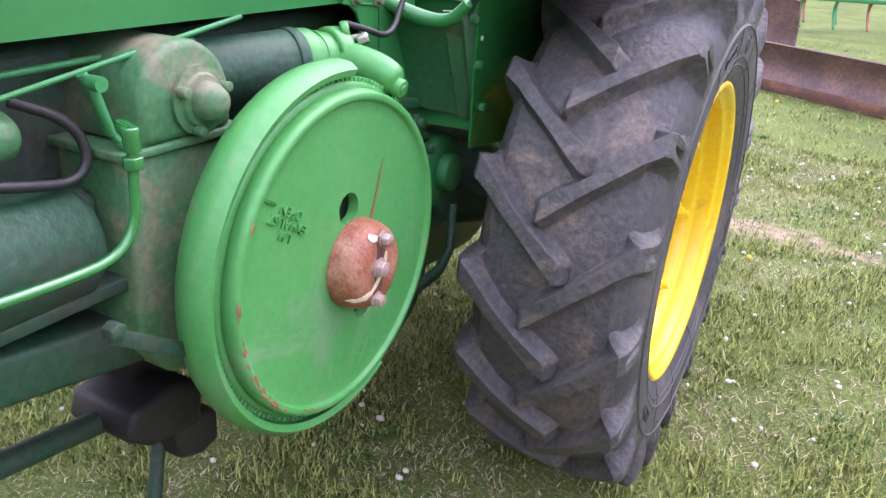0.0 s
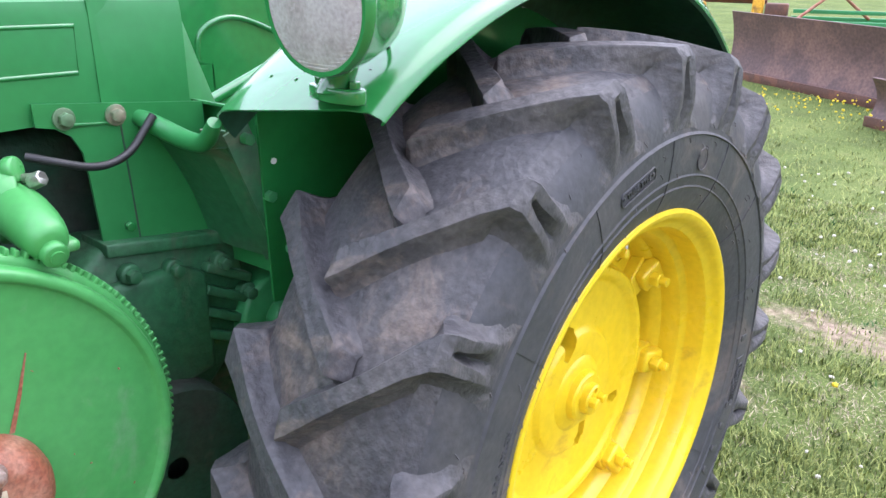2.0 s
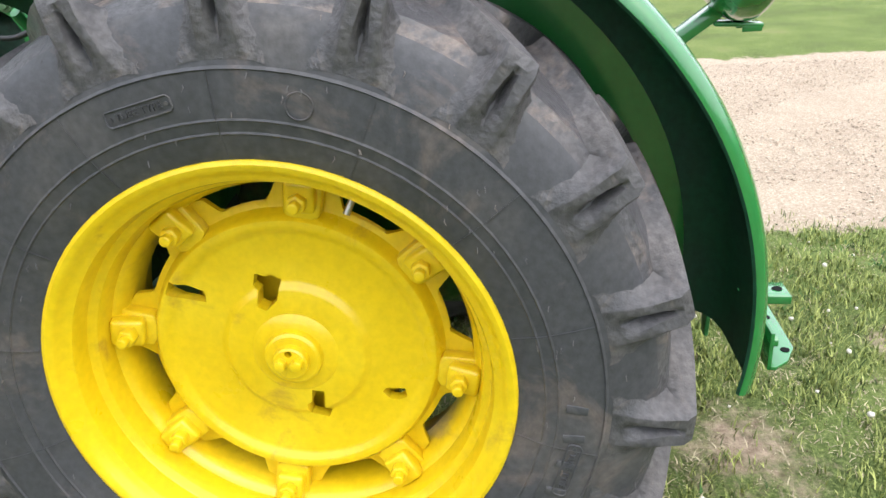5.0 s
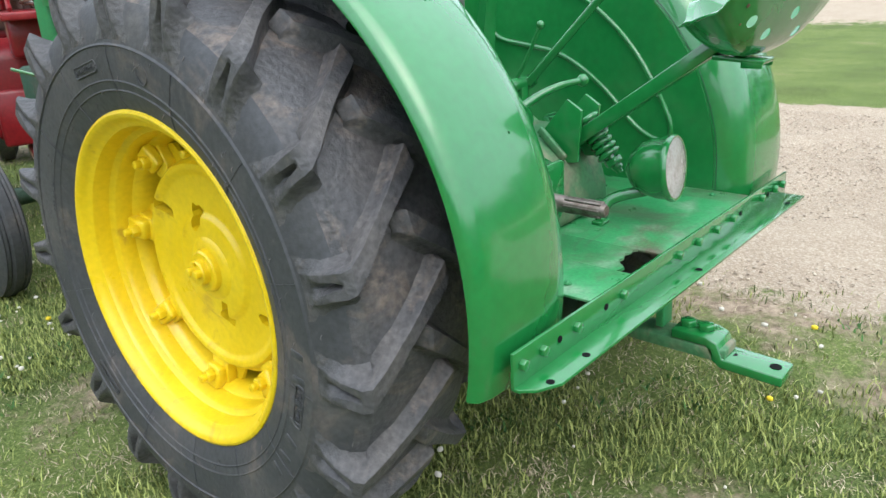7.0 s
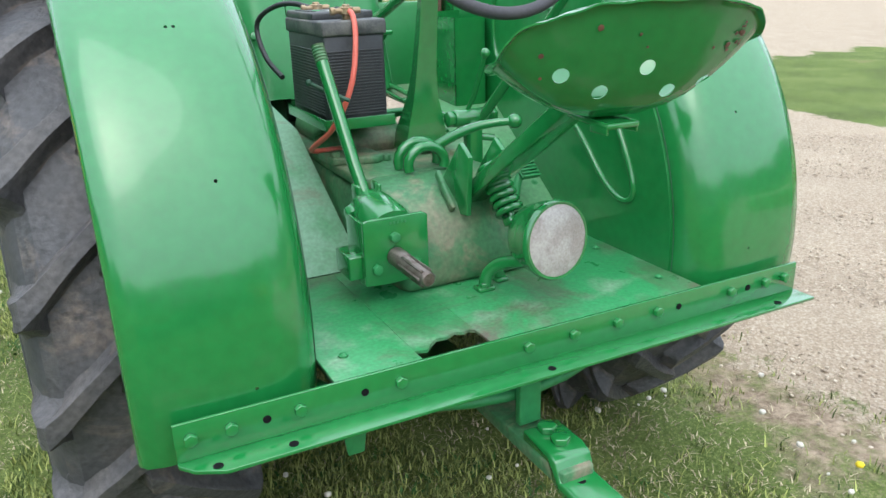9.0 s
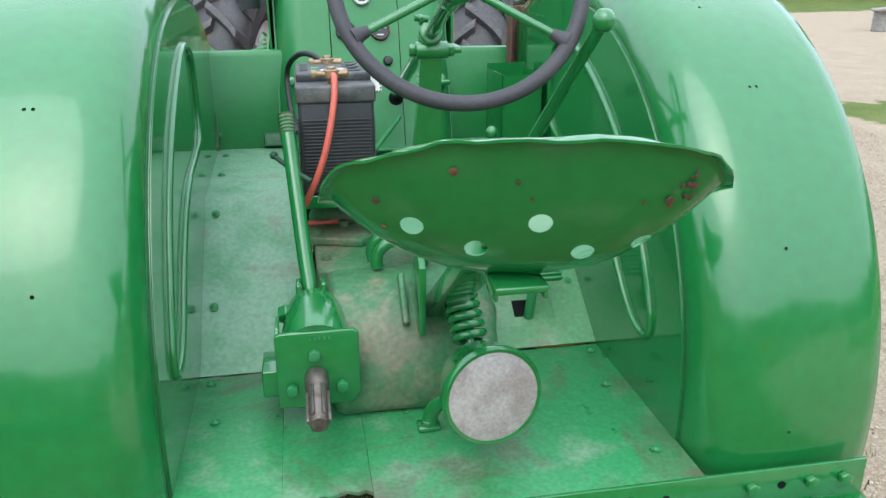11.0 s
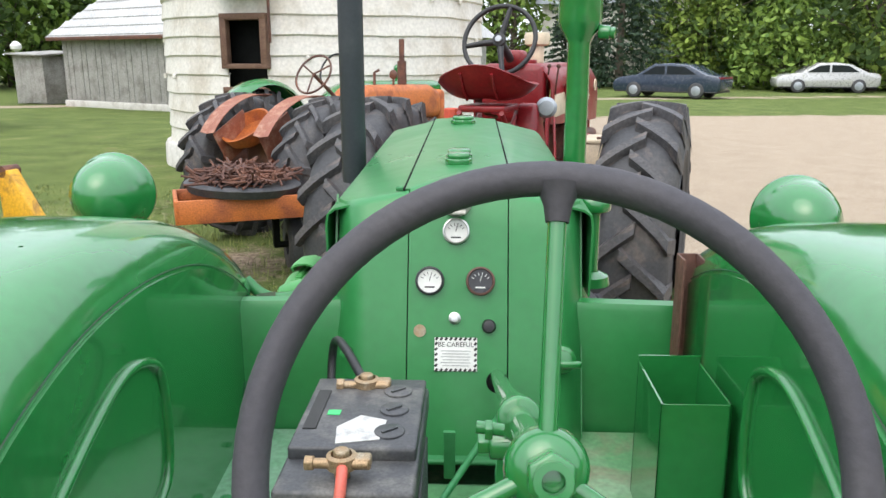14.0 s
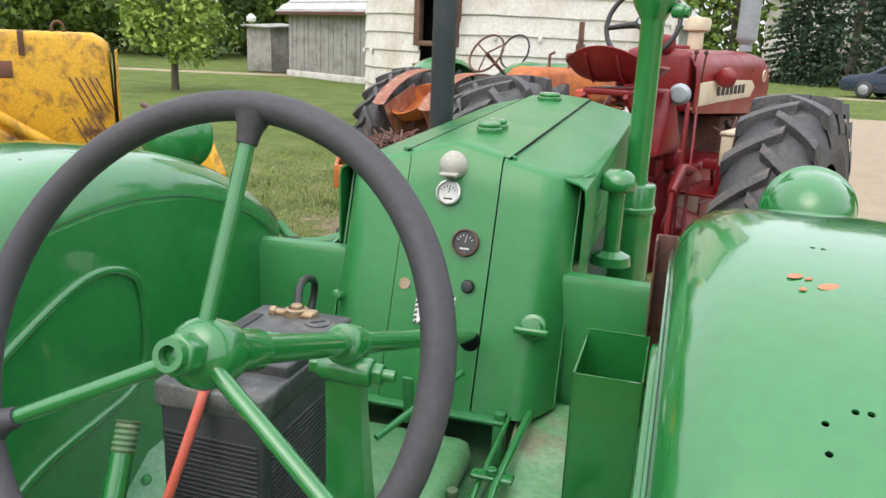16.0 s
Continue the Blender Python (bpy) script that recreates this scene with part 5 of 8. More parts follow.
# -- drawbar --
draw = Shape().prism([(-0.035, -0.05), (-0.035, -0.90), (-0.03, -0.93), (0.04, -0.93), (0.045, -0.9), (0.045, -0.05)], "z", 0.385, 0.415, 0.003)
draw_ob = part("drawbar", draw, m_green_dusty, tractor, "green steel drawbar")
hitch = Shape().prism([(-0.8, 0.416), (-0.8, 0.44), (-0.885, 0.44), (-0.91, 0.43), (-0.925, 0.395), (-1.06, 0.39), (-1.06, 0.365), (-0.92, 0.37), (-0.9, 0.385), (-0.885, 0.416)], "x", -0.035, 0.048, 0.004)
part("hitch_tongue", hitch, m_green, draw_ob, "cranked green hitch tongue")
for y in (-0.825, -0.87):
    part("hitch_bolt", Shape().nut((0.005, y, 0.44), (0.005, y, 0.455), 0.02), m_green, draw_ob)
for y, r in ((-0.938, 0.009), (-1.033, 0.013)):
    part("hitch_hole", Shape().cyl((0.006, y, 0.3925 if y > -1 else 0.391), (0.006, y, 0.3945 if y > -1 else 0.393), r), m_dark, draw_ob)
part("drawbar_guide", Shape().tube([(-0.42, -0.45, 0.52), (-0.3, -0.68, 0.5), (0.0, -0.76, 0.48), (0.3, -0.68, 0.5), (0.42, -0.45, 0.52)], 0.012, 8, soft=2).box((0, -0.765, 0.5), (0.05, 0.02, 0.14)), m_green_matt, tractor, "curved drawbar guide strap")
part("rail_gusset", Shape().prism([(-0.78, 0.58), (-0.45, 0.58), (-0.6, 0.5)], "x", 0.50, 0.508, 0.001), m_green_matt, tractor, "triangular green gusset under the rail")
part("hanging_bracket", Shape().prism([(-0.4, 0.58), (-0.34, 0.58), (-0.355, 0.48), (-0.385, 0.48)], "y", -0.77, -0.762, 0.001), m_green_matt, tractor, "small green hanging bracket")
part("platform_frame", Shape().box((-0.35, -0.5, 0.6), (0.05, 0.5, 0.06)).box((0.42, -0.6, 0.58), (0.05, 0.4, 0.08)).box((0.0, -0.45, 0.58), (0.7, 0.05, 0.06)), m_green_grimy, tractor)

# -- rusty post and tool box --
part("rust_post", Shape().box((0.387, 0.36, 1.1), (0.004, 0.05, 0.43), None, 0.001).box((0.404, 0.385, 1.1), (0.034, 0.004, 0.43), None, 0.001).box((0.421, 0.36, 1.1), (0.004, 0.05, 0.43), None, 0.001), m_rust_dark, tractor, "rusty steel channel post")
x0, x1, y0, y1, zb, zt = 0.298, 0.394, 0.078, 0.236, 0.925, 1.17
box_ob = part("tool_box", Shape().box(((x0 + x1) / 2, (y0 + y1) / 2, zb), (x1 - x0, y1 - y0, 0.003), None, 0), m_green, tractor, "open-topped green sheet-metal tool box")
for a, b in (((x0, y0), (x1, y0)), ((x1, y0), (x1, y1)), ((x1, y1), (x0, y1)), ((x0, y1), (x0, y0))):
    cx, cy = (a[0] + b[0]) / 2, (a[1] + b[1]) / 2
    top = zt + (0.012 if a[1] == y1 and b[1] == y1 else 0)
    part("side_panel", Shape().box((cx, cy, (zb + top) / 2), (abs(a[0] - b[0]) + 0.003, abs(a[1] - b[1]) + 0.003, top - zb), None, 0), m_green, box_ob)

# -- stacks --
exh = part("exhaust_pipe", Shape().lathe([(0.0, 0.0), (0.036, 0.0), (0.038, 0.02), (0.038, 0.57)], (-0.345, 1.46, 1.27), (0, 0, 1), 28), m_exhaust, tractor, "black exhaust stack with yellow band")
part("yellow_band", Shape().lathe([(0.0385 + 0.0015 * (k % 2), 0.57 + 0.009 * k) for k in range(14)] + [(0.02, 0.7)], (-0.345, 1.46, 1.27), (0, 0, 1), 28), m_yellow, exh, "ribbed yellow band")
air = part("air_intake_pipe", Shape().lathe([(0.030, 0.0), (0.030, 0.43), (0.034, 0.44), (0.052, 0.47), (0.055, 0.48), (0.057, 0.485), (0.057, 0.65), (0.05, 0.7), (0.0, 0.71)], (0.302, 1.165, 1.255), (0, 0, 1), 32), m_green, tractor, "tall green air intake stack")
part("air_base", Shape().cyl((0.302, 1.165, 0.95), (0.302, 1.165, 1.27), 0.055, n=28, bevel=0.006).cyl((0.302, 1.165, 1.19), (0.302, 1.165, 1.21), 0.06, n=28, bevel=0.004), m_green, air)
part("stack_spout", Shape().cyl((0.35, 1.15, 1.715), (0.378, 1.14, 1.712), 0.018, bevel=0.003).nut((0.378, 1.14, 1.712), (0.39, 1.135, 1.711), 0.015), m_green, air)
part("breather", Shape().cyl((0.287, 0.723, 1.17), (0.287, 0.723, 1.33), 0.018, n=20).lathe([(0.0, 0.045), (0.02, 0.043), (0.034, 0.034), (0.04, 0.02), (0.04, 0.004), (0.036, 0.0), (0.0, 0.0)], (0.287, 0.723, 1.325), (0, 0, 1), 28)
           .lathe([(0.045, 0), (0.042, 0.02), (0.02, 0.03)], (0.287, 0.723, 1.16), (0, 0, 1), 24), m_green, tractor, "green mushroom-capped breather")

# -- engine, left side --
FX, FY, FZ = -0.437, 0.95, 0.828
disc = Shape().lathe([(0.0, 0.0), (0.15, 0.0), (0.24, 0.0), (0.2605, 0.0), (0.2615, 0.0005), (0.264, 0.0065), (0.266, 0.008), (0.273, 0.008), (0.2765, 0.006), (0.279, 0.0), (0.2805, -0.012), (0.278, -0.019), (0.0, -0.019)], (FX, FY, FZ), (-1, 0, 0), 96)
holes = Shape().cyl((FX - 0.1, FY - 0.004, FZ + 0.085), (FX + 0.1, FY - 0.004, FZ + 0.085), 0.027, n=28).cyl((FX - 0.1, FY - 0.045, FZ - 0.112), (FX + 0.1, FY - 0.045, FZ - 0.112), 0.024, n=28)
fly = part("flywheel", punch(to_mesh(disc, m_green_skylit, "flywheel"), holes, m_green_skylit), m_green_skylit, tractor, "large solid green flywheel disc")
tooth = to_mesh(Shape().box((0, 0, 0), (0.016, 0.009, 0.0056), None, 0.001), m_green_skylit, "gear_tooth")
part("ring_gear", Shape().lathe([(0.24, -0.02), (0.282, -0.02), (0.288, -0.022), (0.29, -0.026), (0.29, -0.05), (0.24, -0.05)], (FX, FY, FZ), (-1, 0, 0), 96, closed=True), m_green_skylit, fly, "green toothed starter ring")
for k in range(150):
    a = 2 * math.pi * k / 150
    part("gear_tooth", tooth, None, fly).matrix_local = Matrix.Translation((FX + 0.031, FY + 0.2925 * math.cos(a), FZ + 0.2925 * math.sin(a))) @ Euler((a, 0, 0)).to_matrix().to_4x4()
HY, HZ = FY - 0.021, FZ - 0.018
m_hub_bolt = shader("pale_worn_bolt", (0.42, 0.33, 0.29), 0.5, metal=0.3, spots=(0.3, 0.14, 0.09), scale=30, grain=0.25, bump=0.2)
hub = part("flywheel_hub", Shape().lathe([(0.0, 0.055), (0.046, 0.055), (0.062, 0.05), (0.073, 0.038), (0.079, 0.02), (0.08, 0.0)], (FX, HY, HZ), (-1, 0, 0), 48), m_rust, fly, "rusty cast hub with chipped paint")
part("hub_slot", Shape().box((FX - 0.0552, HY + 0.006, HZ + 0.004), (0.003, 0.024, 0.118), Euler((0.12, 0, 0)).to_matrix(), 0.001), m_rust_dark, hub)
for dy, dz, r in ((0.009, 0.007, 0.0145), (-0.004, 0.055, 0.012), (0.014, -0.05, 0.0115)):
    part("hub_bolt", Shape().nut((FX - 0.054, HY + dy, HZ + dz), (FX - 0.07, HY + dy, HZ + dz), r).cyl((FX - 0.053, HY + dy, HZ + dz), (FX - 0.058, HY + dy, HZ + dz), r * 1.25), m_hub_bolt, hub, "worn steel bolt")


def on_hub(y, z, lift=0.0012):
    """A point on the hub's dome, y and z from its centre."""
    h = float(np.interp(math.hypot(y, z), (0, 0.046, 0.062, 0.073, 0.079, 0.08), (0.055, 0.055, 0.05, 0.038, 0.02, 0.0)))
    return (FX - h - lift, HY + y, HZ + z)


for spine, wide in (([(-0.011, 0.03), (-0.008, 0.015), (-0.001, 0.002), (0.008, -0.011), (0.018, -0.021), (0.03, -0.03), (0.044, -0.036), (0.058, -0.039), (0.066, -0.036)], 0.0052), ([(-0.004, 0.051), (0.004, 0.056), (0.012, 0.06), (0.02, 0.062), (0.026, 0.061)], 0.0065)):
    edge = []
    for k, (y, z) in enumerate(spine):
        (ya, za), (yb, zb) = spine[max(0, k - 1)], spine[min(len(spine) - 1, k + 1)]
        l_ = math.hypot(yb - ya, zb - za)
        w_ = wide * (0.45 if k in (0, len(spine) - 1) else 0.85 + 0.25 * math.sin(2.3 * k))
        edge.append([on_hub(y - (zb - za) / l_ * w_ * q_, z + (yb - ya) / l_ * w_ * q_) for q_ in (-1, -0.4, 0.4, 1)])
    part("paint_streak", Shape().sheet(edge, 0.0012), m_cream, hub, "cream paint left on the rust")
words = bpy.data.curves.new("cast_lettering", "FONT")
words.body, words.size, words.extrude, words.align_x, words.space_line = "L.H.\nEXHAUST\nOPEN", 0.022, 0.0026, "CENTER", 0.85
words.materials.append(m_green_skylit)
wd = new("cast_lettering", words)
wd.parent = fly
wd.matrix_local = Matrix.Translation((FX - 0.001, FY + 0.16, FZ + 0.098)) @ Matrix(((0, 0, -1, 0), (-1, 0, 0, 0), (0, 1, 0, 0), (0, 0, 0, 1))) @ pose(0, 0, 0, 0, 0, 150)
part("cast_mark", Shape().box((FX - 0.001, FY + 0.198, FZ + 0.158), (0.005, 0.044, 0.006), Euler((0.54, 0, 0)).to_matrix(), 0.0012), m_green, fly)
part("rust_streak", Shape().sheet([[(FX - 0.0008, 0.846, 0.975), (FX - 0.0008, 0.8475, 0.976)], [(FX - 0.0008, 0.862, 0.92), (FX - 0.0008, 0.867, 0.921)], [(FX - 0.0008, 0.878, 0.875), (FX - 0.0008, 0.884, 0.877)]], 0.0005), m_rust, fly, "thin rust streak")
rnd_f = random.Random(41)
chip = to_mesh(Shape().lathe([(0, 0.0012), (0.7, 0.001), (1, 0)], (0, 0, 0), (-1, 0, 0), 9), m_rust, "paint_loss")
for k in range(34):
    a = radians(rnd_f.choice((rnd_f.uniform(-75, 35), rnd_f.uniform(-52, -10))))
    r0 = rnd_f.uniform(0.2655, 0.274)
    part("paint_loss", chip, None, fly).matrix_local = Matrix.Translation((FX - 0.008, FY + r0 * math.cos(a), FZ + r0 * math.sin(a))) @ Euler((a, 0, 0)).to_matrix().to_4x4() @ Matrix.Diagonal((1, rnd_f.uniform(0.001, 0.0028), rnd_f.uniform(0.002, 0.011), 1))
for k in range(14):
    a, r0 = rnd_f.uniform(2.2, 6.0), rnd_f.uniform(0.13, 0.24)
    part("paint_loss", chip, None, fly).matrix_local = Matrix.Translation((FX, FY + r0 * math.cos(a), FZ + r0 * math.sin(a))) @ Euler((a, 0, 0)).to_matrix().to_4x4() @ Matrix.Diagonal((0.4, rnd_f.uniform(0.0006, 0.002), rnd_f.uniform(0.0006, 0.003), 1))
guard = Shape()
rows = []
for k in range(49):
    a = radians(97 - (97 + 115) * k / 48)
    rows.append([(FX + h, FY + r * math.cos(a), FZ + r * math.sin(a)) for r, h in ((0.301, 0.017), (0.308, 0.012), (0.315, 0.022), (0.318, 0.045), (0.312, 0.065), (0.293, 0.072))])
guard.sheet(rows, 0.005)
part("flywheel_guard", guard, m_green_skylit, tractor, "curved green guard rim behind the flywheel", 60)

eng = Shape().prism([(0.5, 0.5), (0.5, 1.18), (1.7, 1.18), (1.7, 0.82), (1.3, 0.74), (1.1, 0.66), (0.9, 0.5)], "x", -0.16, 0.2, 0.02)
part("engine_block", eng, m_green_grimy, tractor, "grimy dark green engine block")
part("crankcase", Shape().prism([(1.06, 0.64), (1.06, 1.045), (1.26, 1.045), (1.27, 0.76), (1.22, 0.69)], "x", -0.30, -0.1, 0.012).box((-0.21, 1.16, 1.05), (0.2, 0.23, 0.014), None, 0.004)
     .prism([(0.7, 0.6), (0.72, 0.95), (1.06, 1.0), (1.06, 0.64)], "x", -0.27, -0.1, 0.01), m_green_dusty, tractor, "dusty green crankcase casting")
arch = [(1.07, 1.057)] + [(1.155 - 0.085 * math.cos(radians(t)), 1.108 + 0.085 * math.sin(radians(t))) for t in range(0, 181, 12)] + [(1.24, 1.057)]
gov = part("governor_housing", Shape().prism(arch, "x", -0.31, -0.13, 0.012), m_green_dusty, tractor, "dusty green arched governor housing", 50)
part("governor_cap", Shape().lathe([(0.05, 0.0), (0.05, 0.008), (0.04, 0.01), (0.037, 0.016), (0.029, 0.018), (0.028, 0.03), (0.022, 0.042), (0.01, 0.047), (0, 0.048)], (-0.31, 1.138, 1.108), (-1, 0, 0), 36), m_green_dusty, gov)
for a in (25, 160, 290):
    part("cap_ear", Shape().cyl((-0.312, 1.138 + 0.043 * math.cos(radians(a)), 1.108 + 0.043 * math.sin(radians(a))), (-0.335, 1.138 + 0.043 * math.cos(radians(a)), 1.108 + 0.043 * math.sin(radians(a))), 0.008, n=10, bevel=0.002), m_green_dusty, gov)
for y in (1.085, 1.16, 1.235):
    part("flange_bolt", Shape().nut((-0.295, y, 1.057), (-0.295, y, 1.069), 0.009), m_green_dusty, gov)
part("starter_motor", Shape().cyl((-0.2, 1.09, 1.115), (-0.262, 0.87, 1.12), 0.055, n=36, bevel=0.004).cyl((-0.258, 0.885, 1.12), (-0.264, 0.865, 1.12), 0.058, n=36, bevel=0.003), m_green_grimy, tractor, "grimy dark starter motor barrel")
start = part("starter", Shape().cyl((-0.264, 0.866, 1.12), (-0.272, 0.838, 1.12), 0.055, n=36, bevel=0.004).cyl((-0.272, 0.84, 1.12), (-0.284, 0.8, 1.12), 0.046, n=32, bevel=0.003).cyl((-0.275, 0.825, 1.12), (-0.277, 0.818, 1.12), 0.049, n=32)
             .cyl((-0.284, 0.802, 1.12), (-0.292, 0.77, 1.12), 0.054, n=32, bevel=0.006).cyl((-0.30, 0.78, 1.165), (-0.312, 0.77, 1.168), 0.018, n=16, bevel=0.004)
             .tube([(-0.29, 0.785, 1.118), (-0.34, 0.785, 1.115), (-0.39, 0.788, 1.108), (-0.42, 0.79, 1.1), (-0.43, 0.79, 1.098)], [0.036, 0.035, 0.032, 0.026, 0.016], 22, soft=1).box((-0.38, 0.775, 1.085), (0.08, 0.05, 0.016), None, 0.006), m_green_skylit, tractor, "green starter drive housing with nose cone", 50)
part("nose_boss", Shape().cyl((-0.415, 0.79, 1.092), (-0.44, 0.79, 1.085), 0.0165, bevel=0.003).cyl((-0.438, 0.79, 1.0855), (-0.443, 0.79, 1.084), 0.009).cyl((-0.395, 0.8, 1.12), (-0.412, 0.803, 1.118), 0.009, bevel=0.002), m_green_skylit, start)
part("starter_terminal", Shape().nut((-0.325, 0.762, 1.15), (-0.34, 0.752, 1.158), 0.011).cyl((-0.29, 0.775, 1.15), (-0.34, 0.752, 1.16), 0.006), m_steel, start)
part("starter_cable", Shape().tube([(-0.29, 0.75, 1.176), (-0.315, 0.715, 1.165), (-0.318, 0.68, 1.152), (-0.315, 0.645, 1.15), (-0.308, 0.61, 1.162), (-0.30, 0.585, 1.185), (-0.296, 0.565, 1.205)], 0.006, 8, soft=2), m_black, tractor, "black battery cable")
part("cowl_skirt", Shape().prism([(0.46, 0.972), (0.46, 1.207), (0.72, 1.238), (0.72, 1.206), (0.695, 1.2), (0.674, 1.186), (0.661, 1.16), (0.657, 1.12), (0.652, 1.0), (0.60, 0.985)], "x", -0.262, -0.256, 0.0)
     .box((-0.2635, 0.64, 1.199), (0.003, 0.085, 0.004), Euler((0.1, 0, 0)).to_matrix(), 0.001), m_green_dull, tractor, "green cowl side sheet")
part("skirt_joint", Shape().box((-0.2624, 0.597, 1.095), (0.0016, 0.0024, 0.205), Euler((-0.03, 0, 0)).to_matrix(), 0), m_green_grimy, tractor)
part("skirt_screw", Shape().nut((-0.262, 0.61, 1.035), (-0.272, 0.61, 1.035), 0.008), m_green, tractor)
for y, z in ((0.681, 1.2125), (0.606, 1.207)):
    part("cowl_bolt", Shape().nut((-0.263, y, z), (-0.276, y, z), 0.0105).cyl((-0.262, y, z), (-0.266, y, z), 0.016, n=20, bevel=0.001), m_green_dusty, tractor, "dusty bolt and washer")
part("reduction_cover", Shape().prism([(0.41, 0.80), (0.418, 0.93), (0.435, 0.968), (0.47, 0.98), (0.66, 1.012), (0.74, 0.95), (0.74, 0.7), (0.55, 0.66)], "x", -0.272, -0.1, 0.012)
     .prism([(0.50, 0.75), (0.50, 0.93), (0.55, 0.955), (0.72, 0.955), (0.72, 0.72)], "x", -0.292, -0.26, 0.012)
     .prism([(0.40, 0.955), (0.42, 0.985), (0.66, 1.022), (0.66, 1.0), (0.44, 0.965)], "x", -0.285, -0.2, 0.003), m_green_cast, tractor, "green ribbed reduction gear cover")
for k in range(4):
    part("cover_rib", Shape().box((-0.276, 0.458 + 0.004 * k, 0.915 - 0.04 * k), (0.03, 0.095, 0.016), Euler((0.5, 0, 0)).to_matrix(), 0.003), m_green_cast, tractor)
for y, z in ((0.557, 0.952), (0.47, 0.938), (0.425, 0.868), (0.63, 0.965)):
    part("cover_bolt", Shape().nut((-0.27, y, z), (-0.304, y, z), 0.0115).cyl((-0.27, y, z), (-0.29, y, z), 0.017, n=16, bevel=0.003), m_green_cast, tractor)
part("brake_housing", Shape().lathe([(0.0, 0.01), (0.04, 0.012), (0.05, 0.0), (0.075, 0.0), (0.08, -0.01), (0.08, -0.1)], (-0.29, 0.37, 0.735), (-1, 0.25, 0.1), 32).box((-0.27, 0.39, 0.83), (0.03, 0.06, 0.07), Euler((0.3, 0, 0)).to_matrix(), 0.01), m_green_grimy, tractor)
part("brake_drum", Shape().cyl((-0.17, 0.36, 0.8), (-0.30, 0.36, 0.8), 0.09, n=32, bevel=0.008).cyl((-0.30, 0.36, 0.8), (-0.33, 0.36, 0.8), 0.045, n=24, bevel=0.006), m_green_matt, tractor)
part("brake_lever", Shape().tube([(-0.33, 0.36, 0.72), (-0.36, 0.42, 0.6), (-0.33, 0.55, 0.56)], 0.013, 8, soft=1).box((-0.34, 0.5, 0.57), (0.02, 0.12, 0.02)).cyl((-0.30, 0.6, 0.5), (-0.33, 0.6, 0.5), 0.03, bevel=0.004), m_green_grimy, tractor)
part("belt_pulley", Shape().lathe([(0.02, 0.03), (0.1, 0.03), (0.14, 0.03), (0.145, 0.02), (0.145, -0.1), (0, -0.1)], (-0.30, 0.62, 0.62), (-1, 0, 0), 40), m_green_grimy, tractor)
part("oil_pipe", Shape().tube([(-0.33, 1.29, 1.106), (-0.38, 1.316, 1.106), (-0.38, 1.318, 1.06), (-0.38, 1.322, 1.0), (-0.38, 1.345, 0.965), (-0.38, 1.40, 0.955), (-0.38, 1.6, 0.968), (-0.38, 1.8, 0.98)], 0.0068, 12, soft=2), m_green, tractor, "bent green oil pipe")
part("pipe_fitting", Shape().cyl((-0.38, 1.316, 1.116), (-0.38, 1.316, 1.085), 0.0105, bevel=0.002).nut((-0.38, 1.317, 1.08), (-0.38, 1.317, 1.064), 0.0135).cyl((-0.35, 1.30, 1.106), (-0.385, 1.318, 1.106), 0.0105), m_green, tractor)
part("guard_strap", Shape().box((-0.38, 1.32, 0.82), (0.004, 0.14, 0.022), Euler((0.6, 0, 0)).to_matrix(), 0.001).nut((-0.375, 1.377, 0.868), (-0.395, 1.377, 0.868), 0.0135), m_green_grimy, tractor)
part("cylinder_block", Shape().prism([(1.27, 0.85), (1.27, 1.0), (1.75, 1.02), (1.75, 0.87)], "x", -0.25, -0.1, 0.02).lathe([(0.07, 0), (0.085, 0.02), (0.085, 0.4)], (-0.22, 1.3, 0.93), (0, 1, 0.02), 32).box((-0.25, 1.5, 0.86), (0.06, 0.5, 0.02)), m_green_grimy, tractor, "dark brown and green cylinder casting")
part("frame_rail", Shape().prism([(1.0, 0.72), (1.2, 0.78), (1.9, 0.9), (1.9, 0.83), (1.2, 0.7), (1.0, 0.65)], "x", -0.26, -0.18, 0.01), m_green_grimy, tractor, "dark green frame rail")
part("throttle_rod", Shape().cyl((-0.29, 1.02, 1.21), (-0.22, 1.6, 1.10), 0.004, n=10).cyl((-0.22, 1.05, 1.17), (-0.2, 1.6, 1.15), 0.005, n=10), m_green_matt, tractor)
part("bell_crank", Shape().tube([(-0.27, 1.29, 1.16), (-0.275, 1.28, 1.14), (-0.28, 1.265, 1.08), (-0.28, 1.25, 1.075)], 0.0075, 10).cyl((-0.28, 1.285, 1.15), (-0.30, 1.285, 1.15), 0.01).nut((-0.28, 1.255, 1.075), (-0.30, 1.26, 1.068), 0.01), m_green_matt, tractor)
part("fuel_bowl", Shape().lathe([(0.0, 0), (0.02, 0.003), (0.03, 0.012), (0.033, 0.03), (0.033, 0.2)], (-0.22, 1.36, 1.09), (0, 1, 0), 28), m_green_dusty, tractor)
part("hose", Shape().tube([(-0.22, 1.36, 1.13), (-0.25, 1.30, 1.10), (-0.26, 1.285, 1.05), (-0.26, 1.31, 1.02), (-0.26, 1.37, 1.03), (-0.25, 1.5, 1.06)], 0.0075, 10, soft=3), m_black, tractor, "black rubber hose")
fb = part("front_bracket", Shape().prism([(1.05, 0.44), (1.04, 0.53), (1.1, 0.56), (1.2, 0.55), (1.22, 0.5), (1.17, 0.46), (1.12, 0.45)], "x", -0.17, -0.01, 0.012), m_black, tractor, "dark cast bracket under the frame")
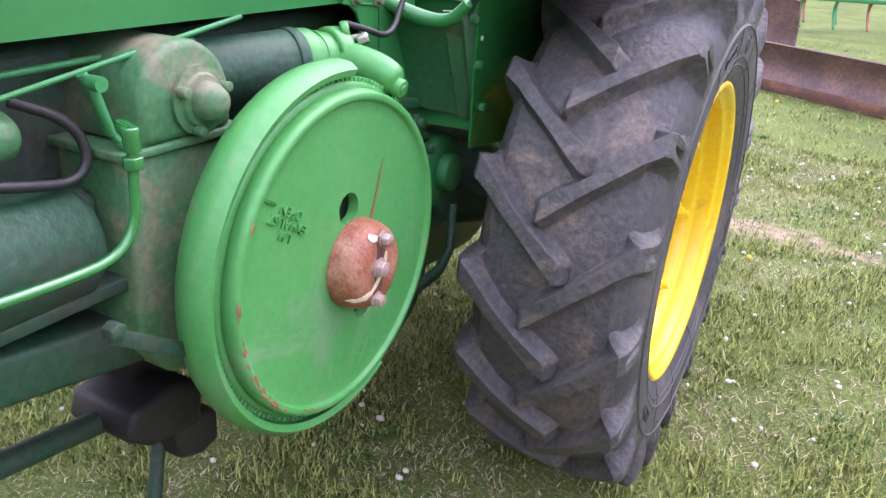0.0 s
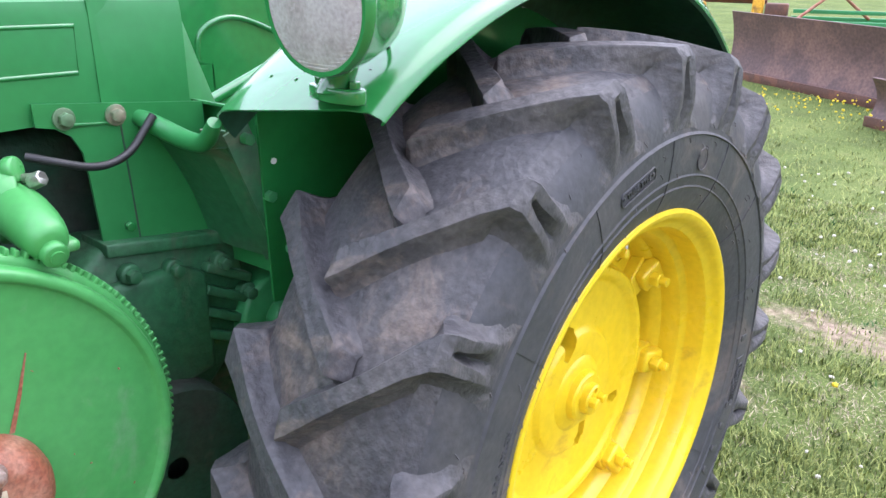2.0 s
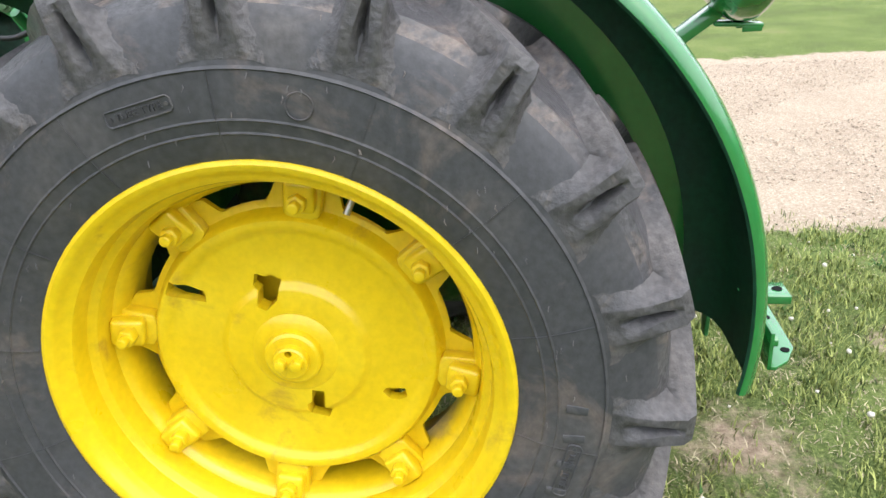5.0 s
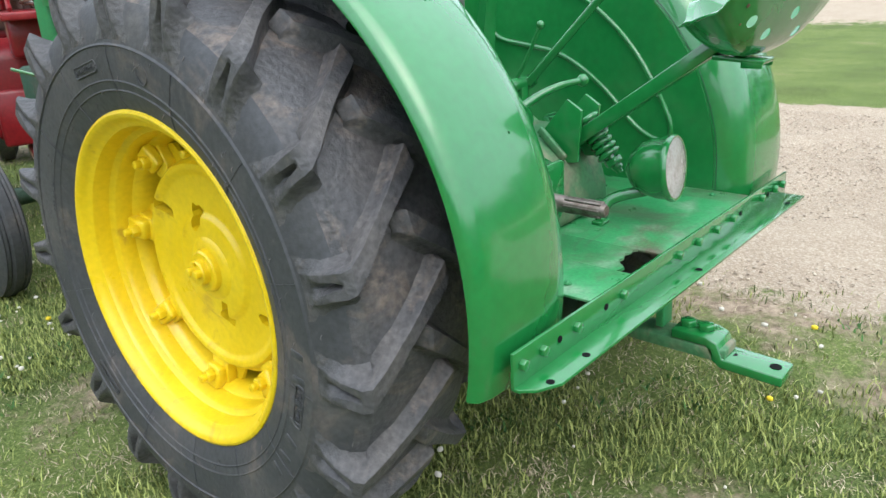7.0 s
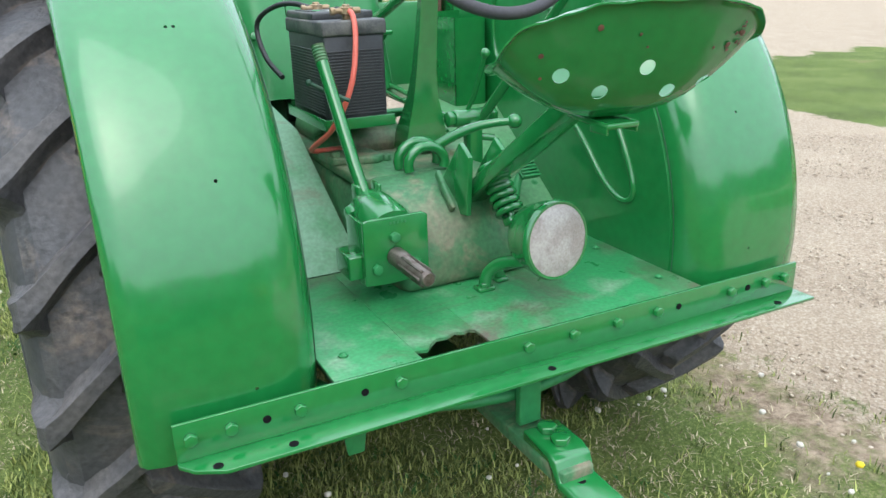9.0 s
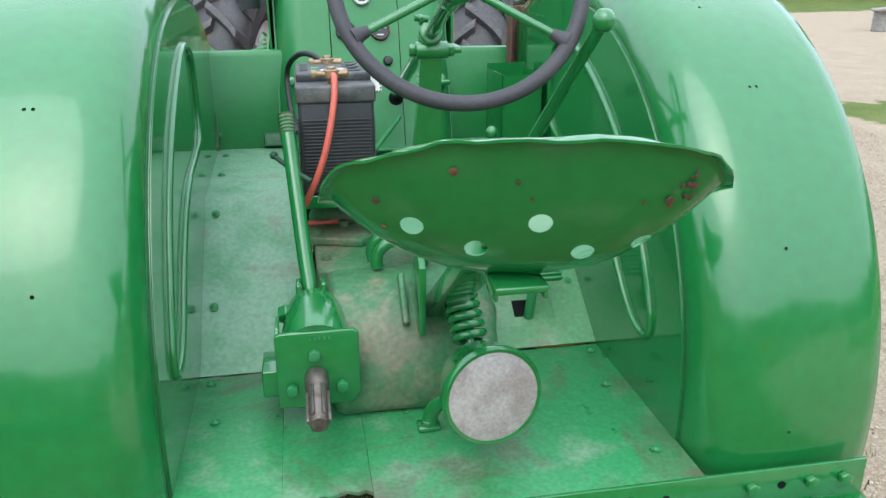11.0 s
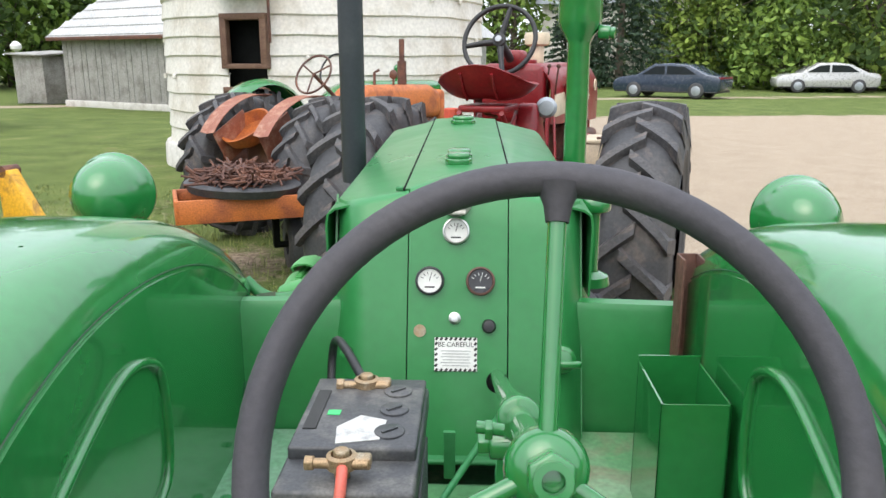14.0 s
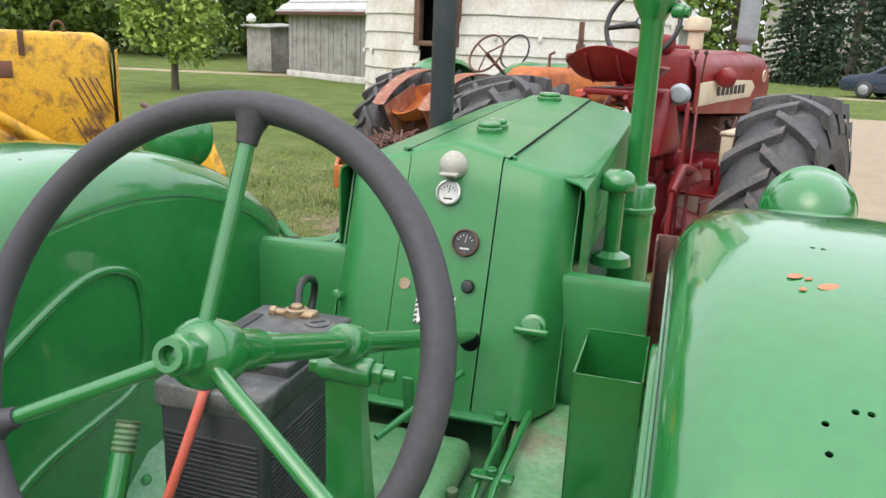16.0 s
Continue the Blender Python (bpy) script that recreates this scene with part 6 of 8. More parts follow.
part("bracket_foot", Shape().prism([(1.0, 0.37), (1.0, 0.44), (1.06, 0.47), (1.11, 0.45), (1.1, 0.38), (1.05, 0.36)], "x", -0.16, -0.04, 0.01), m_black, fb)
part("bracket_rod", Shape().cyl((-0.08, 1.18, 0.5), (-0.1, 2.0, 0.64), 0.022), m_green_grimy, fb)
part("bracket_post", Shape().box((-0.05, 1.1, 0.62), (0.1, 0.09, 0.2), None, 0.01), m_black, fb)
part("drag_link", Shape().tube([(-0.1, 1.1, 0.4), (-0.16, 1.2, 0.22), (-0.2, 1.28, 0.03)], 0.014, 8), m_green_grimy, tractor)

# -- front wheels --
def front_wheel(x):
    w = part("front_wheel", Shape().lathe([(0.0, 0.04), (0.05, 0.04), (0.06, 0.02), (0.19, -0.01), (0.2, 0.06), (0.21, 0.06), (0.21, -0.06), (0.0, -0.06)], (0, 0, 0), (1 if x > 0 else -1, 0, 0), 40), m_yellow, tractor, "yellow front wheel disc")
    w.matrix_local = pose(x, 2.15, 0.34)
    prof = [(0.21, 0.06), (0.25, 0.078), (0.29, 0.075), (0.325, 0.06), (0.345, 0.05), (0.34, 0.042), (0.345, 0.034), (0.34, 0.026), (0.352, 0.016), (0.352, 0)]
    part("tyre", Shape().lathe(prof + [(r, -h) for r, h in prof[-2::-1]], (0, 0, 0), (1, 0, 0), 56), m_rubber, w, "ribbed black front tyre")


front_wheel(-0.52)
front_wheel(0.52)
part("front_axle", Shape().cyl((-0.5, 2.15, 0.4), (0.5, 2.15, 0.4), 0.04).box((0, 2.1, 0.7), (0.4, 0.25, 0.5), None, 0.02), m_green_grimy, tractor)

# ---- battery ----
m_paper = shader("scuffed_paper", (0.5, 0.5, 0.48), 0.6, spots=(0.3, 0.3, 0.3), scale=40, amount=0.4, grain=0.15)
batt = thing("battery", "black truck battery with dusty lid and red cable, on the bracket", "battery", (-0.112, -0.075, 0.962))
B = Shape().box((0, 0, 0.105), (0.148, 0.268, 0.2), None, 0.008)
body = part("case", B, m_battery, batt, "black ribbed plastic case")
rib = to_mesh(Shape().box((0, 0, 0), (0.0045, 0.235, 0.0032), None, 0.0008), m_battery, "case_rib")
rib2 = to_mesh(Shape().box((0, 0, 0), (0.132, 0.0045, 0.0032), None, 0.0008), m_battery, "case_rib")
for k in range(22):
    z = 0.025 + k * 0.0068
    for me, x, y in ((rib, -0.075, 0), (rib, 0.075, 0), (rib2, 0, -0.135), (rib2, 0, 0.135)):
        part("case_rib", me, None, body).matrix_local = pose(x, y, z)
lid = part("lid", Shape().box((0, 0, 0.218), (0.156, 0.278, 0.034), None, 0.005).box((0, 0.03, 0.242), (0.15, 0.2, 0.018), None, 0.004), m_battery_top, batt, "dusty grey-black battery lid")
for y in (0.085, 0.03, -0.03):
    part("vent_cap", Shape().cyl((0.04, y, 0.25), (0.04, y, 0.2535), 0.0185, n=24, bevel=0.001).box((0.04, y, 0.254), (0.022, 0.004, 0.003), Euler((0, 0, 0.7)).to_matrix(), 0), m_battery_top, lid)
part("paper_label", Shape().prism([(-0.02, -0.062), (0.03, -0.05), (0.034, 0.0), (0.0, 0.012), (-0.025, -0.02)], "z", 0.2512, 0.2522), m_paper, lid, "torn white paper label")
part("green_spot", Shape().box((-0.035, 0.02, 0.2515), (0.016, 0.013, 0.001), None, 0), shader("green_sticker", (0.05, 0.5, 0.15), 0.5), lid)
part("lid_grille", Shape().box((-0.058, 0.03, 0.2515), (0.016, 0.11, 0.002), None, 0), m_ink, lid)
for x, y, s in ((-0.005, 0.105, 1.0), (-0.005, -0.105, 0.9)):
    t = part("terminal", Shape().cyl((x, y, 0.232), (x, y, 0.268), 0.009, bevel=0.002).lathe([(0.012, 0), (0.017, 0.002), (0.017, 0.016), (0.012, 0.018)], (x, y, 0.245), (0, 0, 1), 18, closed=True)
             .box((x + 0.022, y, 0.254), (0.022, 0.018, 0.014)).cyl((x - 0.03, y - 0.006, 0.254), (x + 0.03, y - 0.006, 0.254), 0.006, n=8).nut((x - 0.03, y - 0.006, 0.254), (x - 0.04, y - 0.006, 0.254), 0.009), m_brass, batt, "corroded brass cable clamp")
part("red_cable", Shape().tube([(-0.005, -0.105, 0.255), (0.0, -0.135, 0.25), (-0.005, -0.16, 0.2), (-0.03, -0.19, 0.1), (-0.075, -0.17, 0.0), (-0.1, -0.06, -0.06), (-0.09, -0.04, -0.072), (-0.05, -0.03, -0.074), (-0.004, -0.025, -0.076)], 0.0064, 10, soft=2), m_red_hose, batt, "red battery cable")
part("ground_cable", Shape().tube([(-0.005, 0.105, 0.25), (-0.05, 0.2, 0.27), (-0.085, 0.32, 0.24), (-0.1, 0.36, 0.2), (-0.095, 0.3, 0.12), (-0.08, 0.2, 0.08)], 0.007, 8, soft=2), m_black, batt, "black cable")
part("battery_tray", Shape().box((-0.112, -0.075, 0.957), (0.168, 0.29, 0.006), None, 0.001).box((-0.112, -0.2215, 0.968), (0.17, 0.004, 0.026), None, 0.001).box((-0.197, -0.075, 0.968), (0.004, 0.29, 0.026), None, 0.001), m_green, tractor, "green angle battery tray")

# ---- farm yard round about ----
rng = np.random.default_rng(7)


def leaf_material(name, dark, light, rough=0.6):
    m = bpy.data.materials.new(name)
    m.use_nodes = True
    n, l = m.node_tree.nodes, m.node_tree.links
    b = n["Principled BSDF"]
    g = n.new("ShaderNodeNewGeometry")
    r = n.new("ShaderNodeValToRGB")
    r.color_ramp.elements[0].color, r.color_ramp.elements[1].color = (*dark, 1), (*light, 1)
    l.new(g.outputs["Random Per Island"], r.inputs[0])
    l.new(r.outputs[0], b.inputs["Base Color"])
    b.inputs["Roughness"].default_value = rough
    b.inputs["Specular IOR Level"].default_value = 0.25
    return m


m_leaf = leaf_material("tree_leaf", (0.06, 0.12, 0.022), (0.25, 0.36, 0.07))
m_leaf_dark = leaf_material("dark_tree_leaf", (0.03, 0.06, 0.016), (0.1, 0.16, 0.04))
m_leaf_light = leaf_material("light_tree_leaf", (0.12, 0.2, 0.035), (0.36, 0.47, 0.1))
m_needle = leaf_material("spruce_needle", (0.012, 0.03, 0.018), (0.05, 0.085, 0.045))
m_weed = leaf_material("broad_weed_leaf", (0.03, 0.09, 0.02), (0.07, 0.16, 0.035), 0.6)
m_blade = leaf_material("grass_blade", (0.025, 0.055, 0.01), (0.42, 0.46, 0.14), 0.6)
m_straw = leaf_material("dry_grass_blade", (0.08, 0.062, 0.035), (0.62, 0.54, 0.36), 0.8)
m_bark = shader("tree_bark", (0.09, 0.07, 0.05), 0.9, spots=(0.14, 0.12, 0.1), scale=6, bump=0.5, bump_scale=20)
m_red = shader("red_tractor_paint", (0.2, 0.008, 0.012), 0.36, spots=(0.25, 0.02, 0.02), scale=5, amount=0.4, grain=0.15, bump=0.1)
m_orange = shader("faded_orange_paint", (0.52, 0.15, 0.035), 0.55, spots=(0.3, 0.085, 0.035), scale=6, amount=0.6, grain=0.25, bump=0.2)
m_old_yellow = shader("chipped_yellow_paint", (0.68, 0.36, 0.02), 0.5, spots=(0.12, 0.05, 0.025), scale=3.2, amount=0.28, grain=0.15, bump=0.2, dust=((0.11, 0.045, 0.03), 5.5, 0.42))
m_white_board = shader("white_painted_boards", (0.7, 0.67, 0.62), 0.7, spots=(0.55, 0.5, 0.43), scale=1.6, amount=0.5, grain=0.12, bump=0.3, bump_scale=12)
m_grey_wood = shader("weathered_grey_boards", (0.34, 0.33, 0.31), 0.85, spots=(0.22, 0.21, 0.19), scale=2, amount=0.5, grain=0.25, bump=0.4, bump_scale=15)
m_shingle = shader("grey_shingles", (0.45, 0.45, 0.45), 0.85, spots=(0.6, 0.6, 0.6), scale=1.2, amount=0.5, grain=0.25, bump=0.4, bump_scale=10)
m_wood_brown = shader("brown_timber", (0.14, 0.075, 0.05), 0.75, spots=(0.2, 0.12, 0.08), scale=4, grain=0.25, bump=0.3)
m_glass = shader("car_glass", (0.02, 0.025, 0.03), 0.08, grain=0.02)
m_tin = shader("galvanised_tin", (0.36, 0.39, 0.42), 0.5, metal=0.3, grain=0.08, scale=4)
m_concrete = shader("whitewashed_concrete", (0.62, 0.6, 0.56), 0.85, spots=(0.45, 0.42, 0.38), scale=3, grain=0.15, bump=0.3)

# -- silo of lapped white boards --
SX, SY, SR = -2.44, 12.52, 2.62
silo = thing("silo", "round white-painted silo of lapped boards with dark openings", "silo", (SX, SY, 0))
A_WIN = math.atan2(-1.0, -0.3) + 0.03


def arc_board(z0, z1, a0, a1, r0=SR, r1=SR - 0.03):
    s = Shape()
    k = max(3, int(abs(a1 - a0) / 0.09))
    ph = z0 * 3.1
    rows = []
    for i in range(k + 1):
        a = a0 + (a1 - a0) * i / k
        w = 0.006 * math.sin(7 * a + ph) + 0.004 * math.sin(19 * a + 2 * ph)
        rows.append([((r0 - 0.02) * math.cos(a), (r0 - 0.02) * math.sin(a), z0 + w - 0.02), (r0 * math.cos(a), r0 * math.sin(a), z0 + w), (r1 * math.cos(a), r1 * math.sin(a), z1 + w), ((r1 - 0.03) * math.cos(a), (r1 - 0.03) * math.sin(a), z1 + w + 0.02)])
    s.sheet(rows, 0.012)
    return s


half_w = 0.5 / SR * 0.62
courses = [(0.34 + 0.27 * k, 0.34 + 0.27 * (k + 1)) for k in range(21)]
for z0, z1 in courses:
    cut = (z1 > 1.55 and z0 < 2.2) or (z0 < 1.2)
    spans = [(A_WIN + half_w, A_WIN + 2 * math.pi - half_w)] if cut else [(0.0, 2 * math.pi)]
    for a0, a1 in spans:
        part("board", arc_board(z0, z1, a0, a1), m_white_board, silo)
part("plinth", Shape().lathe([(SR - 0.1, 0.36), (SR + 0.06, 0.36), (SR + 0.09, 0.3), (SR + 0.1, -0.05), (SR - 0.1, -0.05)], (0, 0, 0), (0, 0, 1), 72), m_concrete, silo, "whitewashed concrete base ring")
# Cylinder added behind the openings, its near-black colour standing for the unlit inside.
part("unlit_inside", Shape().lathe([(SR - 0.25, 6.0), (SR - 0.25, 0.0)], (0, 0, 0), (0, 0, 1), 48), m_dark, silo, "near-black cylinder for the unlit inside of the silo")
part("silo_roof", Shape().lathe([(0, 8.2), (SR + 0.2, 6.0), (SR + 0.15, 5.9)], (0, 0, 0), (0, 0, 1), 48), m_tin, silo)
ua = Vector((math.cos(A_WIN), math.sin(A_WIN), 0))
ta = Vector((-ua.y, ua.x, 0))
wt = Matrix((ta, ua, Vector((0, 0, 1)))).transposed()
for zc, h in ((1.87, 0.66), (0.78, 0.86)):
    w = part("opening_frame", Shape().box(ua * (SR + 0.0) + ta * 0.31 + Vector((0, 0, zc)), (0.1, 0.12, h), wt, 0.01).box(ua * SR - ta * 0.31 + Vector((0, 0, zc)), (0.1, 0.12, h), wt, 0.01)
             .box(ua * SR + Vector((0, 0, zc + h / 2)), (0.72, 0.12, 0.09), wt, 0.01).box(ua * SR + Vector((0, 0, zc - h / 2)), (0.72, 0.12, 0.07), wt, 0.01), m_wood_brown, silo, "dark brown timber frame")
part("lower_door", Shape().box(ua * (SR - 0.06) + Vector((0, 0, 0.78)), (0.55, 0.03, 0.8), wt, 0.005), m_grey_wood, silo, "grey boarded lower door")
part("chute", Shape().box(ua * (SR + 0.2) + Vector((0.0, 0, 2.85)), (0.8, 0.4, 0.62), wt, 0.02), m_tin, silo, "blue-grey tin chute")
part("chute_bracket", Shape().box(ua * (SR + 0.06) + ta * 0.42 + Vector((0, 0, 2.2)), (0.03, 0.03, 0.7), wt, 0.002), m_rust_dark, silo)
for k in range(26):
    a = A_WIN + (k % 13 - 6) * 0.24 + 0.1
    z = 0.55 + 0.27 * ((k * 5) % 12) + 0.02
    part("hoop_lug", Shape().box((math.cos(a) * (SR + 0.01), math.sin(a) * (SR + 0.01), z), (0.05, 0.05, 0.07), None, 0.01), m_white_board, silo)

# -- barn and shed --
BA = Vector((-14.4, 26.6, 0))
barn = thing("barn", "old grey board barn with a steep shingled roof", "barn", BA, math.degrees(math.atan2(-4.2, 7.0)))
WL, WD, WH = 12.0, 9.0, 2.35
part("wall", Shape().box((WL / 2, WD / 2 + 0.06, WH / 2), (WL - 0.1, WD, WH), None, 0.01), m_grey_wood, barn)
for k in range(44):
    x = 0.02 + k * WL / 44
    part("plank", Shape().box((x + 0.13, 0.03 + 0.01 * (k % 3), WH / 2 + 0.06 - 0.03 * ((k * 7) % 4)), (0.255, 0.03, WH + 0.02), None, 0.004), m_grey_wood, barn)
roof = Shape()
rv = [(-0.35, -0.35, WH), (WL + 0.3, -0.35, WH), (WL + 0.3, WD + 0.3, WH), (-0.35, WD + 0.3, WH), (4.2, WD / 2, WH + 4.6), (WL - 3.5, WD / 2, WH + 4.6)]
vs = [roof.bm.verts.new(p) for p in rv]
for f in ((0, 1, 5, 4), (1, 2, 5), (2, 3, 4, 5), (3, 0, 4), (0, 3, 2, 1)):
    roof.bm.faces.new([vs[i] for i in f])
part("roof", roof, m_shingle, barn, "weathered grey shingle roof")
for k in range(16):
    u = (k + 0.5) / 16
    z = WH + 4.6 * u
    x0, x1 = -0.35 + 4.55 * u, WL + 0.3 - 3.8 * u
    y = -0.35 + (WD / 2 + 0.35) * u
    part("shingle_course", Shape().box(((x0 + x1) / 2, y, z + 0.01), (x1 - x0, 0.33, 0.03), Euler((math.atan2(4.6, WD / 2 + 0.35) - 0.06, 0, 0)).to_matrix(), 0.004), m_shingle, barn)
part("eave_board", Shape().box((WL / 2, -0.36, WH - 0.06), (WL + 0.6, 0.03, 0.12), None, 0.003), m_rust_dark, barn, "dark weathered eave board")
part("footing", Shape().box((WL / 2, -0.02, 0.06), (WL, 0.14, 0.3), None, 0.02), m_concrete, barn)
shed = thing("shed", "small grey board shed beside the barn", "shed", (-16.9, 27.9, 0), -30)
for k in range(9):
    part("plank", Shape().box((k * 0.21, 0, 0.9), (0.2, 0.03, 1.8 - 0.02 * k), None, 0.004), m_grey_wood, shed)
part("side_wall", Shape().box((0.84, 0.75, 0.88), (1.7, 1.4, 1.72), None, 0.01), m_grey_wood, shed)
part("roof", Shape().box((0.84, 0.7, 1.83), (2.1, 1.9, 0.05), Euler((0.06, 0.03, 0)).to_matrix(), 0.004), m_grey_wood, shed)
fence = thing("board_screen", "leaning grey weathered board screen on grass", "fence", (-5.75, 14.9, 0), 15)
for k in range(6):
    part("plank", Shape().box((k * 0.17, 0, 0.62 - 0.05 * (k % 3)), (0.15, 0.03, 1.25 - 0.1 * (k % 3)), Euler((0, 0.02 * (k - 3), 0)).to_matrix(), 0.004), m_grey_wood, fence)
lamp_post = thing("lamp_post", "slim grey yard lamp post with white head", "lamp", (-18.3, 30.5, 0))
part("pole", Shape().cyl((0, 0, 0), (0, 0, 1.9), 0.05, 0.04), m_grey_wood, lamp_post)
part("lamp_head", Shape().lathe([(0.05, 1.9), (0.2, 2.0), (0.22, 2.15), (0.08, 2.3), (0, 2.32)], n=16), m_white, lamp_post)

# -- house behind the spruce --
house = thing("house", "white clapboard farmhouse with pale roof", "house", (9.0, 52.0, 0), -12)
part("wall", Shape().box((0, 3, 2.6), (9, 6, 5.2), None, 0.02), m_white_board, house)
part("wall", Shape().box((5.6, 2, 3.4), (3, 5, 6.8), None, 0.02), m_white_board, house)
part("roof", Shape().prism([(-0.5, 5.1), (3, 8.2), (6.5, 5.1)], "x", -4.9, 4.6, 0.0), m_tin, house, "pale metal roof")
part("roof", Shape().prism([(-0.8, 6.7), (2, 9.5), (4.9, 6.7)], "x", 3.9, 7.3, 0.0), m_tin, house)
for x in (-3.4, -2.2, -0.4, 1.6, 3.0):
    w = part("window", Shape().box((x, -0.03, 3.3), (0.75, 0.1, 1.3), None, 0.02), m_white, house)
    part("pane", Shape().box((x, -0.09, 3.3), (0.55, 0.04, 1.1), None, 0.0), m_glass, w)
part("porch", Shape().box((-2.4, -1.2, 1.2), (3.6, 2.2, 2.3), None, 0.05), m_white_board, house)

# -- parked cars --
def car(label, paint, at, turn):
    c = thing("car", label, "car", at, turn, group="parked cars")
    s = Shape()
    prof = [(-2.35, 0.62), (-2.38, 0.8), (-2.2, 0.93), (-1.75, 0.98), (-1.0, 1.36), (-0.3, 1.45), (0.5, 1.42), (1.25, 0.98), (2.05, 0.86), (2.35, 0.7), (2.38, 0.45), (2.3, 0.25), (-2.2, 0.25), (-2.36, 0.4)]
    s.prism([(x, z) for x, z in prof], "y", -0.86, 0.86, 0.1)
    part("body", s, paint, c, "", 40)
    for y in (-0.865, 0.865):
        part("side_window", Shape().prism([(-1.35, 0.99), (-0.85, 1.3), (-0.1, 1.33), (-0.1, 0.98)], "y", y - 0.01, y + 0.01), m_glass, c)
        part("side_window", Shape().prism([(0.0, 0.98), (0.0, 1.33), (0.45, 1.3), (1.0, 0.98)], "y", y - 0.01, y + 0.01), m_glass, c)
        for x in (-1.38, 1.36):
            w = part("wheel", Shape().lathe([(0.2, 0.03), (0.3, 0.03), (0.33, 0.0), (0.33, -0.18), (0.0, -0.18)], (x, y * 1.0, 0.33), (0, 1 if y > 0 else -1, 0), 24), m_rubber, c)
            part("hubcap", Shape().lathe([(0, 0.035), (0.2, 0.03), (0.22, 0.01)], (x, y, 0.33), (0, 1 if y > 0 else -1, 0), 16), m_tin, w)
    part("tail_light", Shape().box((-2.3, 0, 0.82), (0.08, 1.6, 0.12), None, 0.02), m_red, c)
    part("headlight", Shape().box((2.28, 0, 0.66), (0.1, 1.5, 0.12), None, 0.03), m_white, c)
    part("bumper_trim", Shape().box((0, 0, 0.27), (4.5, 1.74, 0.06), None, 0.02), m_black, c)


car("dark blue-grey sedan parked on the lane", shader("dark_blue_car_paint", (0.03, 0.045, 0.075), 0.25, coat=0.5, grain=0.03), (8.6, 33.6, 0), 145)
car("silver sedan parked on the lane", shader("silver_car_paint", (0.55, 0.55, 0.55), 0.3, metal=0.3, coat=0.5, grain=0.03), (17.4, 39.0, 0), 170)
poles = thing("pole_tripod", "leaning grey poles tied into a tent frame", "poles", (16.6, 44.5, 0))
for k in range(9):
    a = 2 * math.pi * k / 9
    part("pole", Shape().cyl((1.2 * math.cos(a), 1.2 * math.sin(a), 0), (-0.15 * math.cos(a), -0.15 * math.sin(a), 2.3), 0.045, n=8), m_grey_wood, poles)


# -- other tractors --
def plain_wheel(parent, x, y, r, width, disc_mat, turn=0, lugs=19):
    """A ribbed drive wheel for the neighbours, standing on the ground."""
    f = r / 0.667
    w = part("rear_wheel", Shape().lathe([(0.0, 0.02), (0.08, 0.02), (0.1, 0.0), (0.3, -0.03), (0.33, 0.1), (0.37, 0.12), (0.37, -0.12), (0.0, -0.12)], (0, 0, 0), (1 if x > 0 else -1, 0, 0), 40), disc_mat, parent)
    w.matrix_local = pose(x, y, r - 0.02, 0, 0, turn) @ Matrix.Diagonal((f, f, f, 1))
    part("tyre", tyre_shape(width / 2 / f), m_rubber, w, "black lugged tractor tyre")
    for k in range(lugs):
        for me, off in ((plain_out, 0.0), (plain_in, 180 / lugs)):
            part("lug", me, None, w).matrix_local = pose(0, 0, 0, off + 7 + k * 360 / lugs)
    return w


red = thing("red_tractor", "red row-crop tractor with bucket seat and black steering wheel", "tractor", (0.213, 3.27, 0), -18)
plain_wheel(red, 0.74, 0.0, 0.73, 0.38, m_white)
plain_wheel(red, -0.74, 0.0, 0.73, 0.38, m_white)
for side in (-1, 1):
    part("axle_arm", Shape().lathe([(0.16, 0.14), (0.12, 0.2), (0.085, 0.34), (0.08, 0.5), (0.1, 0.53), (0.1, 0.57), (0.05, 0.57), (0.05, 0.72)], (0, 0, 0.71), (side, 0, 0), 28), m_red, red, "dull red axle housing")
part("gear_case", Shape().prism([(-0.3, 0.5), (-0.32, 0.95), (-0.12, 1.02), (0.35, 1.0), (0.5, 0.95), (0.5, 0.52), (0.1, 0.45)], "x", -0.19, 0.19, 0.03), m_red, red, "dull red cast gear case")
part("clutch_housing", Shape().prism([(0.5, 0.56), (0.5, 1.0), (0.95, 1.02), (0.95, 0.58)], "x", -0.17, 0.17, 0.03), m_red, red)
hood_r = Shape()
rows = []
for y, k in ((0.08, 0.96), (0.1, 1.0), (0.5, 1.0), (1.0, 1.0), (1.35, 1.0), (1.52, 0.97), (1.64, 0.9), (1.71, 0.78), (1.74, 0.6)):
    half, top, low = 0.222 * (0.35 + 0.65 * k), 1.3 + 0.315 * k, 1.3 - 0.05 * (y - 0.1) + 0.05 * (1 - k)
    rows.append([(half, y, low), (half * 1.02, y, low + (top - low) * 0.45), (half * 0.97, y, low + (top - low) * 0.75), (half * 0.8, y, low + (top - low) * 0.93), (half * 0.45, y, top), (0, y, top + 0.006),
                 (-half * 0.45, y, top), (-half * 0.8, y, low + (top - low) * 0.93), (-half * 0.97, y, low + (top - low) * 0.75), (-half * 1.02, y, low + (top - low) * 0.45), (-half, y, low)])
hood_r.sheet(rows, 0.006)
hood_red = part("hood", hood_r, m_red, red, "rounded red hood", 50)
part("grille", Shape().box((0, 1.72, 1.15), (0.3, 0.05, 0.62), None, 0.03), m_red, red)
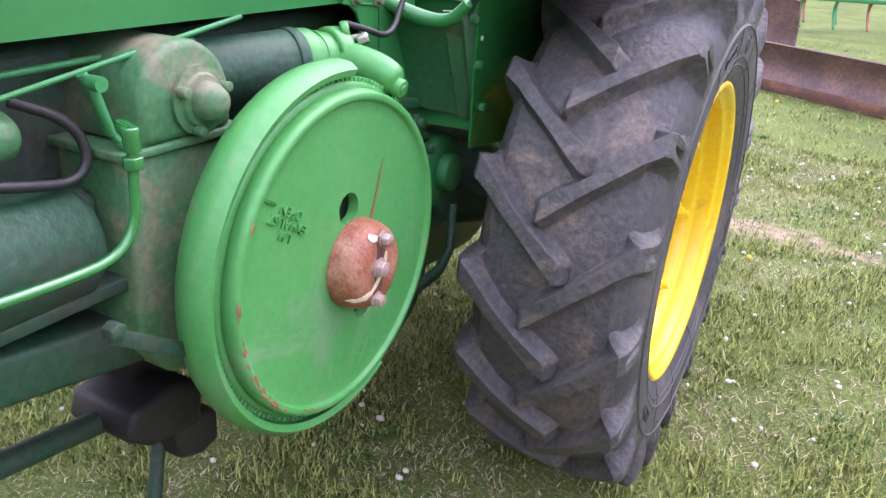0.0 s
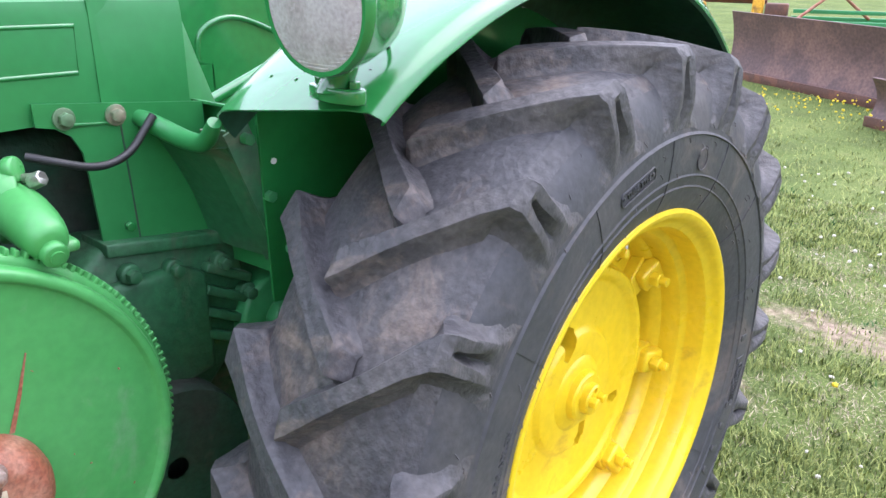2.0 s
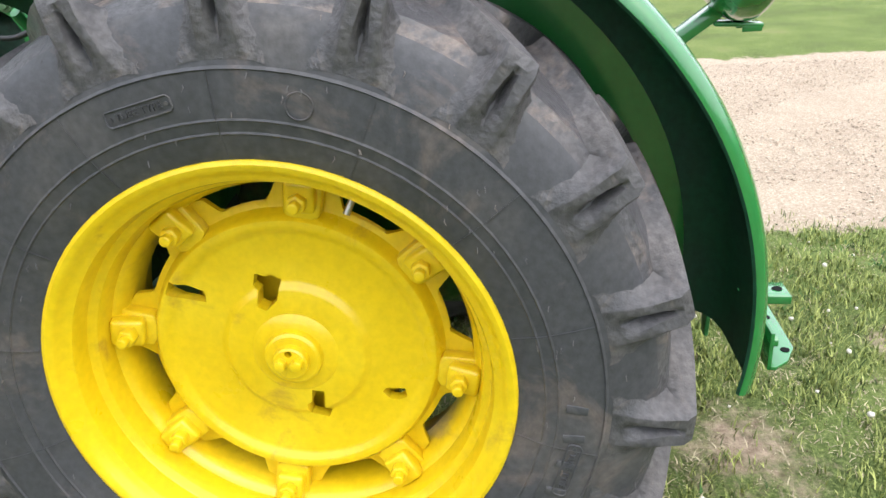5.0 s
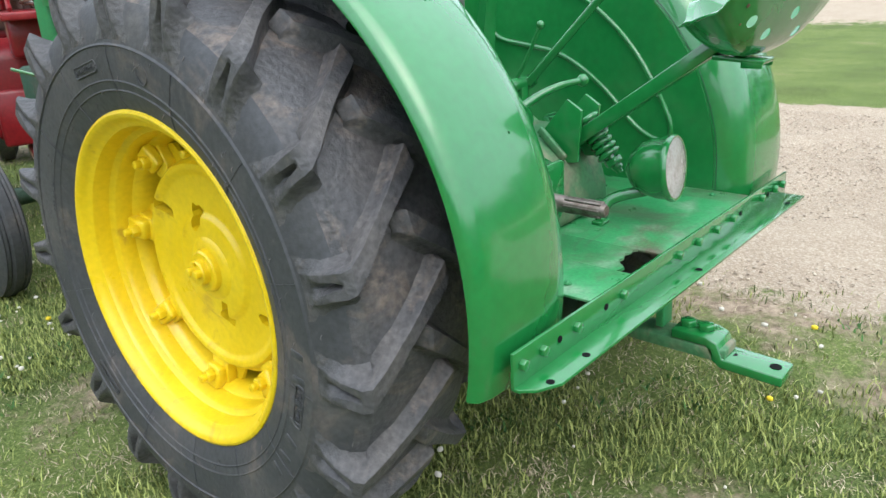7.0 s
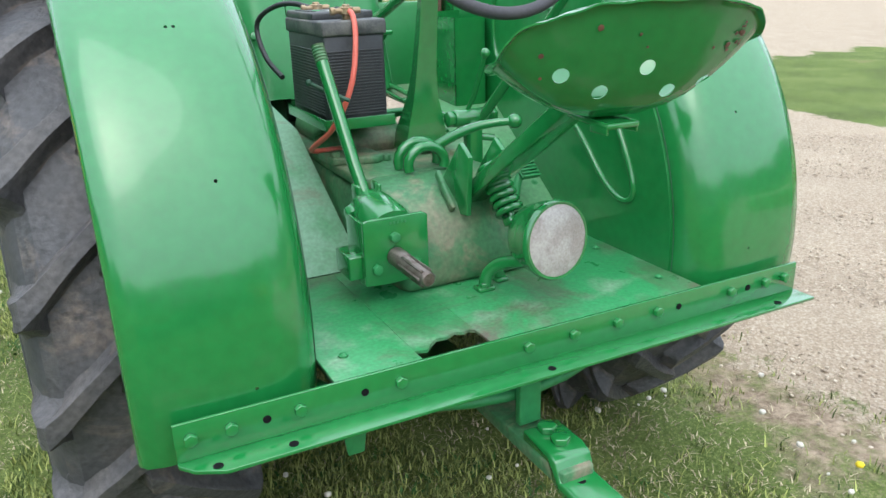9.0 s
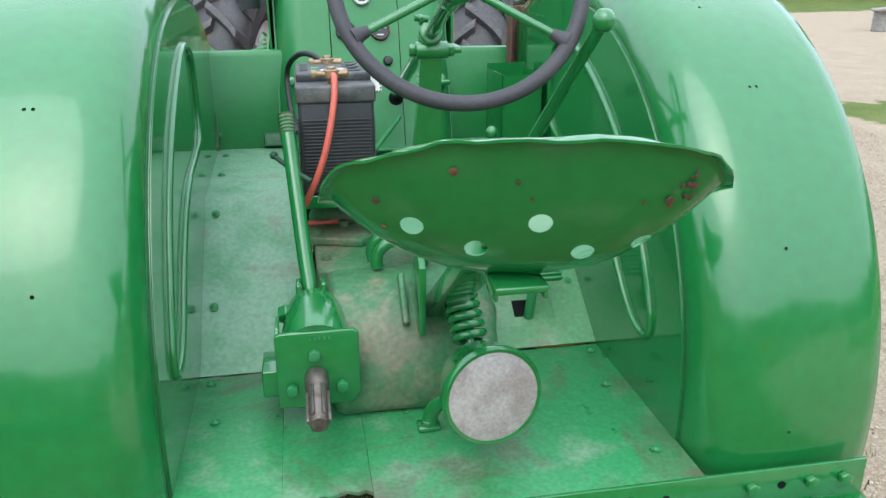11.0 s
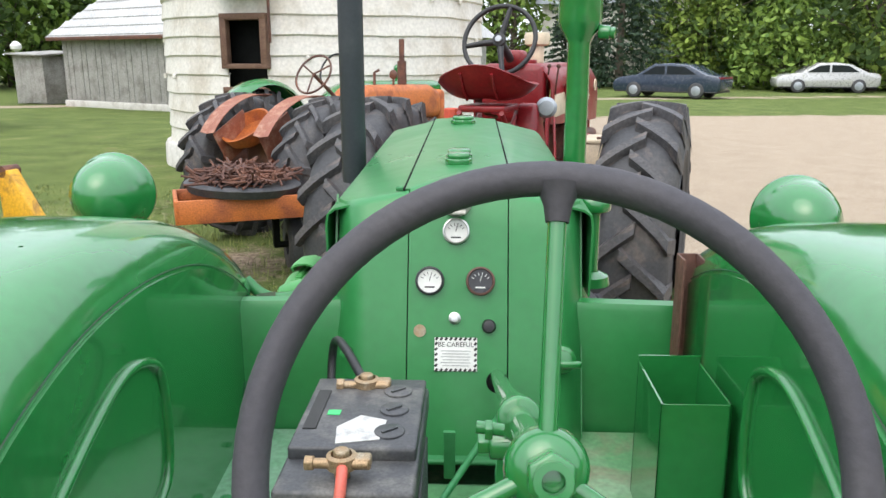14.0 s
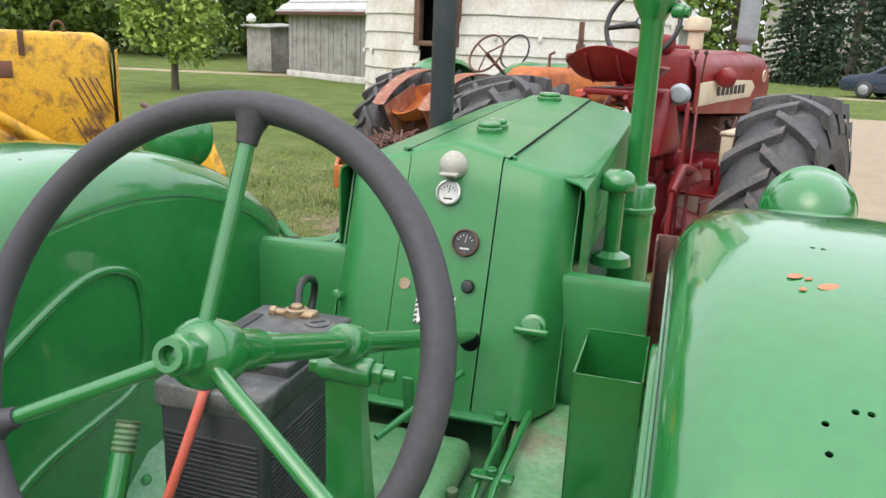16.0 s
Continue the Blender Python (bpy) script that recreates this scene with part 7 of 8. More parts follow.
for side in (-1, 1):
    x = side * 0.2265
    pn = part("name_panel", Shape().prism([(0.12, 1.335), (0.12, 1.455), (0.5, 1.465), (1.12, 1.45), (1.2, 1.41), (1.12, 1.35), (0.5, 1.345)], "x", x - 0.004, x + 0.004, 0.0015), m_cream, hood_red, "cream side panel with dark bars")
    for k in range(7):
        part("print_bar", Shape().box((x + side * 0.006, 0.44 + k * 0.082, 1.405), (0.004, 0.05, 0.05), None, 0), m_ink, pn)
    part("number_mark", ring((x, 1.42, 1.47), (1, 0, 0), 0.035, 0.006, 16), m_cream, hood_red)
part("fuel_cap", Shape().cyl((0, 0.42, 1.61), (0, 0.42, 1.64), 0.05, bevel=0.006), m_red, hood_red)
part("engine", Shape().box((0, 1.25, 0.98), (0.3, 0.75, 0.52), None, 0.03).box((0.18, 1.2, 1.12), (0.14, 0.5, 0.12), None, 0.03), m_rust_dark, red, "dark grimy engine block")
part("oil_filter", Shape().lathe([(0, 0.16), (0.03, 0.155), (0.05, 0.13), (0.055, 0.0), (0.04, -0.02), (0, -0.02)], (0.26, 0.95, 1.02), (0, 0, 1), 20), m_red, red, "small red filter bowl")
part("generator", Shape().cyl((0.27, 1.1, 1.05), (0.27, 1.4, 1.07), 0.06, bevel=0.01), m_rust_dark, red)
part("hose", Shape().tube([(0.22, 0.7, 1.22), (0.28, 0.85, 1.1), (0.25, 1.0, 0.95), (0.22, 1.2, 0.9)], 0.016, 8, soft=2), m_black, red)
for k, (y, z) in enumerate(((0.55, 1.2), (0.68, 1.05), (0.8, 1.16))):
    part("fuel_line", Shape().tube([(0.19, y, z), (0.26, y + 0.12, z - 0.06), (0.24, y + 0.3, z + 0.04)], 0.008, 6, soft=1), m_rust_dark, red)
part("frame_channel", Shape().box((0.17, 1.1, 0.7), (0.04, 1.2, 0.14), None, 0.01).box((-0.17, 1.1, 0.7), (0.04, 1.2, 0.14), None, 0.01), m_red, red)
# battery box, steps and lift arms on the right
wb = part("battery_box", Shape().box((0.46, 0.3, 1.12), (0.2, 0.32, 0.16), None, 0.008), m_cream, red, "cream steel battery box")
part("lid", Shape().box((0.46, 0.3, 1.21), (0.215, 0.335, 0.02), None, 0.006), m_cream, wb)
part("clasp", Shape().cyl((0.46, 0.2, 1.22), (0.46, 0.2, 1.232), 0.012), m_rust_dark, wb)
part("box_bracket", Shape().box((0.36, 0.3, 0.98), (0.03, 0.26, 0.2), None, 0.005), m_red, red)
part("foot_platform", Shape().box((0.3, 0.35, 0.88), (0.3, 0.5, 0.015), None, 0.004).box((0.44, 0.35, 0.84), (0.012, 0.5, 0.08), None, 0.003), m_red, red, "red steel foot platform")
for dy in (0.0, 0.06):
    part("pedal", Shape().tube([(0.25, 0.5 + dy, 0.86), (0.28, 0.35 + dy, 0.98), (0.3, 0.25 + dy, 1.02)], 0.012, 8).box((0.3, 0.23 + dy, 1.03), (0.09, 0.012, 0.05), None, 0.003), m_red, red)
for side in (-1, 1):
    part("lift_arm", Shape().tube([(side * 0.26, 0.0, 1.02), (side * 0.3, -0.25, 1.06), (side * 0.34, -0.48, 0.98)], [0.03, 0.028, 0.022], 10), m_red, red)
    part("lift_rod", Shape().cyl((side * 0.34, -0.47, 0.98), (side * 0.36, -0.55, 0.5), 0.014, n=10).nut((side * 0.35, -0.5, 0.78), (side * 0.352, -0.51, 0.7), 0.026), m_red, red)
    part("lower_link", Shape().tube([(side * 0.28, 0.15, 0.46), (side * 0.36, -0.55, 0.48), (side * 0.37, -0.8, 0.5)], 0.026, 8), m_red, red)
part("drawbar_plate", Shape().box((0, -0.5, 0.42), (0.12, 0.7, 0.035), None, 0.006).box((0, -0.34, 0.62), (0.34, 0.05, 0.3), None, 0.02), m_red, red)
part("control_rod", Shape().cyl((0.21, 0.02, 1.36), (0.26, -0.16, 0.5), 0.012, n=8), m_red, red, "slanting red control rod")
part("control_rod", Shape().cyl((0.235, 0.08, 1.34), (0.33, -0.2, 0.72), 0.008, n=8), m_red, red)
for k in range(3):
    part("valve_block", Shape().box((0.15 + 0.05 * (k % 2), -0.06 - 0.1 * k, 1.06 + 0.03 * (k % 2)), (0.11, 0.09, 0.1), None, 0.015), m_red, red)
# seat
SC = Vector((0.07, -0.6, 1.46))
seat_rows = []
for v in np.linspace(-1, 1, 17):
    half = 0.232 * math.sqrt(max(0.0, 1 - 0.55 * abs(v) ** 3))
    line = []
    for u in np.linspace(-1, 1, 21):
        x, y = 0.232 * u * math.sqrt(1 - 0.42 * v * v), 0.2 * v * math.sqrt(1 - 0.5 * u * u)
        d = min(1.0, (u * u * (1 - 0.42 * v * v) + v * v * (1 - 0.5 * u * u)))
        z = 0.075 * d ** 2 + 0.085 * max(0, -v) ** 2.2 * (1 - 0.65 * u * u) + 0.012 * math.exp(-(u / 0.12) ** 2) * (v > -0.3)
        line.append(SC + Vector((x, y, z)))
    seat_rows.append(line)
st = part("seat", Shape().sheet(seat_rows, 0.006), m_red, red, "dark red pressed steel bucket seat", 60)
for u in (-0.33, 0.3):
    part("seat_rib", Shape().tube([SC + Vector((0.232 * u, -0.2 * v, 0.075 * (v * v + u * u * 0.6) ** 2 + 0.085 * v ** 2.2 * (1 - 0.65 * u * u) - 0.006)) for v in (0.35, 0.6, 0.8, 0.92)], 0.007, 6), m_red, st)
part("seat_plate", Shape().box(SC + Vector((0, 0.02, -0.035)), (0.22, 0.26, 0.03), None, 0.008), m_red, st)
for side in (-1, 1):
    part("scissor_arm", Shape().cyl(SC + Vector((side * 0.1, -0.12, -0.05)), SC + Vector((side * 0.1, 0.2, -0.28)), 0.012, n=8), m_red, st)
    part("scissor_arm", Shape().cyl(SC + Vector((side * 0.09, 0.2, -0.05)), SC + Vector((side * 0.09, -0.12, -0.28)), 0.012, n=8), m_red, st)
coil_r = [SC + Vector((0.03 * math.cos(0.7 * k), 0.05 + 0.03 * math.sin(0.7 * k), -0.27 + 0.0035 * k)) for k in range(62)]
part("seat_spring", Shape().tube(coil_r, 0.006, 6), m_rust_dark, st)
part("seat_base", Shape().box(SC + Vector((0, 0.05, -0.31)), (0.28, 0.42, 0.04), None, 0.008).box(SC + Vector((0, 0.16, -0.42)), (0.22, 0.2, 0.2), None, 0.02), m_red, red, "red seat suspension base")
part("seat_damper", Shape().prism([(-0.52, 1.13), (-0.44, 1.44), (-0.36, 1.44), (-0.2, 1.2), (-0.2, 1.13)], "x", 0.15, 0.27, 0.03), m_red, red)
part("orange_bracket", Shape().box((-0.17, -0.42, 1.2), (0.07, 0.05, 0.42), None, 0.01), shader("bright_orange_red_paint", (0.6, 0.07, 0.025), 0.5, grain=0.15), red, "bright orange-red upright")
# wheel and dash
WC = Vector((-0.01, -0.15, 1.735))
wn_ = Vector((0, -1, 0.42)).normalized()
wup = Vector((1, 0, 0)).cross(wn_).normalized() * -1
sw = part("steering_wheel", ring(WC, wn_, 0.186, 0.0125, 40), m_black, red, "black three-spoke steering wheel")
for a in (78, 190, 282):
    d = math.cos(radians(a)) * Vector((1, 0, 0)) + math.sin(radians(a)) * wup
    part("spoke", Shape().tube([WC - wn_ * 0.012, WC + d * 0.09, WC + d * 0.18], [0.02, 0.015, 0.012], 8), m_black, sw)
part("hub", Shape().lathe([(0, 0.026), (0.014, 0.026), (0.02, 0.018), (0.034, 0.014), (0.036, 0.0), (0.0, -0.01)], WC, wn_, 20), m_black, sw)
part("hub_badge", Shape().lathe([(0, 0.0285), (0.016, 0.027), (0.018, 0.02)], WC, wn_, 18), m_tin, sw)
part("column", Shape().cyl(WC, (0.0, 0.3, 1.53), 0.022), m_exhaust, red)
part("dash_panel", Shape().box((0, 0.12, 1.46), (0.36, 0.1, 0.32), None, 0.04).box((0, 0.1, 1.64), (0.14, 0.12, 0.1), None, 0.03), m_red, red, "red dash with instrument hood")
for x in (0.15, 0.2):
    part("control_lever", Shape().tube([(x + 0.02, 0.16, 1.36), (x + 0.03, 0.12, 1.5), (x + 0.05, 0.08, 1.6)], 0.005, 6).ball((x + 0.05, 0.08, 1.607), 0.012), m_rust_dark, red)
part("headlight", Shape().lathe([(0, 0.025), (0.04, 0.022), (0.055, 0.0), (0.045, -0.045), (0, -0.07)], (0.28, 0.4, 1.48), (0.3, 1, 0), 22), m_red, red, "dull red headlight shell")
part("work_light", Shape().lathe([(0, 0.03), (0.035, 0.025), (0.05, 0.0), (0.035, -0.04), (0, -0.06)], (0.3, -0.4, 1.42), (0.2, -1, 0), 20), m_tin, red, "grey work light")
part("muffler", Shape().cyl((0.09, 1.4, 1.62), (0.09, 1.4, 1.66), 0.04, n=20).lathe([(0.03, 0.0), (0.062, 0.03), (0.064, 0.05), (0.064, 0.55), (0.03, 0.58), (0.03, 0.8)], (0.09, 1.4, 1.66), (0, 0, 1), 24), m_tin, red, "grey metal muffler")
part("air_cleaner", Shape().cyl((-0.03, 0.75, 1.6), (-0.03, 0.75, 1.72), 0.045, bevel=0.006).lathe([(0.05, 0.0), (0.075, 0.01), (0.08, 0.06), (0.07, 0.08), (0, 0.085)], (-0.03, 0.75, 1.72), (0, 0, 1), 22), m_cream, red, "cream pre-cleaner cap")
for x in (-0.13, 0.13):
    w = part("front_wheel", Shape().lathe([(0.0, 0.05), (0.2, 0.06), (0.21, -0.06), (0, -0.06)], (x, 1.9, 0.36), (1 if x > 0 else -1, 0, 0), 24), m_red, red)
    part("tyre", Shape().lathe([(0.2, 0.07), (0.28, 0.09), (0.36, 0.05), (0.36, -0.05), (0.28, -0.09), (0.2, -0.07)], (x, 1.9, 0.36), (1, 0, 0), 36), m_rubber, w)
part("front_pedestal", Shape().cyl((0, 1.82, 0.36), (0, 1.72, 1.0), 0.07).cyl((-0.2, 1.9, 0.36), (0.2, 1.9, 0.36), 0.03), m_red, red)

org = thing("orange_tractor", "weathered orange tractor with rusty fenders", "tractor", (-1.755, 6.02, 0), -30)
plain_wheel(org, 0.72, 0.0, 0.68, 0.36, m_rust_dark)
plain_wheel(org, -0.52, 0.1, 0.68, 0.3, m_rust_dark)
part("axle", Shape().cyl((-0.7, 0, 0.66), (0.7, 0, 0.66), 0.08).box((0, 0.5, 0.75), (0.36, 1.4, 0.4), None, 0.05), m_rust_dark, org)
part("hood", Shape().prism([(1.0, 1.1), (1.0, 1.28), (1.15, 1.38), (2.3, 1.36), (2.5, 1.28), (2.52, 1.0), (1.1, 1.0)], "x", -0.21, 0.21, 0.1), m_orange, org, "rounded faded orange hood")
part("grille", Shape().box((0, 2.55, 0.95), (0.4, 0.1, 0.7), None, 0.06), m_orange, org)
part("engine", Shape().box((0, 1.7, 0.75), (0.3, 1.4, 0.5), None, 0.03), m_rust_dark, org)
part("seat", Shape().lathe([(0.0, -0.1), (0.12, -0.09), (0.2, -0.03), (0.23, 0.07), (0.215, 0.07), (0.18, -0.02), (0.0, -0.07)], (-0.03, -0.28, 1.03), (-0.1, -0.7, 1), 28), m_orange, org, "rusty orange pan seat")
for x in (0.41, -0.22):
    rows = [[(x + dx, 0.74 * math.cos(radians(th)), 0.68 + (0.74 + 0.02 * abs(dx) / 0.1) * math.sin(radians(th)) - 0.1) for dx in (-0.08, 0.0, 0.09)] for th in range(80, 150, 7)]
    part("fender", Shape().sheet(rows, 0.006).box((x * 0.85, -0.3, 0.98), (0.015, 0.4, 0.3), Euler((0.5, 0, 0)).to_matrix(), 0.003), m_rust, org, "rust-stained curved fender")
sw = part("steering_wheel", ring((0.0, 0.55, 1.5), (0, -1, 0.6), 0.2, 0.011), m_rust_dark, org, "thin bare steering wheel")
for a in (30, 150, 270):
    d = Vector((math.cos(radians(a)), 0, 0)) + math.sin(radians(a)) * Vector((0, 0.51, 0.86))
    part("spoke", Shape().tube([Vector((0, 0.55, 1.5)), Vector((0, 0.55, 1.5)) + d * 0.2], 0.008, 6), m_rust_dark, sw)
part("column", Shape().cyl((0, 0.55, 1.5), (0, 1.1, 1.1), 0.018), m_rust_dark, org)
part("muffler", Shape().cyl((0.0, 2.0, 1.35), (0.0, 2.0, 1.62), 0.05).cyl((0.0, 2.0, 1.6), (0.0, 2.0, 1.85), 0.03), m_rust_dark, org)
part("cap_lever", Shape().tube([(0.0, 1.5, 1.36), (0.0, 1.5, 1.5), (0.05, 1.52, 1.53)], 0.016, 8), m_rust_dark, org)
part("fuel_cap", Shape().ball((0.1, 1.7, 1.48), 0.05, (1, 0.5, 1)).cyl((0.1, 1.7, 1.36), (0.1, 1.7, 1.45), 0.012), m_rust_dark, org)

carrier = thing("carrier_box", "low rusty orange steel carrier frame on the grass", "carrier", (-1.67, 4.756, 0.2), 22)
part("front_panel", Shape().box((0, -0.27, 0.39), (1.02, 0.03, 0.17), None, 0.005), m_orange, carrier)
part("back_panel", Shape().box((0, 0.27, 0.39), (1.02, 0.03, 0.17), None, 0.005), m_orange, carrier)
for x in (-0.51, 0.51):
    part("side_panel", Shape().box((x, 0, 0.39), (0.03, 0.57, 0.17), None, 0.005), m_orange, carrier)
part("floor", Shape().box((0, 0, 0.33), (1.0, 0.54, 0.03), None, 0.003), m_dark, carrier)
part("carrier_wheel", Shape().lathe([(0.09, -0.06), (0.19, -0.065), (0.215, -0.045), (0.218, 0.045), (0.19, 0.065), (0.09, 0.06)], (0.36, 0.12, 0.018), (1, 0, 0), 28, closed=True), m_rubber, carrier, "small black tyre under the carrier")
part("axle_bracket", Shape().cyl((0.2, 0.12, 0.018), (0.44, 0.12, 0.018), 0.025).box((0.22, 0.12, 0.17), (0.05, 0.08, 0.32), None, 0.004), m_dark, carrier)
spare = thing("worn_tyre", "flat worn black tyre lying in the carrier", "tyre", (-1.70, 4.79, 0.737), 0)
part("tread", Shape().lathe([(0.2, 0.0), (0.4, 0.02), (0.43, 0.0), (0.4, -0.06), (0.2, -0.05)], (0, 0, 0), (0.05, 0, 1), 36, closed=True), m_rubber, spare)
chain = thing("chain_pile", "heap of rusty brown tyre chains", "chains", (-1.70, 4.79, 0.752), 0, kind="stuff")
cs = Shape()
for k in range(260):
    a, r = rng.uniform(0, 2 * np.pi), 0.38 * math.sqrt(rng.uniform(0.02, 1))
    z = 0.02 + 0.1 * (1 - (r / 0.42) ** 2) * rng.uniform(0.3, 1)
    p = Vector((r * math.cos(a), r * math.sin(a), z))
    d1, d2 = Vector(rng.normal(0, 1, 3)) * 0.06, Vector(rng.normal(0, 1, 3)) * 0.06
    d1.z *= 0.5
    d2.z *= 0.4
    cs.tube([p - d1, p, p + d2], 0.009, 5)
part("links", cs, m_rust_dark, chain)

grn = thing("far_green_tractor", "green tractor with round fenders beside the silo", "tractor", (-1.85, 7.9, 0), -30)
plain_wheel(grn, 0.75, 0.0, 0.66, 0.3, m_yellow)
plain_wheel(grn, -0.75, 0.0, 0.66, 0.3, m_yellow)
part("axle", Shape().cyl((-0.7, 0, 0.64), (0.7, 0, 0.64), 0.08).box((0, 0.6, 0.75), (0.36, 1.6, 0.4), None, 0.05), m_green_grimy, grn)
part("hood", Shape().prism([(0.9, 1.05), (0.9, 1.3), (1.05, 1.38), (2.5, 1.36), (2.6, 1.25), (2.6, 1.0)], "x", -0.2, 0.2, 0.08), m_green, grn, "green rounded hood")
for x in (-0.7, 0.7):
    rows = [[(x + dx, 0.74 * math.cos(radians(th)) * sc, 0.66 + 0.74 * math.sin(radians(th)) * sc) for dx, sc in ((-0.16, 0.93), (-0.12, 1.0), (0.0, 1.03), (0.12, 1.0), (0.16, 0.93))] for th in range(25, 165, 10)]
    part("fender", Shape().sheet(rows, 0.006), m_green, grn, "round green fender", 60)
part("steering_wheel", ring((0.0, 0.5, 1.5), (0, -1, 0.4), 0.21, 0.012), m_black, grn)
part("stack", Shape().cyl((0.05, 1.7, 1.36), (0.05, 1.7, 1.5), 0.03).ball((0.05, 1.7, 1.52), 0.05), m_green, grn)

# -- yellow loader --
lod = thing("yellow_loader", "chipped yellow crawler loader with mesh grille", "loader", (-4.78, 4.1, 0), -52)
lod.scale = (0.8, 0.8, 0.9)
part("hood", Shape().prism([(-1.6, 0.85), (-1.6, 1.68), (-0.1, 1.72), (0.75, 1.72), (0.9, 1.64), (0.95, 0.6), (-0.2, 0.6)], "x", -0.42, 0.42, 0.06), m_old_yellow, lod, "chipped yellow hood and radiator shell")
part("grille", Shape().box((0, 0.955, 1.15), (0.62, 0.02, 0.85), None, 0.004), m_dark, lod)
for k in range(14):
    part("grille_bar", Shape().box((-0.3 + k * 0.046, 0.97, 1.15), (0.016, 0.014, 0.85), None, 0.002), m_old_yellow, lod)
for k in range(10):
    part("grille_bar", Shape().box((0, 0.972, 0.78 + k * 0.085), (0.62, 0.012, 0.016), None, 0.002), m_old_yellow, lod)
    part("side_mesh_bar", Shape().box((0.424, 0.62 + (k % 5) * 0.06, 1.2 - 0.35 * (k // 5)), (0.012, 0.014, 0.33), Euler((0.5, 0, 0)).to_matrix(), 0.002), m_rust_dark, lod)
for y in (-0.6, 0.15):
    part("hood_strap", Shape().box((0, y, 1.715), (0.86, 0.05, 0.02), None, 0.003).box((0.43, y, 1.62), (0.015, 0.05, 0.2), None, 0.003), m_rust_dark, lod)
part("lifting_eye", ring((0.1, 0.45, 1.75), (1, 0.4, 0), 0.06, 0.013, 16), m_rust_dark, lod)
part("nameplate", Shape().box((0.426, -0.05, 1.4), (0.006, 0.22, 0.14), None, 0.003), m_rust_dark, lod, "dark rusty plate")
part("lift_arm", Shape().box((0.62, -0.35, 1.0), (0.12, 1.8, 0.22), Euler((-0.62, 0, 0)).to_matrix(), 0.03).cyl((0.62, -1.2, 1.68), (0.62, 0.4, 0.75), 0.05), m_old_yellow, lod, "yellow lift arm with ram")
part("ram_rod", Shape().cyl((0.5, 0.5, 0.7), (0.55, 1.3, 0.35), 0.035), m_chrome, lod)
part("track_frame", Shape().box((0, -0.4, 0.32), (1.5, 2.4, 0.6), None, 0.15), m_rust_dark, lod)
buck = thing("loader_bracket", "yellow and black steel bracket with bars", "attachment", (-3.02, 4.08, 0.28), -20)
buck.scale = (0.81, 0.81, 0.81)
part("prop_leg", Shape().box((0.1, 0.0, -0.16), (0.2, 0.08, 0.36), None, 0.01), m_dark, buck)
part("upright", Shape().prism([(-0.14, 0.05), (-0.16, 0.78), (-0.02, 0.8), (0.26, 0.38), (0.2, 0.0)], "y", -0.05, 0.05, 0.01), m_old_yellow, buck)
part("plate", Shape().prism([(-0.02, 0.0), (0.0, 0.3), (0.3, 0.36), (0.22, 0.0)], "y", -0.09, -0.055, 0.004), m_dark, buck)
part("bar", Shape().cyl((-0.05, 0, 0.72), (-2.4, 0.9, 0.75), 0.035).cyl((-0.05, 0, 0.3), (-2.0, 0.5, 0.25), 0.06).cyl((-0.1, -0.05, 0.78), (-0.1, 0.1, 0.78), 0.05), m_rust_dark, buck)
part("brace", Shape().cyl((-0.1, 0, 0.15), (-1.8, 0.2, 0.4), 0.03).box((-0.8, 0.1, 0.12), (1.2, 0.3, 0.06), None, 0.01), m_old_yellow, buck)

# -- implements behind --
def curved_blade(name, label, p0, p1, h, mat_, back=0.16):
    d = Vector(p1) - Vector(p0)
    side = Vector((-d.y, d.x, 0)).normalized()
    b = thing(name, label, "blade", p0, 0)
    rows = []
    for k in range(9):
        u = k / 8
        off = back * (math.sin(math.pi * u) * 1.0)
        rows.append([side * off + Vector((0, 0, 0.01 + h * u)), d * 0.5 + side * off + Vector((0, 0, 0.01 + h * u)), d + side * off + Vector((0, 0, 0.01 + h * u))])
    part("mouldboard", Shape().sheet(rows, 0.015), mat_, b, "", 50)
    part("cutting_edge", Shape().box(d / 2 + Vector((0, 0, 0.05)), (d.length, 0.03, 0.1), Euler((0, 0, math.atan2(d.y, d.x))).to_matrix(), 0.004), m_rust_dark, b)
    for u in (0.05, 0.35, 0.65, 0.95):
        part("back_rib", Shape().box(d * u + side * (back + 0.06) + Vector((0, 0, h / 2)), (0.03, 0.12, h * 0.9), Euler((0, 0, math.atan2(d.y, d.x))).to_matrix(), 0.004), m_rust_dark, b)
    return b


m_purple_rust = shader("old_rusted_plate", (0.11, 0.066, 0.062), 0.6, spots=(0.2, 0.115, 0.095), scale=2.5, amount=0.5, grain=0.25, bump=0.25, bump_scale=15)
curved_blade("plow_blade", "curved rusty grader blade lying on the grass", (0.25, -6.2, 0), (-2.9, -4.4, 0), 0.42, m_purple_rust, 0.1)
curved_blade("plow_blade", "tall rusty plow blade standing on the grass", (2.25, -8.05, 0), (-0.4, -6.75, 0), 0.74, m_purple_rust, 0.08)
har = thing("harrow", "long green and rusty harrow with tines", "harrow", (1.5, -11.0, 0), 20)
part("frame", Shape().box((-2.5, 0, 0.5), (7, 0.06, 0.06), None, 0.005).box((-2.5, 0.7, 0.5), (7, 0.06, 0.06), None, 0.005).box((-2.5, 0.35, 0.62), (7, 0.05, 0.05), None, 0.005), m_green_matt, har)
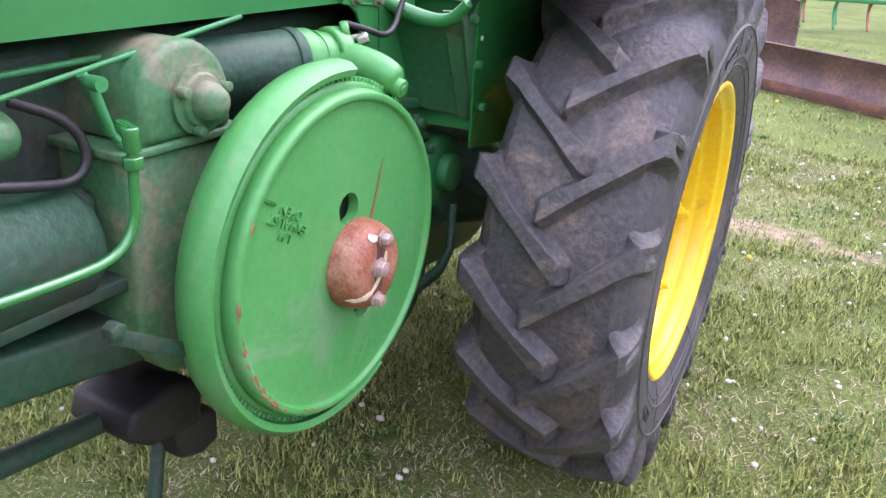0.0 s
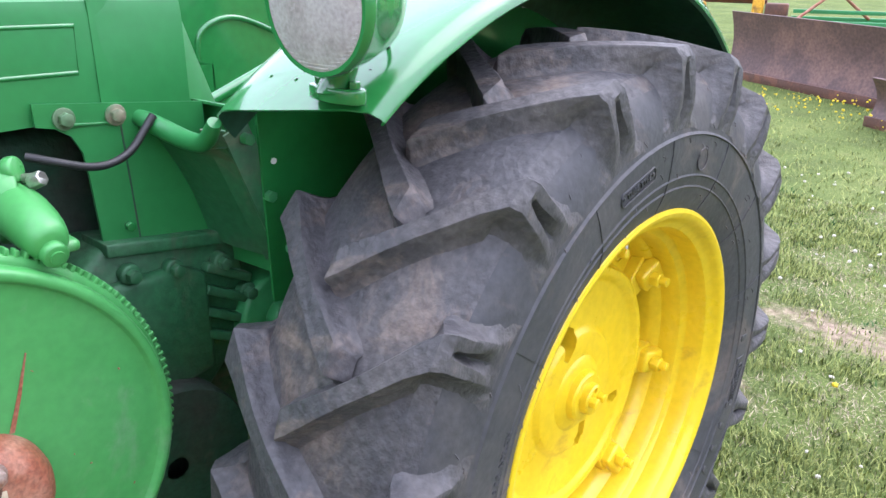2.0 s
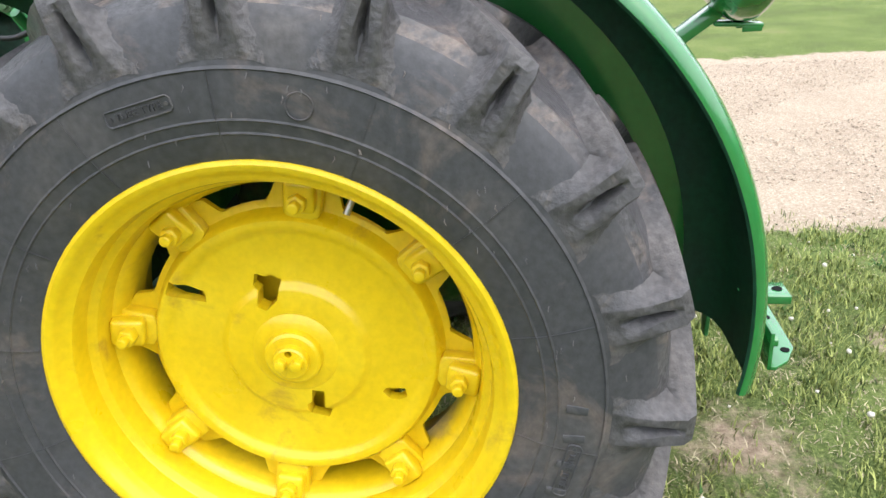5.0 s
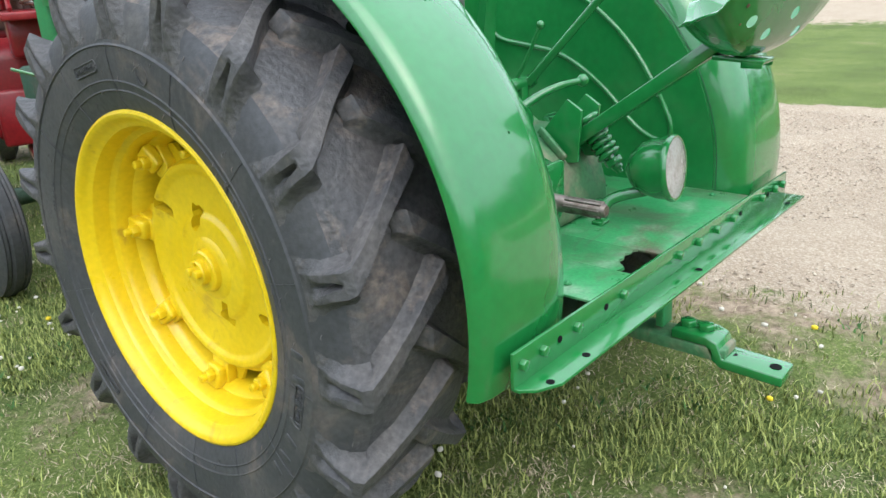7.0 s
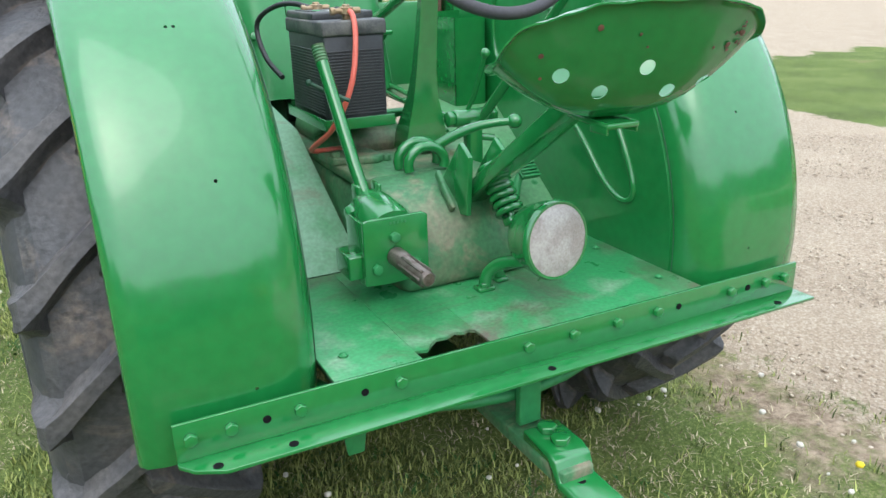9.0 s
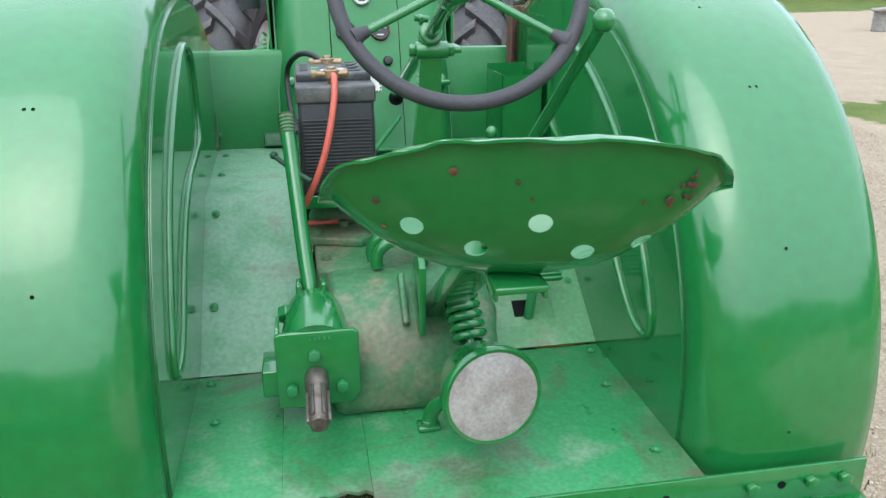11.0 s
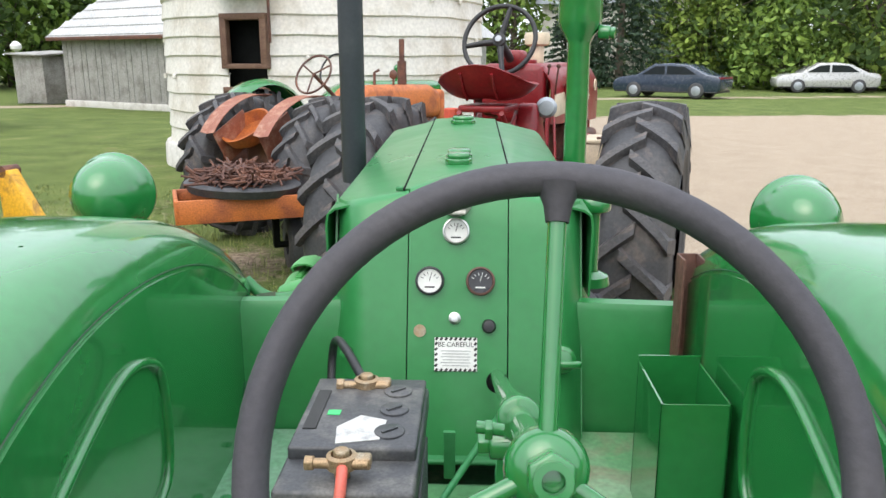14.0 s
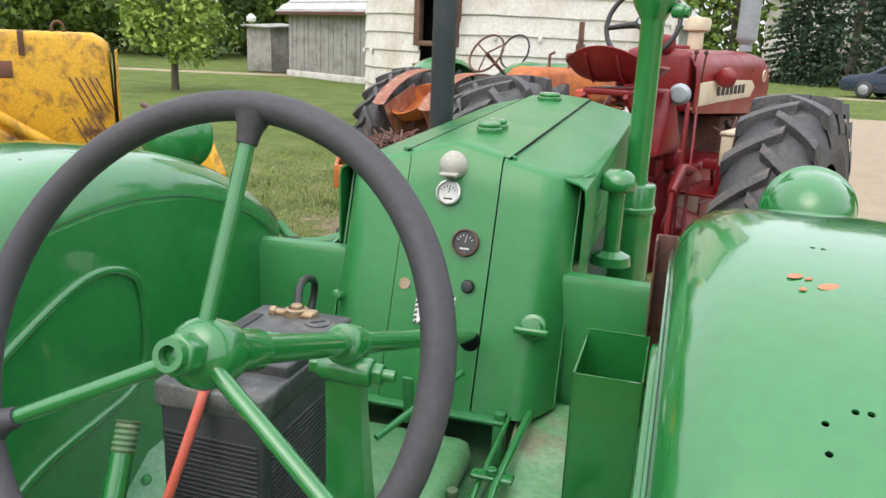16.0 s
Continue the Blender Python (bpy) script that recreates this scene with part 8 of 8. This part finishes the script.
for k in range(30):
    part("tine", Shape().tube([(-5.9 + k * 0.235, 0.7 * (k % 2), 0.5), (-5.9 + k * 0.235, 0.7 * (k % 2) - 0.1, 0.35), (-5.9 + k * 0.235, 0.7 * (k % 2) + 0.08, 0.1)], 0.02, 6, soft=1), m_green_matt if k % 3 else m_rust, har)
for x in (-5, -2.5, 0):
    part("stay", Shape().cyl((x, 0, 0.5), (x + 0.5, 0.35, 0.9), 0.02).cyl((x + 1, 0.7, 0.5), (x + 0.5, 0.35, 0.9), 0.02), m_rust, har)
yi = thing("yellow_implement", "old yellow implement with dark bars", "implement", (3.5, -10.2, 0), 15)
part("frame", Shape().box((0, 0, 0.85), (1.5, 0.2, 0.12), None, 0.02).box((-0.7, 0, 0.45), (0.15, 0.15, 0.9), None, 0.02).box((0.3, 0.1, 0.4), (0.6, 0.3, 0.6), None, 0.05), m_old_yellow, yi)
part("bars", Shape().box((0, -0.2, 0.72), (1.6, 0.06, 0.1), None, 0.01).cyl((0.4, 0, 0.9), (0.9, 0.1, 1.15), 0.04).box((-0.95, 0, 0.6), (0.3, 0.2, 0.2), None, 0.02), m_rust_dark, yi)
part("mount", Shape().box((-0.4, 0, 0.98), (0.3, 0.2, 0.2), None, 0.03), m_rust, yi)
bench = thing("timber_stack", "low grey timbers stacked on the gravel", "timbers", (13.5, 6.0, 0), 60)
for k in range(4):
    part("beam", Shape().box((0, 0.3 * (k % 2), 0.12 + 0.2 * (k // 2)), (3.2, 0.25, 0.18), None, 0.01), m_grey_wood, bench)
tbl = thing("picnic_bench", "grey wooden bench on the grass", "bench", (14.2, 15.6, 0), 30)
part("seat_board", Shape().box((0, 0, 0.5), (2.2, 0.4, 0.06), None, 0.01), m_grey_wood, tbl)
for x in (-0.9, 0.9):
    part("leg", Shape().box((x, 0, 0.24), (0.1, 0.36, 0.48), None, 0.01), m_grey_wood, tbl)

# ---- trees ----
def leaf_quads(centres, size, r, flat=0.0):
    """Small two-sided leaf clumps, bent along the middle."""
    k = len(centres)
    nrm = r.normal(0, 1, (k, 3))
    nrm[:, 2] += flat
    nrm /= np.linalg.norm(nrm, axis=1)[:, None]
    u = np.cross(nrm, r.normal(0, 1, (k, 3)))
    u /= np.linalg.norm(u, axis=1)[:, None] + 1e-9
    v = np.cross(nrm, u)
    s = size * r.uniform(0.6, 1.4, (k, 1))
    a, b = u * s, v * s * 0.55
    verts = np.stack([centres - a, centres - b * 0.9 + nrm * s * 0.15, centres + a, centres + b], 1).reshape(-1, 3)
    faces = np.arange(4 * k).reshape(-1, 4)
    return verts, faces


def tree(label, at, height, width, material, leaves, size, seed, low=0.25, group="trees"):
    """A tapered trunk with limbs and a crown of many leaf clumps in uneven lobes."""
    r = np.random.default_rng(seed)
    t = thing("tree", label, "tree", at, 0, group=group)
    s = Shape()
    s.tube([(0, 0, -0.1), (0.03 * height * 0.1, 0, height * 0.3), (-0.02 * height * 0.1, 0.05, height * 0.75)], [height * 0.028, height * 0.02, height * 0.008], 8)
    lobes = []
    for k in range(13):
        a = 2.4 * k + r.uniform(-0.4, 0.4)
        u = (k + 0.5) / 13
        z = height * (low + (0.96 - low) * u)
        spread = width * 0.5 * (math.sin(math.pi * (0.18 + 0.76 * u)) ** 0.8) * r.uniform(0.55, 0.85)
        c = np.array([spread * math.cos(a), spread * math.sin(a), z])
        lobes.append((c, width * r.uniform(0.2, 0.31)))
        s.tube([(0, 0, height * (low * 0.7 + 0.45 * u)), tuple(c * np.array([0.5, 0.5, 1]) - np.array([0, 0, 0.06 * height])), tuple(c)], [height * 0.009, height * 0.006, height * 0.003], 5)
    lobes.append((np.array([0, 0, height * 0.9]), width * 0.2))
    part("trunk", s, m_bark, t, "rough brown trunk and limbs")
    pts = []
    for c, rad in lobes:
        k = leaves // len(lobes)
        d = r.normal(0, 1, (k, 3))
        d /= np.linalg.norm(d, axis=1)[:, None]
        rr_ = rad * (0.45 + 0.6 * r.uniform(0, 1, (k, 1)) ** 0.6)
        pts.append(c + d * rr_ * np.array([1, 1, 0.8]))
    v, f = leaf_quads(np.concatenate(pts), size, r, 0.4)
    part("crown", raw_mesh("crown", v, f, material), material, t, "leafy green crown")
    return t


def spruce(at, height, width, seed):
    r = np.random.default_rng(seed)
    t = thing("tree", "dark blue-green spruce with drooping branches", "tree", at, 0, group="conifers")
    part("trunk", Shape().cyl((0, 0, 0), (0, 0, height), height * 0.022, height * 0.004, n=10), m_bark, t)
    pts = []
    tiers = 26
    for k in range(tiers):
        u = k / tiers
        z = height * (0.06 + 0.92 * u)
        reach = width * 0.5 * (1 - u) ** 0.85 + 0.15
        for b in range(11):
            a = 2 * math.pi * b / 11 + k * 0.7 + r.uniform(-0.2, 0.2)
            m = int(26 * (1 - u) + 8)
            q = r.uniform(0.15, 1, m) ** 0.7
            rad = reach * q * r.uniform(0.8, 1.1)
            side_ = r.normal(0, 0.13, m) * reach * 0.6
            pts.append(np.stack([rad * math.cos(a) - side_ * math.sin(a), rad * math.sin(a) + side_ * math.cos(a), z - 0.22 * rad - 0.1 * r.uniform(0, 1, m) * q], 1))
    v, f = leaf_quads(np.concatenate(pts), 0.13, r, 0.6)
    part("crown", raw_mesh("crown", v, f, m_needle), m_needle, t, "dense dark needles")


k = 0
for deg in np.arange(-62, 52, 4.3):
    for row, base in ((0, 52), (1, 62)):
        k += 1
        d = base + 6 * math.sin(k * 2.3)
        a = radians(deg + 2 * math.sin(k * 1.7) + 2.1 * row)
        if row == 0 and -2 < deg < 14:
            continue
        tree(("broadleaf tree with dense green crown, in the wood" if k % 3 else "tall dark green tree in the wood behind"), (d * math.sin(a), d * math.cos(a), 0), 11 + 3 * math.sin(k * 1.1) + 2 * row, 8.5 + 1.5 * math.cos(k),
             (m_leaf, m_leaf_dark, m_leaf)[k % 3], 3400, 0.26, 100 + k, low=0.06, group="wood")
k = 0
for deg in list(np.arange(16, 44, 5.5)) + list(np.arange(-60, -30, 6)):
    k += 1
    d = (47 if deg > 0 else 50) + 2.5 * math.sin(k * 2.1)
    a = radians(deg)
    tree("rounded light green shrub at the wood's edge", (d * math.sin(a), d * math.cos(a), 0), 4.6 + 0.9 * math.sin(k * 1.9), 5.5, m_leaf_light if k % 2 else m_leaf, 3600, 0.18, 300 + k, low=0.04, group="shrubs")
tree("young roundish tree with fresh green leaves on the lawn", (-12.6, 17.0, 0), 3.9, 2.5, m_leaf_light, 5200, 0.085, 11, low=0.27)
spruce((8.3, 44.5, 0), 11.0, 6.6, 21)
spruce((6.2, 47.0, 0), 9.0, 5.0, 22)
# low unseen wood added all round and behind the camera, for the paint's reflections
k = 0
for deg in np.arange(60, 300, 6):
    k += 1
    a = radians(deg)
    d = 75 + 8 * math.sin(k)
    tree("unseen distant green tree added for reflections", (d * math.sin(a), d * math.cos(a), 0), 10 + 2 * math.sin(k * 1.3), 11, m_leaf if k % 2 else m_leaf_dark, 900, 0.6, 500 + k, low=0.06, group="far trees")


# ---- grass ----
def grass(name, label, count, area, height, material, seed, keep, width=0.0013, spread=2.0, clump=14):
    """Bent blades, three to a tuft side, over a rectangle; keep thins them by place."""
    r = np.random.default_rng(seed)
    x, y = r.uniform(area[0], area[1], count), r.uniform(area[2], area[3], count)
    ok = r.uniform(0, 1, count) < keep(x, y)
    x, y = x[ok], y[ok]
    n_ = len(x)
    if clump:
        pull = r.integers(0, max(1, n_ // clump), n_)
        mine = r.uniform(0, 1, n_) < 0.6
        x = np.where(mine, x[pull] + r.normal(0, 0.022, n_), x)
        y = np.where(mine, y[pull] + r.normal(0, 0.022, n_), y)
    h = height * r.uniform(0.4, 1.3, n_)
    a = r.uniform(0, 2 * np.pi, n_)
    lean = r.uniform(0.2, 1.0, n_) ** 1.2 * spread * h
    wd_ = r.uniform(width * 0.6, width * 1.3, n_)
    dx, dy = np.cos(a), np.sin(a)
    z0 = 0.012 * np.sin(x * 2.1 + 1) * np.sin(y * 1.7) + 0.008 * np.sin(x * 5 + y * 4) - 0.008
    px, py = -dy * wd_, dx * wd_
    b0 = np.stack([x - px, y - py, z0], 1)
    b1 = np.stack([x + px, y + py, z0], 1)
    m0 = np.stack([x - px * 0.8 + dx * lean * 0.35, y - py * 0.8 + dy * lean * 0.35, z0 + h * 0.62], 1)
    m1 = np.stack([x + px * 0.8 + dx * lean * 0.35, y + py * 0.8 + dy * lean * 0.35, z0 + h * 0.62], 1)
    t0 = np.stack([x + dx * lean, y + dy * lean, z0 + h], 1)
    verts = np.stack([b0, b1, m1, m0, t0], 1).reshape(-1, 3)
    i = np.arange(n_)[:, None] * 5
    faces = np.concatenate([np.concatenate([i, i + 1, i + 2], 1), np.concatenate([i, i + 2, i + 3], 1), np.concatenate([i + 3, i + 2, i + 4], 1)])
    ob = new(name, raw_mesh(name, verts, faces, material))
    tagged(ob, label, "grass", kind="stuff")


def patchy(x, y):
    p = 0.55 + 0.45 * np.sin(x * 1.9 + 2 * np.sin(y * 1.3)) * np.sin(y * 2.3 + np.sin(x * 2.9))
    return np.clip((1 - 1.25 * gravel_at(x, y)) * (1 - 1.0 * bare_at(x, y)), 0.06, 1) * np.clip(0.5 + 0.6 * p, 0, 1) * (gravel_at(x, y) < 0.9)


def nearly(x, y):
    d = np.maximum(np.maximum(-3.2 - x, x - 1.6), np.maximum(-3.2 - y, y - 2.4))
    return patchy(x, y) * np.clip(1 - 0.35 * np.maximum(d, 0), 0.12, 1)


def mottle(x, y):
    return np.sin(x * 3.3 + 1.7 * np.sin(y * 2.1) + 0.8 * np.sin(y * 9)) * np.sin(y * 3.9 + 1.4 * np.sin(x * 2.7) + 0.8 * np.sin(x * 8)) + 0.35 * np.sin(x * 17 + y * 5) * np.sin(y * 15)


def weedy(x, y):
    return patchy(x, y) * (np.sin(x * 4.1 + 3 * np.sin(y * 1.9)) * np.sin(y * 5.3 + 2 * np.sin(x * 2.3)) > 0.55)


grass("grass", "short green lawn grass", 480000, (-3.3, 1.8, -3.8, 2.7), 0.032, m_blade, 1, lambda x, y: nearly(x, y) * (0.1 + 0.9 * (mottle(x, y) > -0.02)), 0.002, 1.2)
grass("dry_grass", "dry straw-coloured grass blades", 260000, (-3.3, 2.4, -3.8, 2.7), 0.015, m_straw, 2, lambda x, y: nearly(x, y) * (0.25 + 0.75 * (mottle(x, y) < 0.05)), 0.0017, 2.6)
grass("weeds", "small broad-leaved green weeds in the lawn", 46000, (-3.4, 2.2, -4.0, 3.0), 0.022, m_weed, 6, weedy, 0.0045, 1.5, 22)
grass("grass", "short green lawn grass", 80000, (-7, 2.6, 2.6, 9), 0.035, m_blade, 3, lambda x, y: patchy(x, y) * np.clip(1.4 - y / 9, 0.2, 1), 0.0024)
grass("dry_grass", "dry straw-coloured grass blades", 36000, (-6, 2.6, 2.6, 8), 0.025, m_straw, 7, lambda x, y: patchy(x, y), 0.002, 2.4)
grass("grass", "short green lawn grass", 80000, (-4, 5, -10, -3.6), 0.035, m_blade, 4, lambda x, y: patchy(x, y) * np.clip(1.25 + y / 9, 0.25, 1), 0.0024)
grass("grass", "tall weeds round the parked tractors", 9000, (-4.5, 0.6, 3.6, 6.5), 0.1, m_blade, 5, lambda x, y: patchy(x, y) * np.clip(0.6 + 0.6 * np.sin(x * 3) * np.sin(y * 4), 0, 1), 0.0025, 0.9)

# clover heads, dandelions and stones
def dots(name, label, category, count, area, r0, r1, lift, material, seed, keep, squash=0.8):
    r = np.random.default_rng(seed)
    s = bmesh.new()
    bmesh.ops.create_icosphere(s, subdivisions=1, radius=1)
    base = np.array([v.co[:] for v in s.verts])
    tri_ = np.array([[v.index for v in f.verts] for f in s.faces])
    s.free()
    x, y = r.uniform(area[0], area[1], count), r.uniform(area[2], area[3], count)
    ok = r.uniform(0, 1, count) < keep(x, y)
    x, y = x[ok], y[ok]
    rad = r.uniform(r0, r1, len(x))
    c = np.stack([x, y, lift * r.uniform(0.5, 1.2, len(x)) + rad * 0.3], 1)
    shape_ = base[None] * rad[:, None, None] * np.stack([r.uniform(0.7, 1.3, len(x)), r.uniform(0.7, 1.3, len(x)), squash * np.ones(len(x))], 1)[:, None, :]
    verts = (c[:, None] + shape_).reshape(-1, 3)
    faces = (tri_[None] + (np.arange(len(x)) * len(base))[:, None, None]).reshape(-1, 3)
    tagged(new(name, raw_mesh(name, verts, faces, material, True)), label, category, kind="stuff")


m_clover = shader("white_clover", (0.62, 0.58, 0.5), 0.8, grain=0.1)
m_dandelion = shader("dandelion_yellow", (0.8, 0.6, 0.02), 0.7, grain=0.1)
m_pebble = leaf_material("pebble", (0.25, 0.195, 0.145), (0.57, 0.485, 0.385), 0.85)
on_grass = lambda x, y: np.clip(1 - 2 * gravel_at(x, y), 0, 1)
dots("clover", "white clover heads in the grass", "flowers", 950, (-4, 1.8, -4.5, 3), 0.005, 0.012, 0.03, m_clover, 31, lambda x, y: on_grass(x, y) * (0.35 + 0.65 * (np.sin(x * 3 + 1) * np.sin(y * 2.6) > 0)))
dots("dandelions", "yellow dandelions in the grass", "flowers", 60, (-5, 4, -9, 6), 0.01, 0.017, 0.05, m_dandelion, 32, on_grass)
dots("dandelions", "yellow dandelions along the rusty blade", "flowers", 150, (-0.9, 1.6, -7.1, -5.9), 0.007, 0.014, 0.1, m_dandelion, 33, on_grass)
dots("pebbles", "small pale stones on the gravel", "stones", 60000, (0.8, 5, -5, 7), 0.002, 0.0085, 0.0, m_pebble, 34, lambda x, y: np.clip(gravel_at(x, y) - 0.15, 0, 1), 0.5)
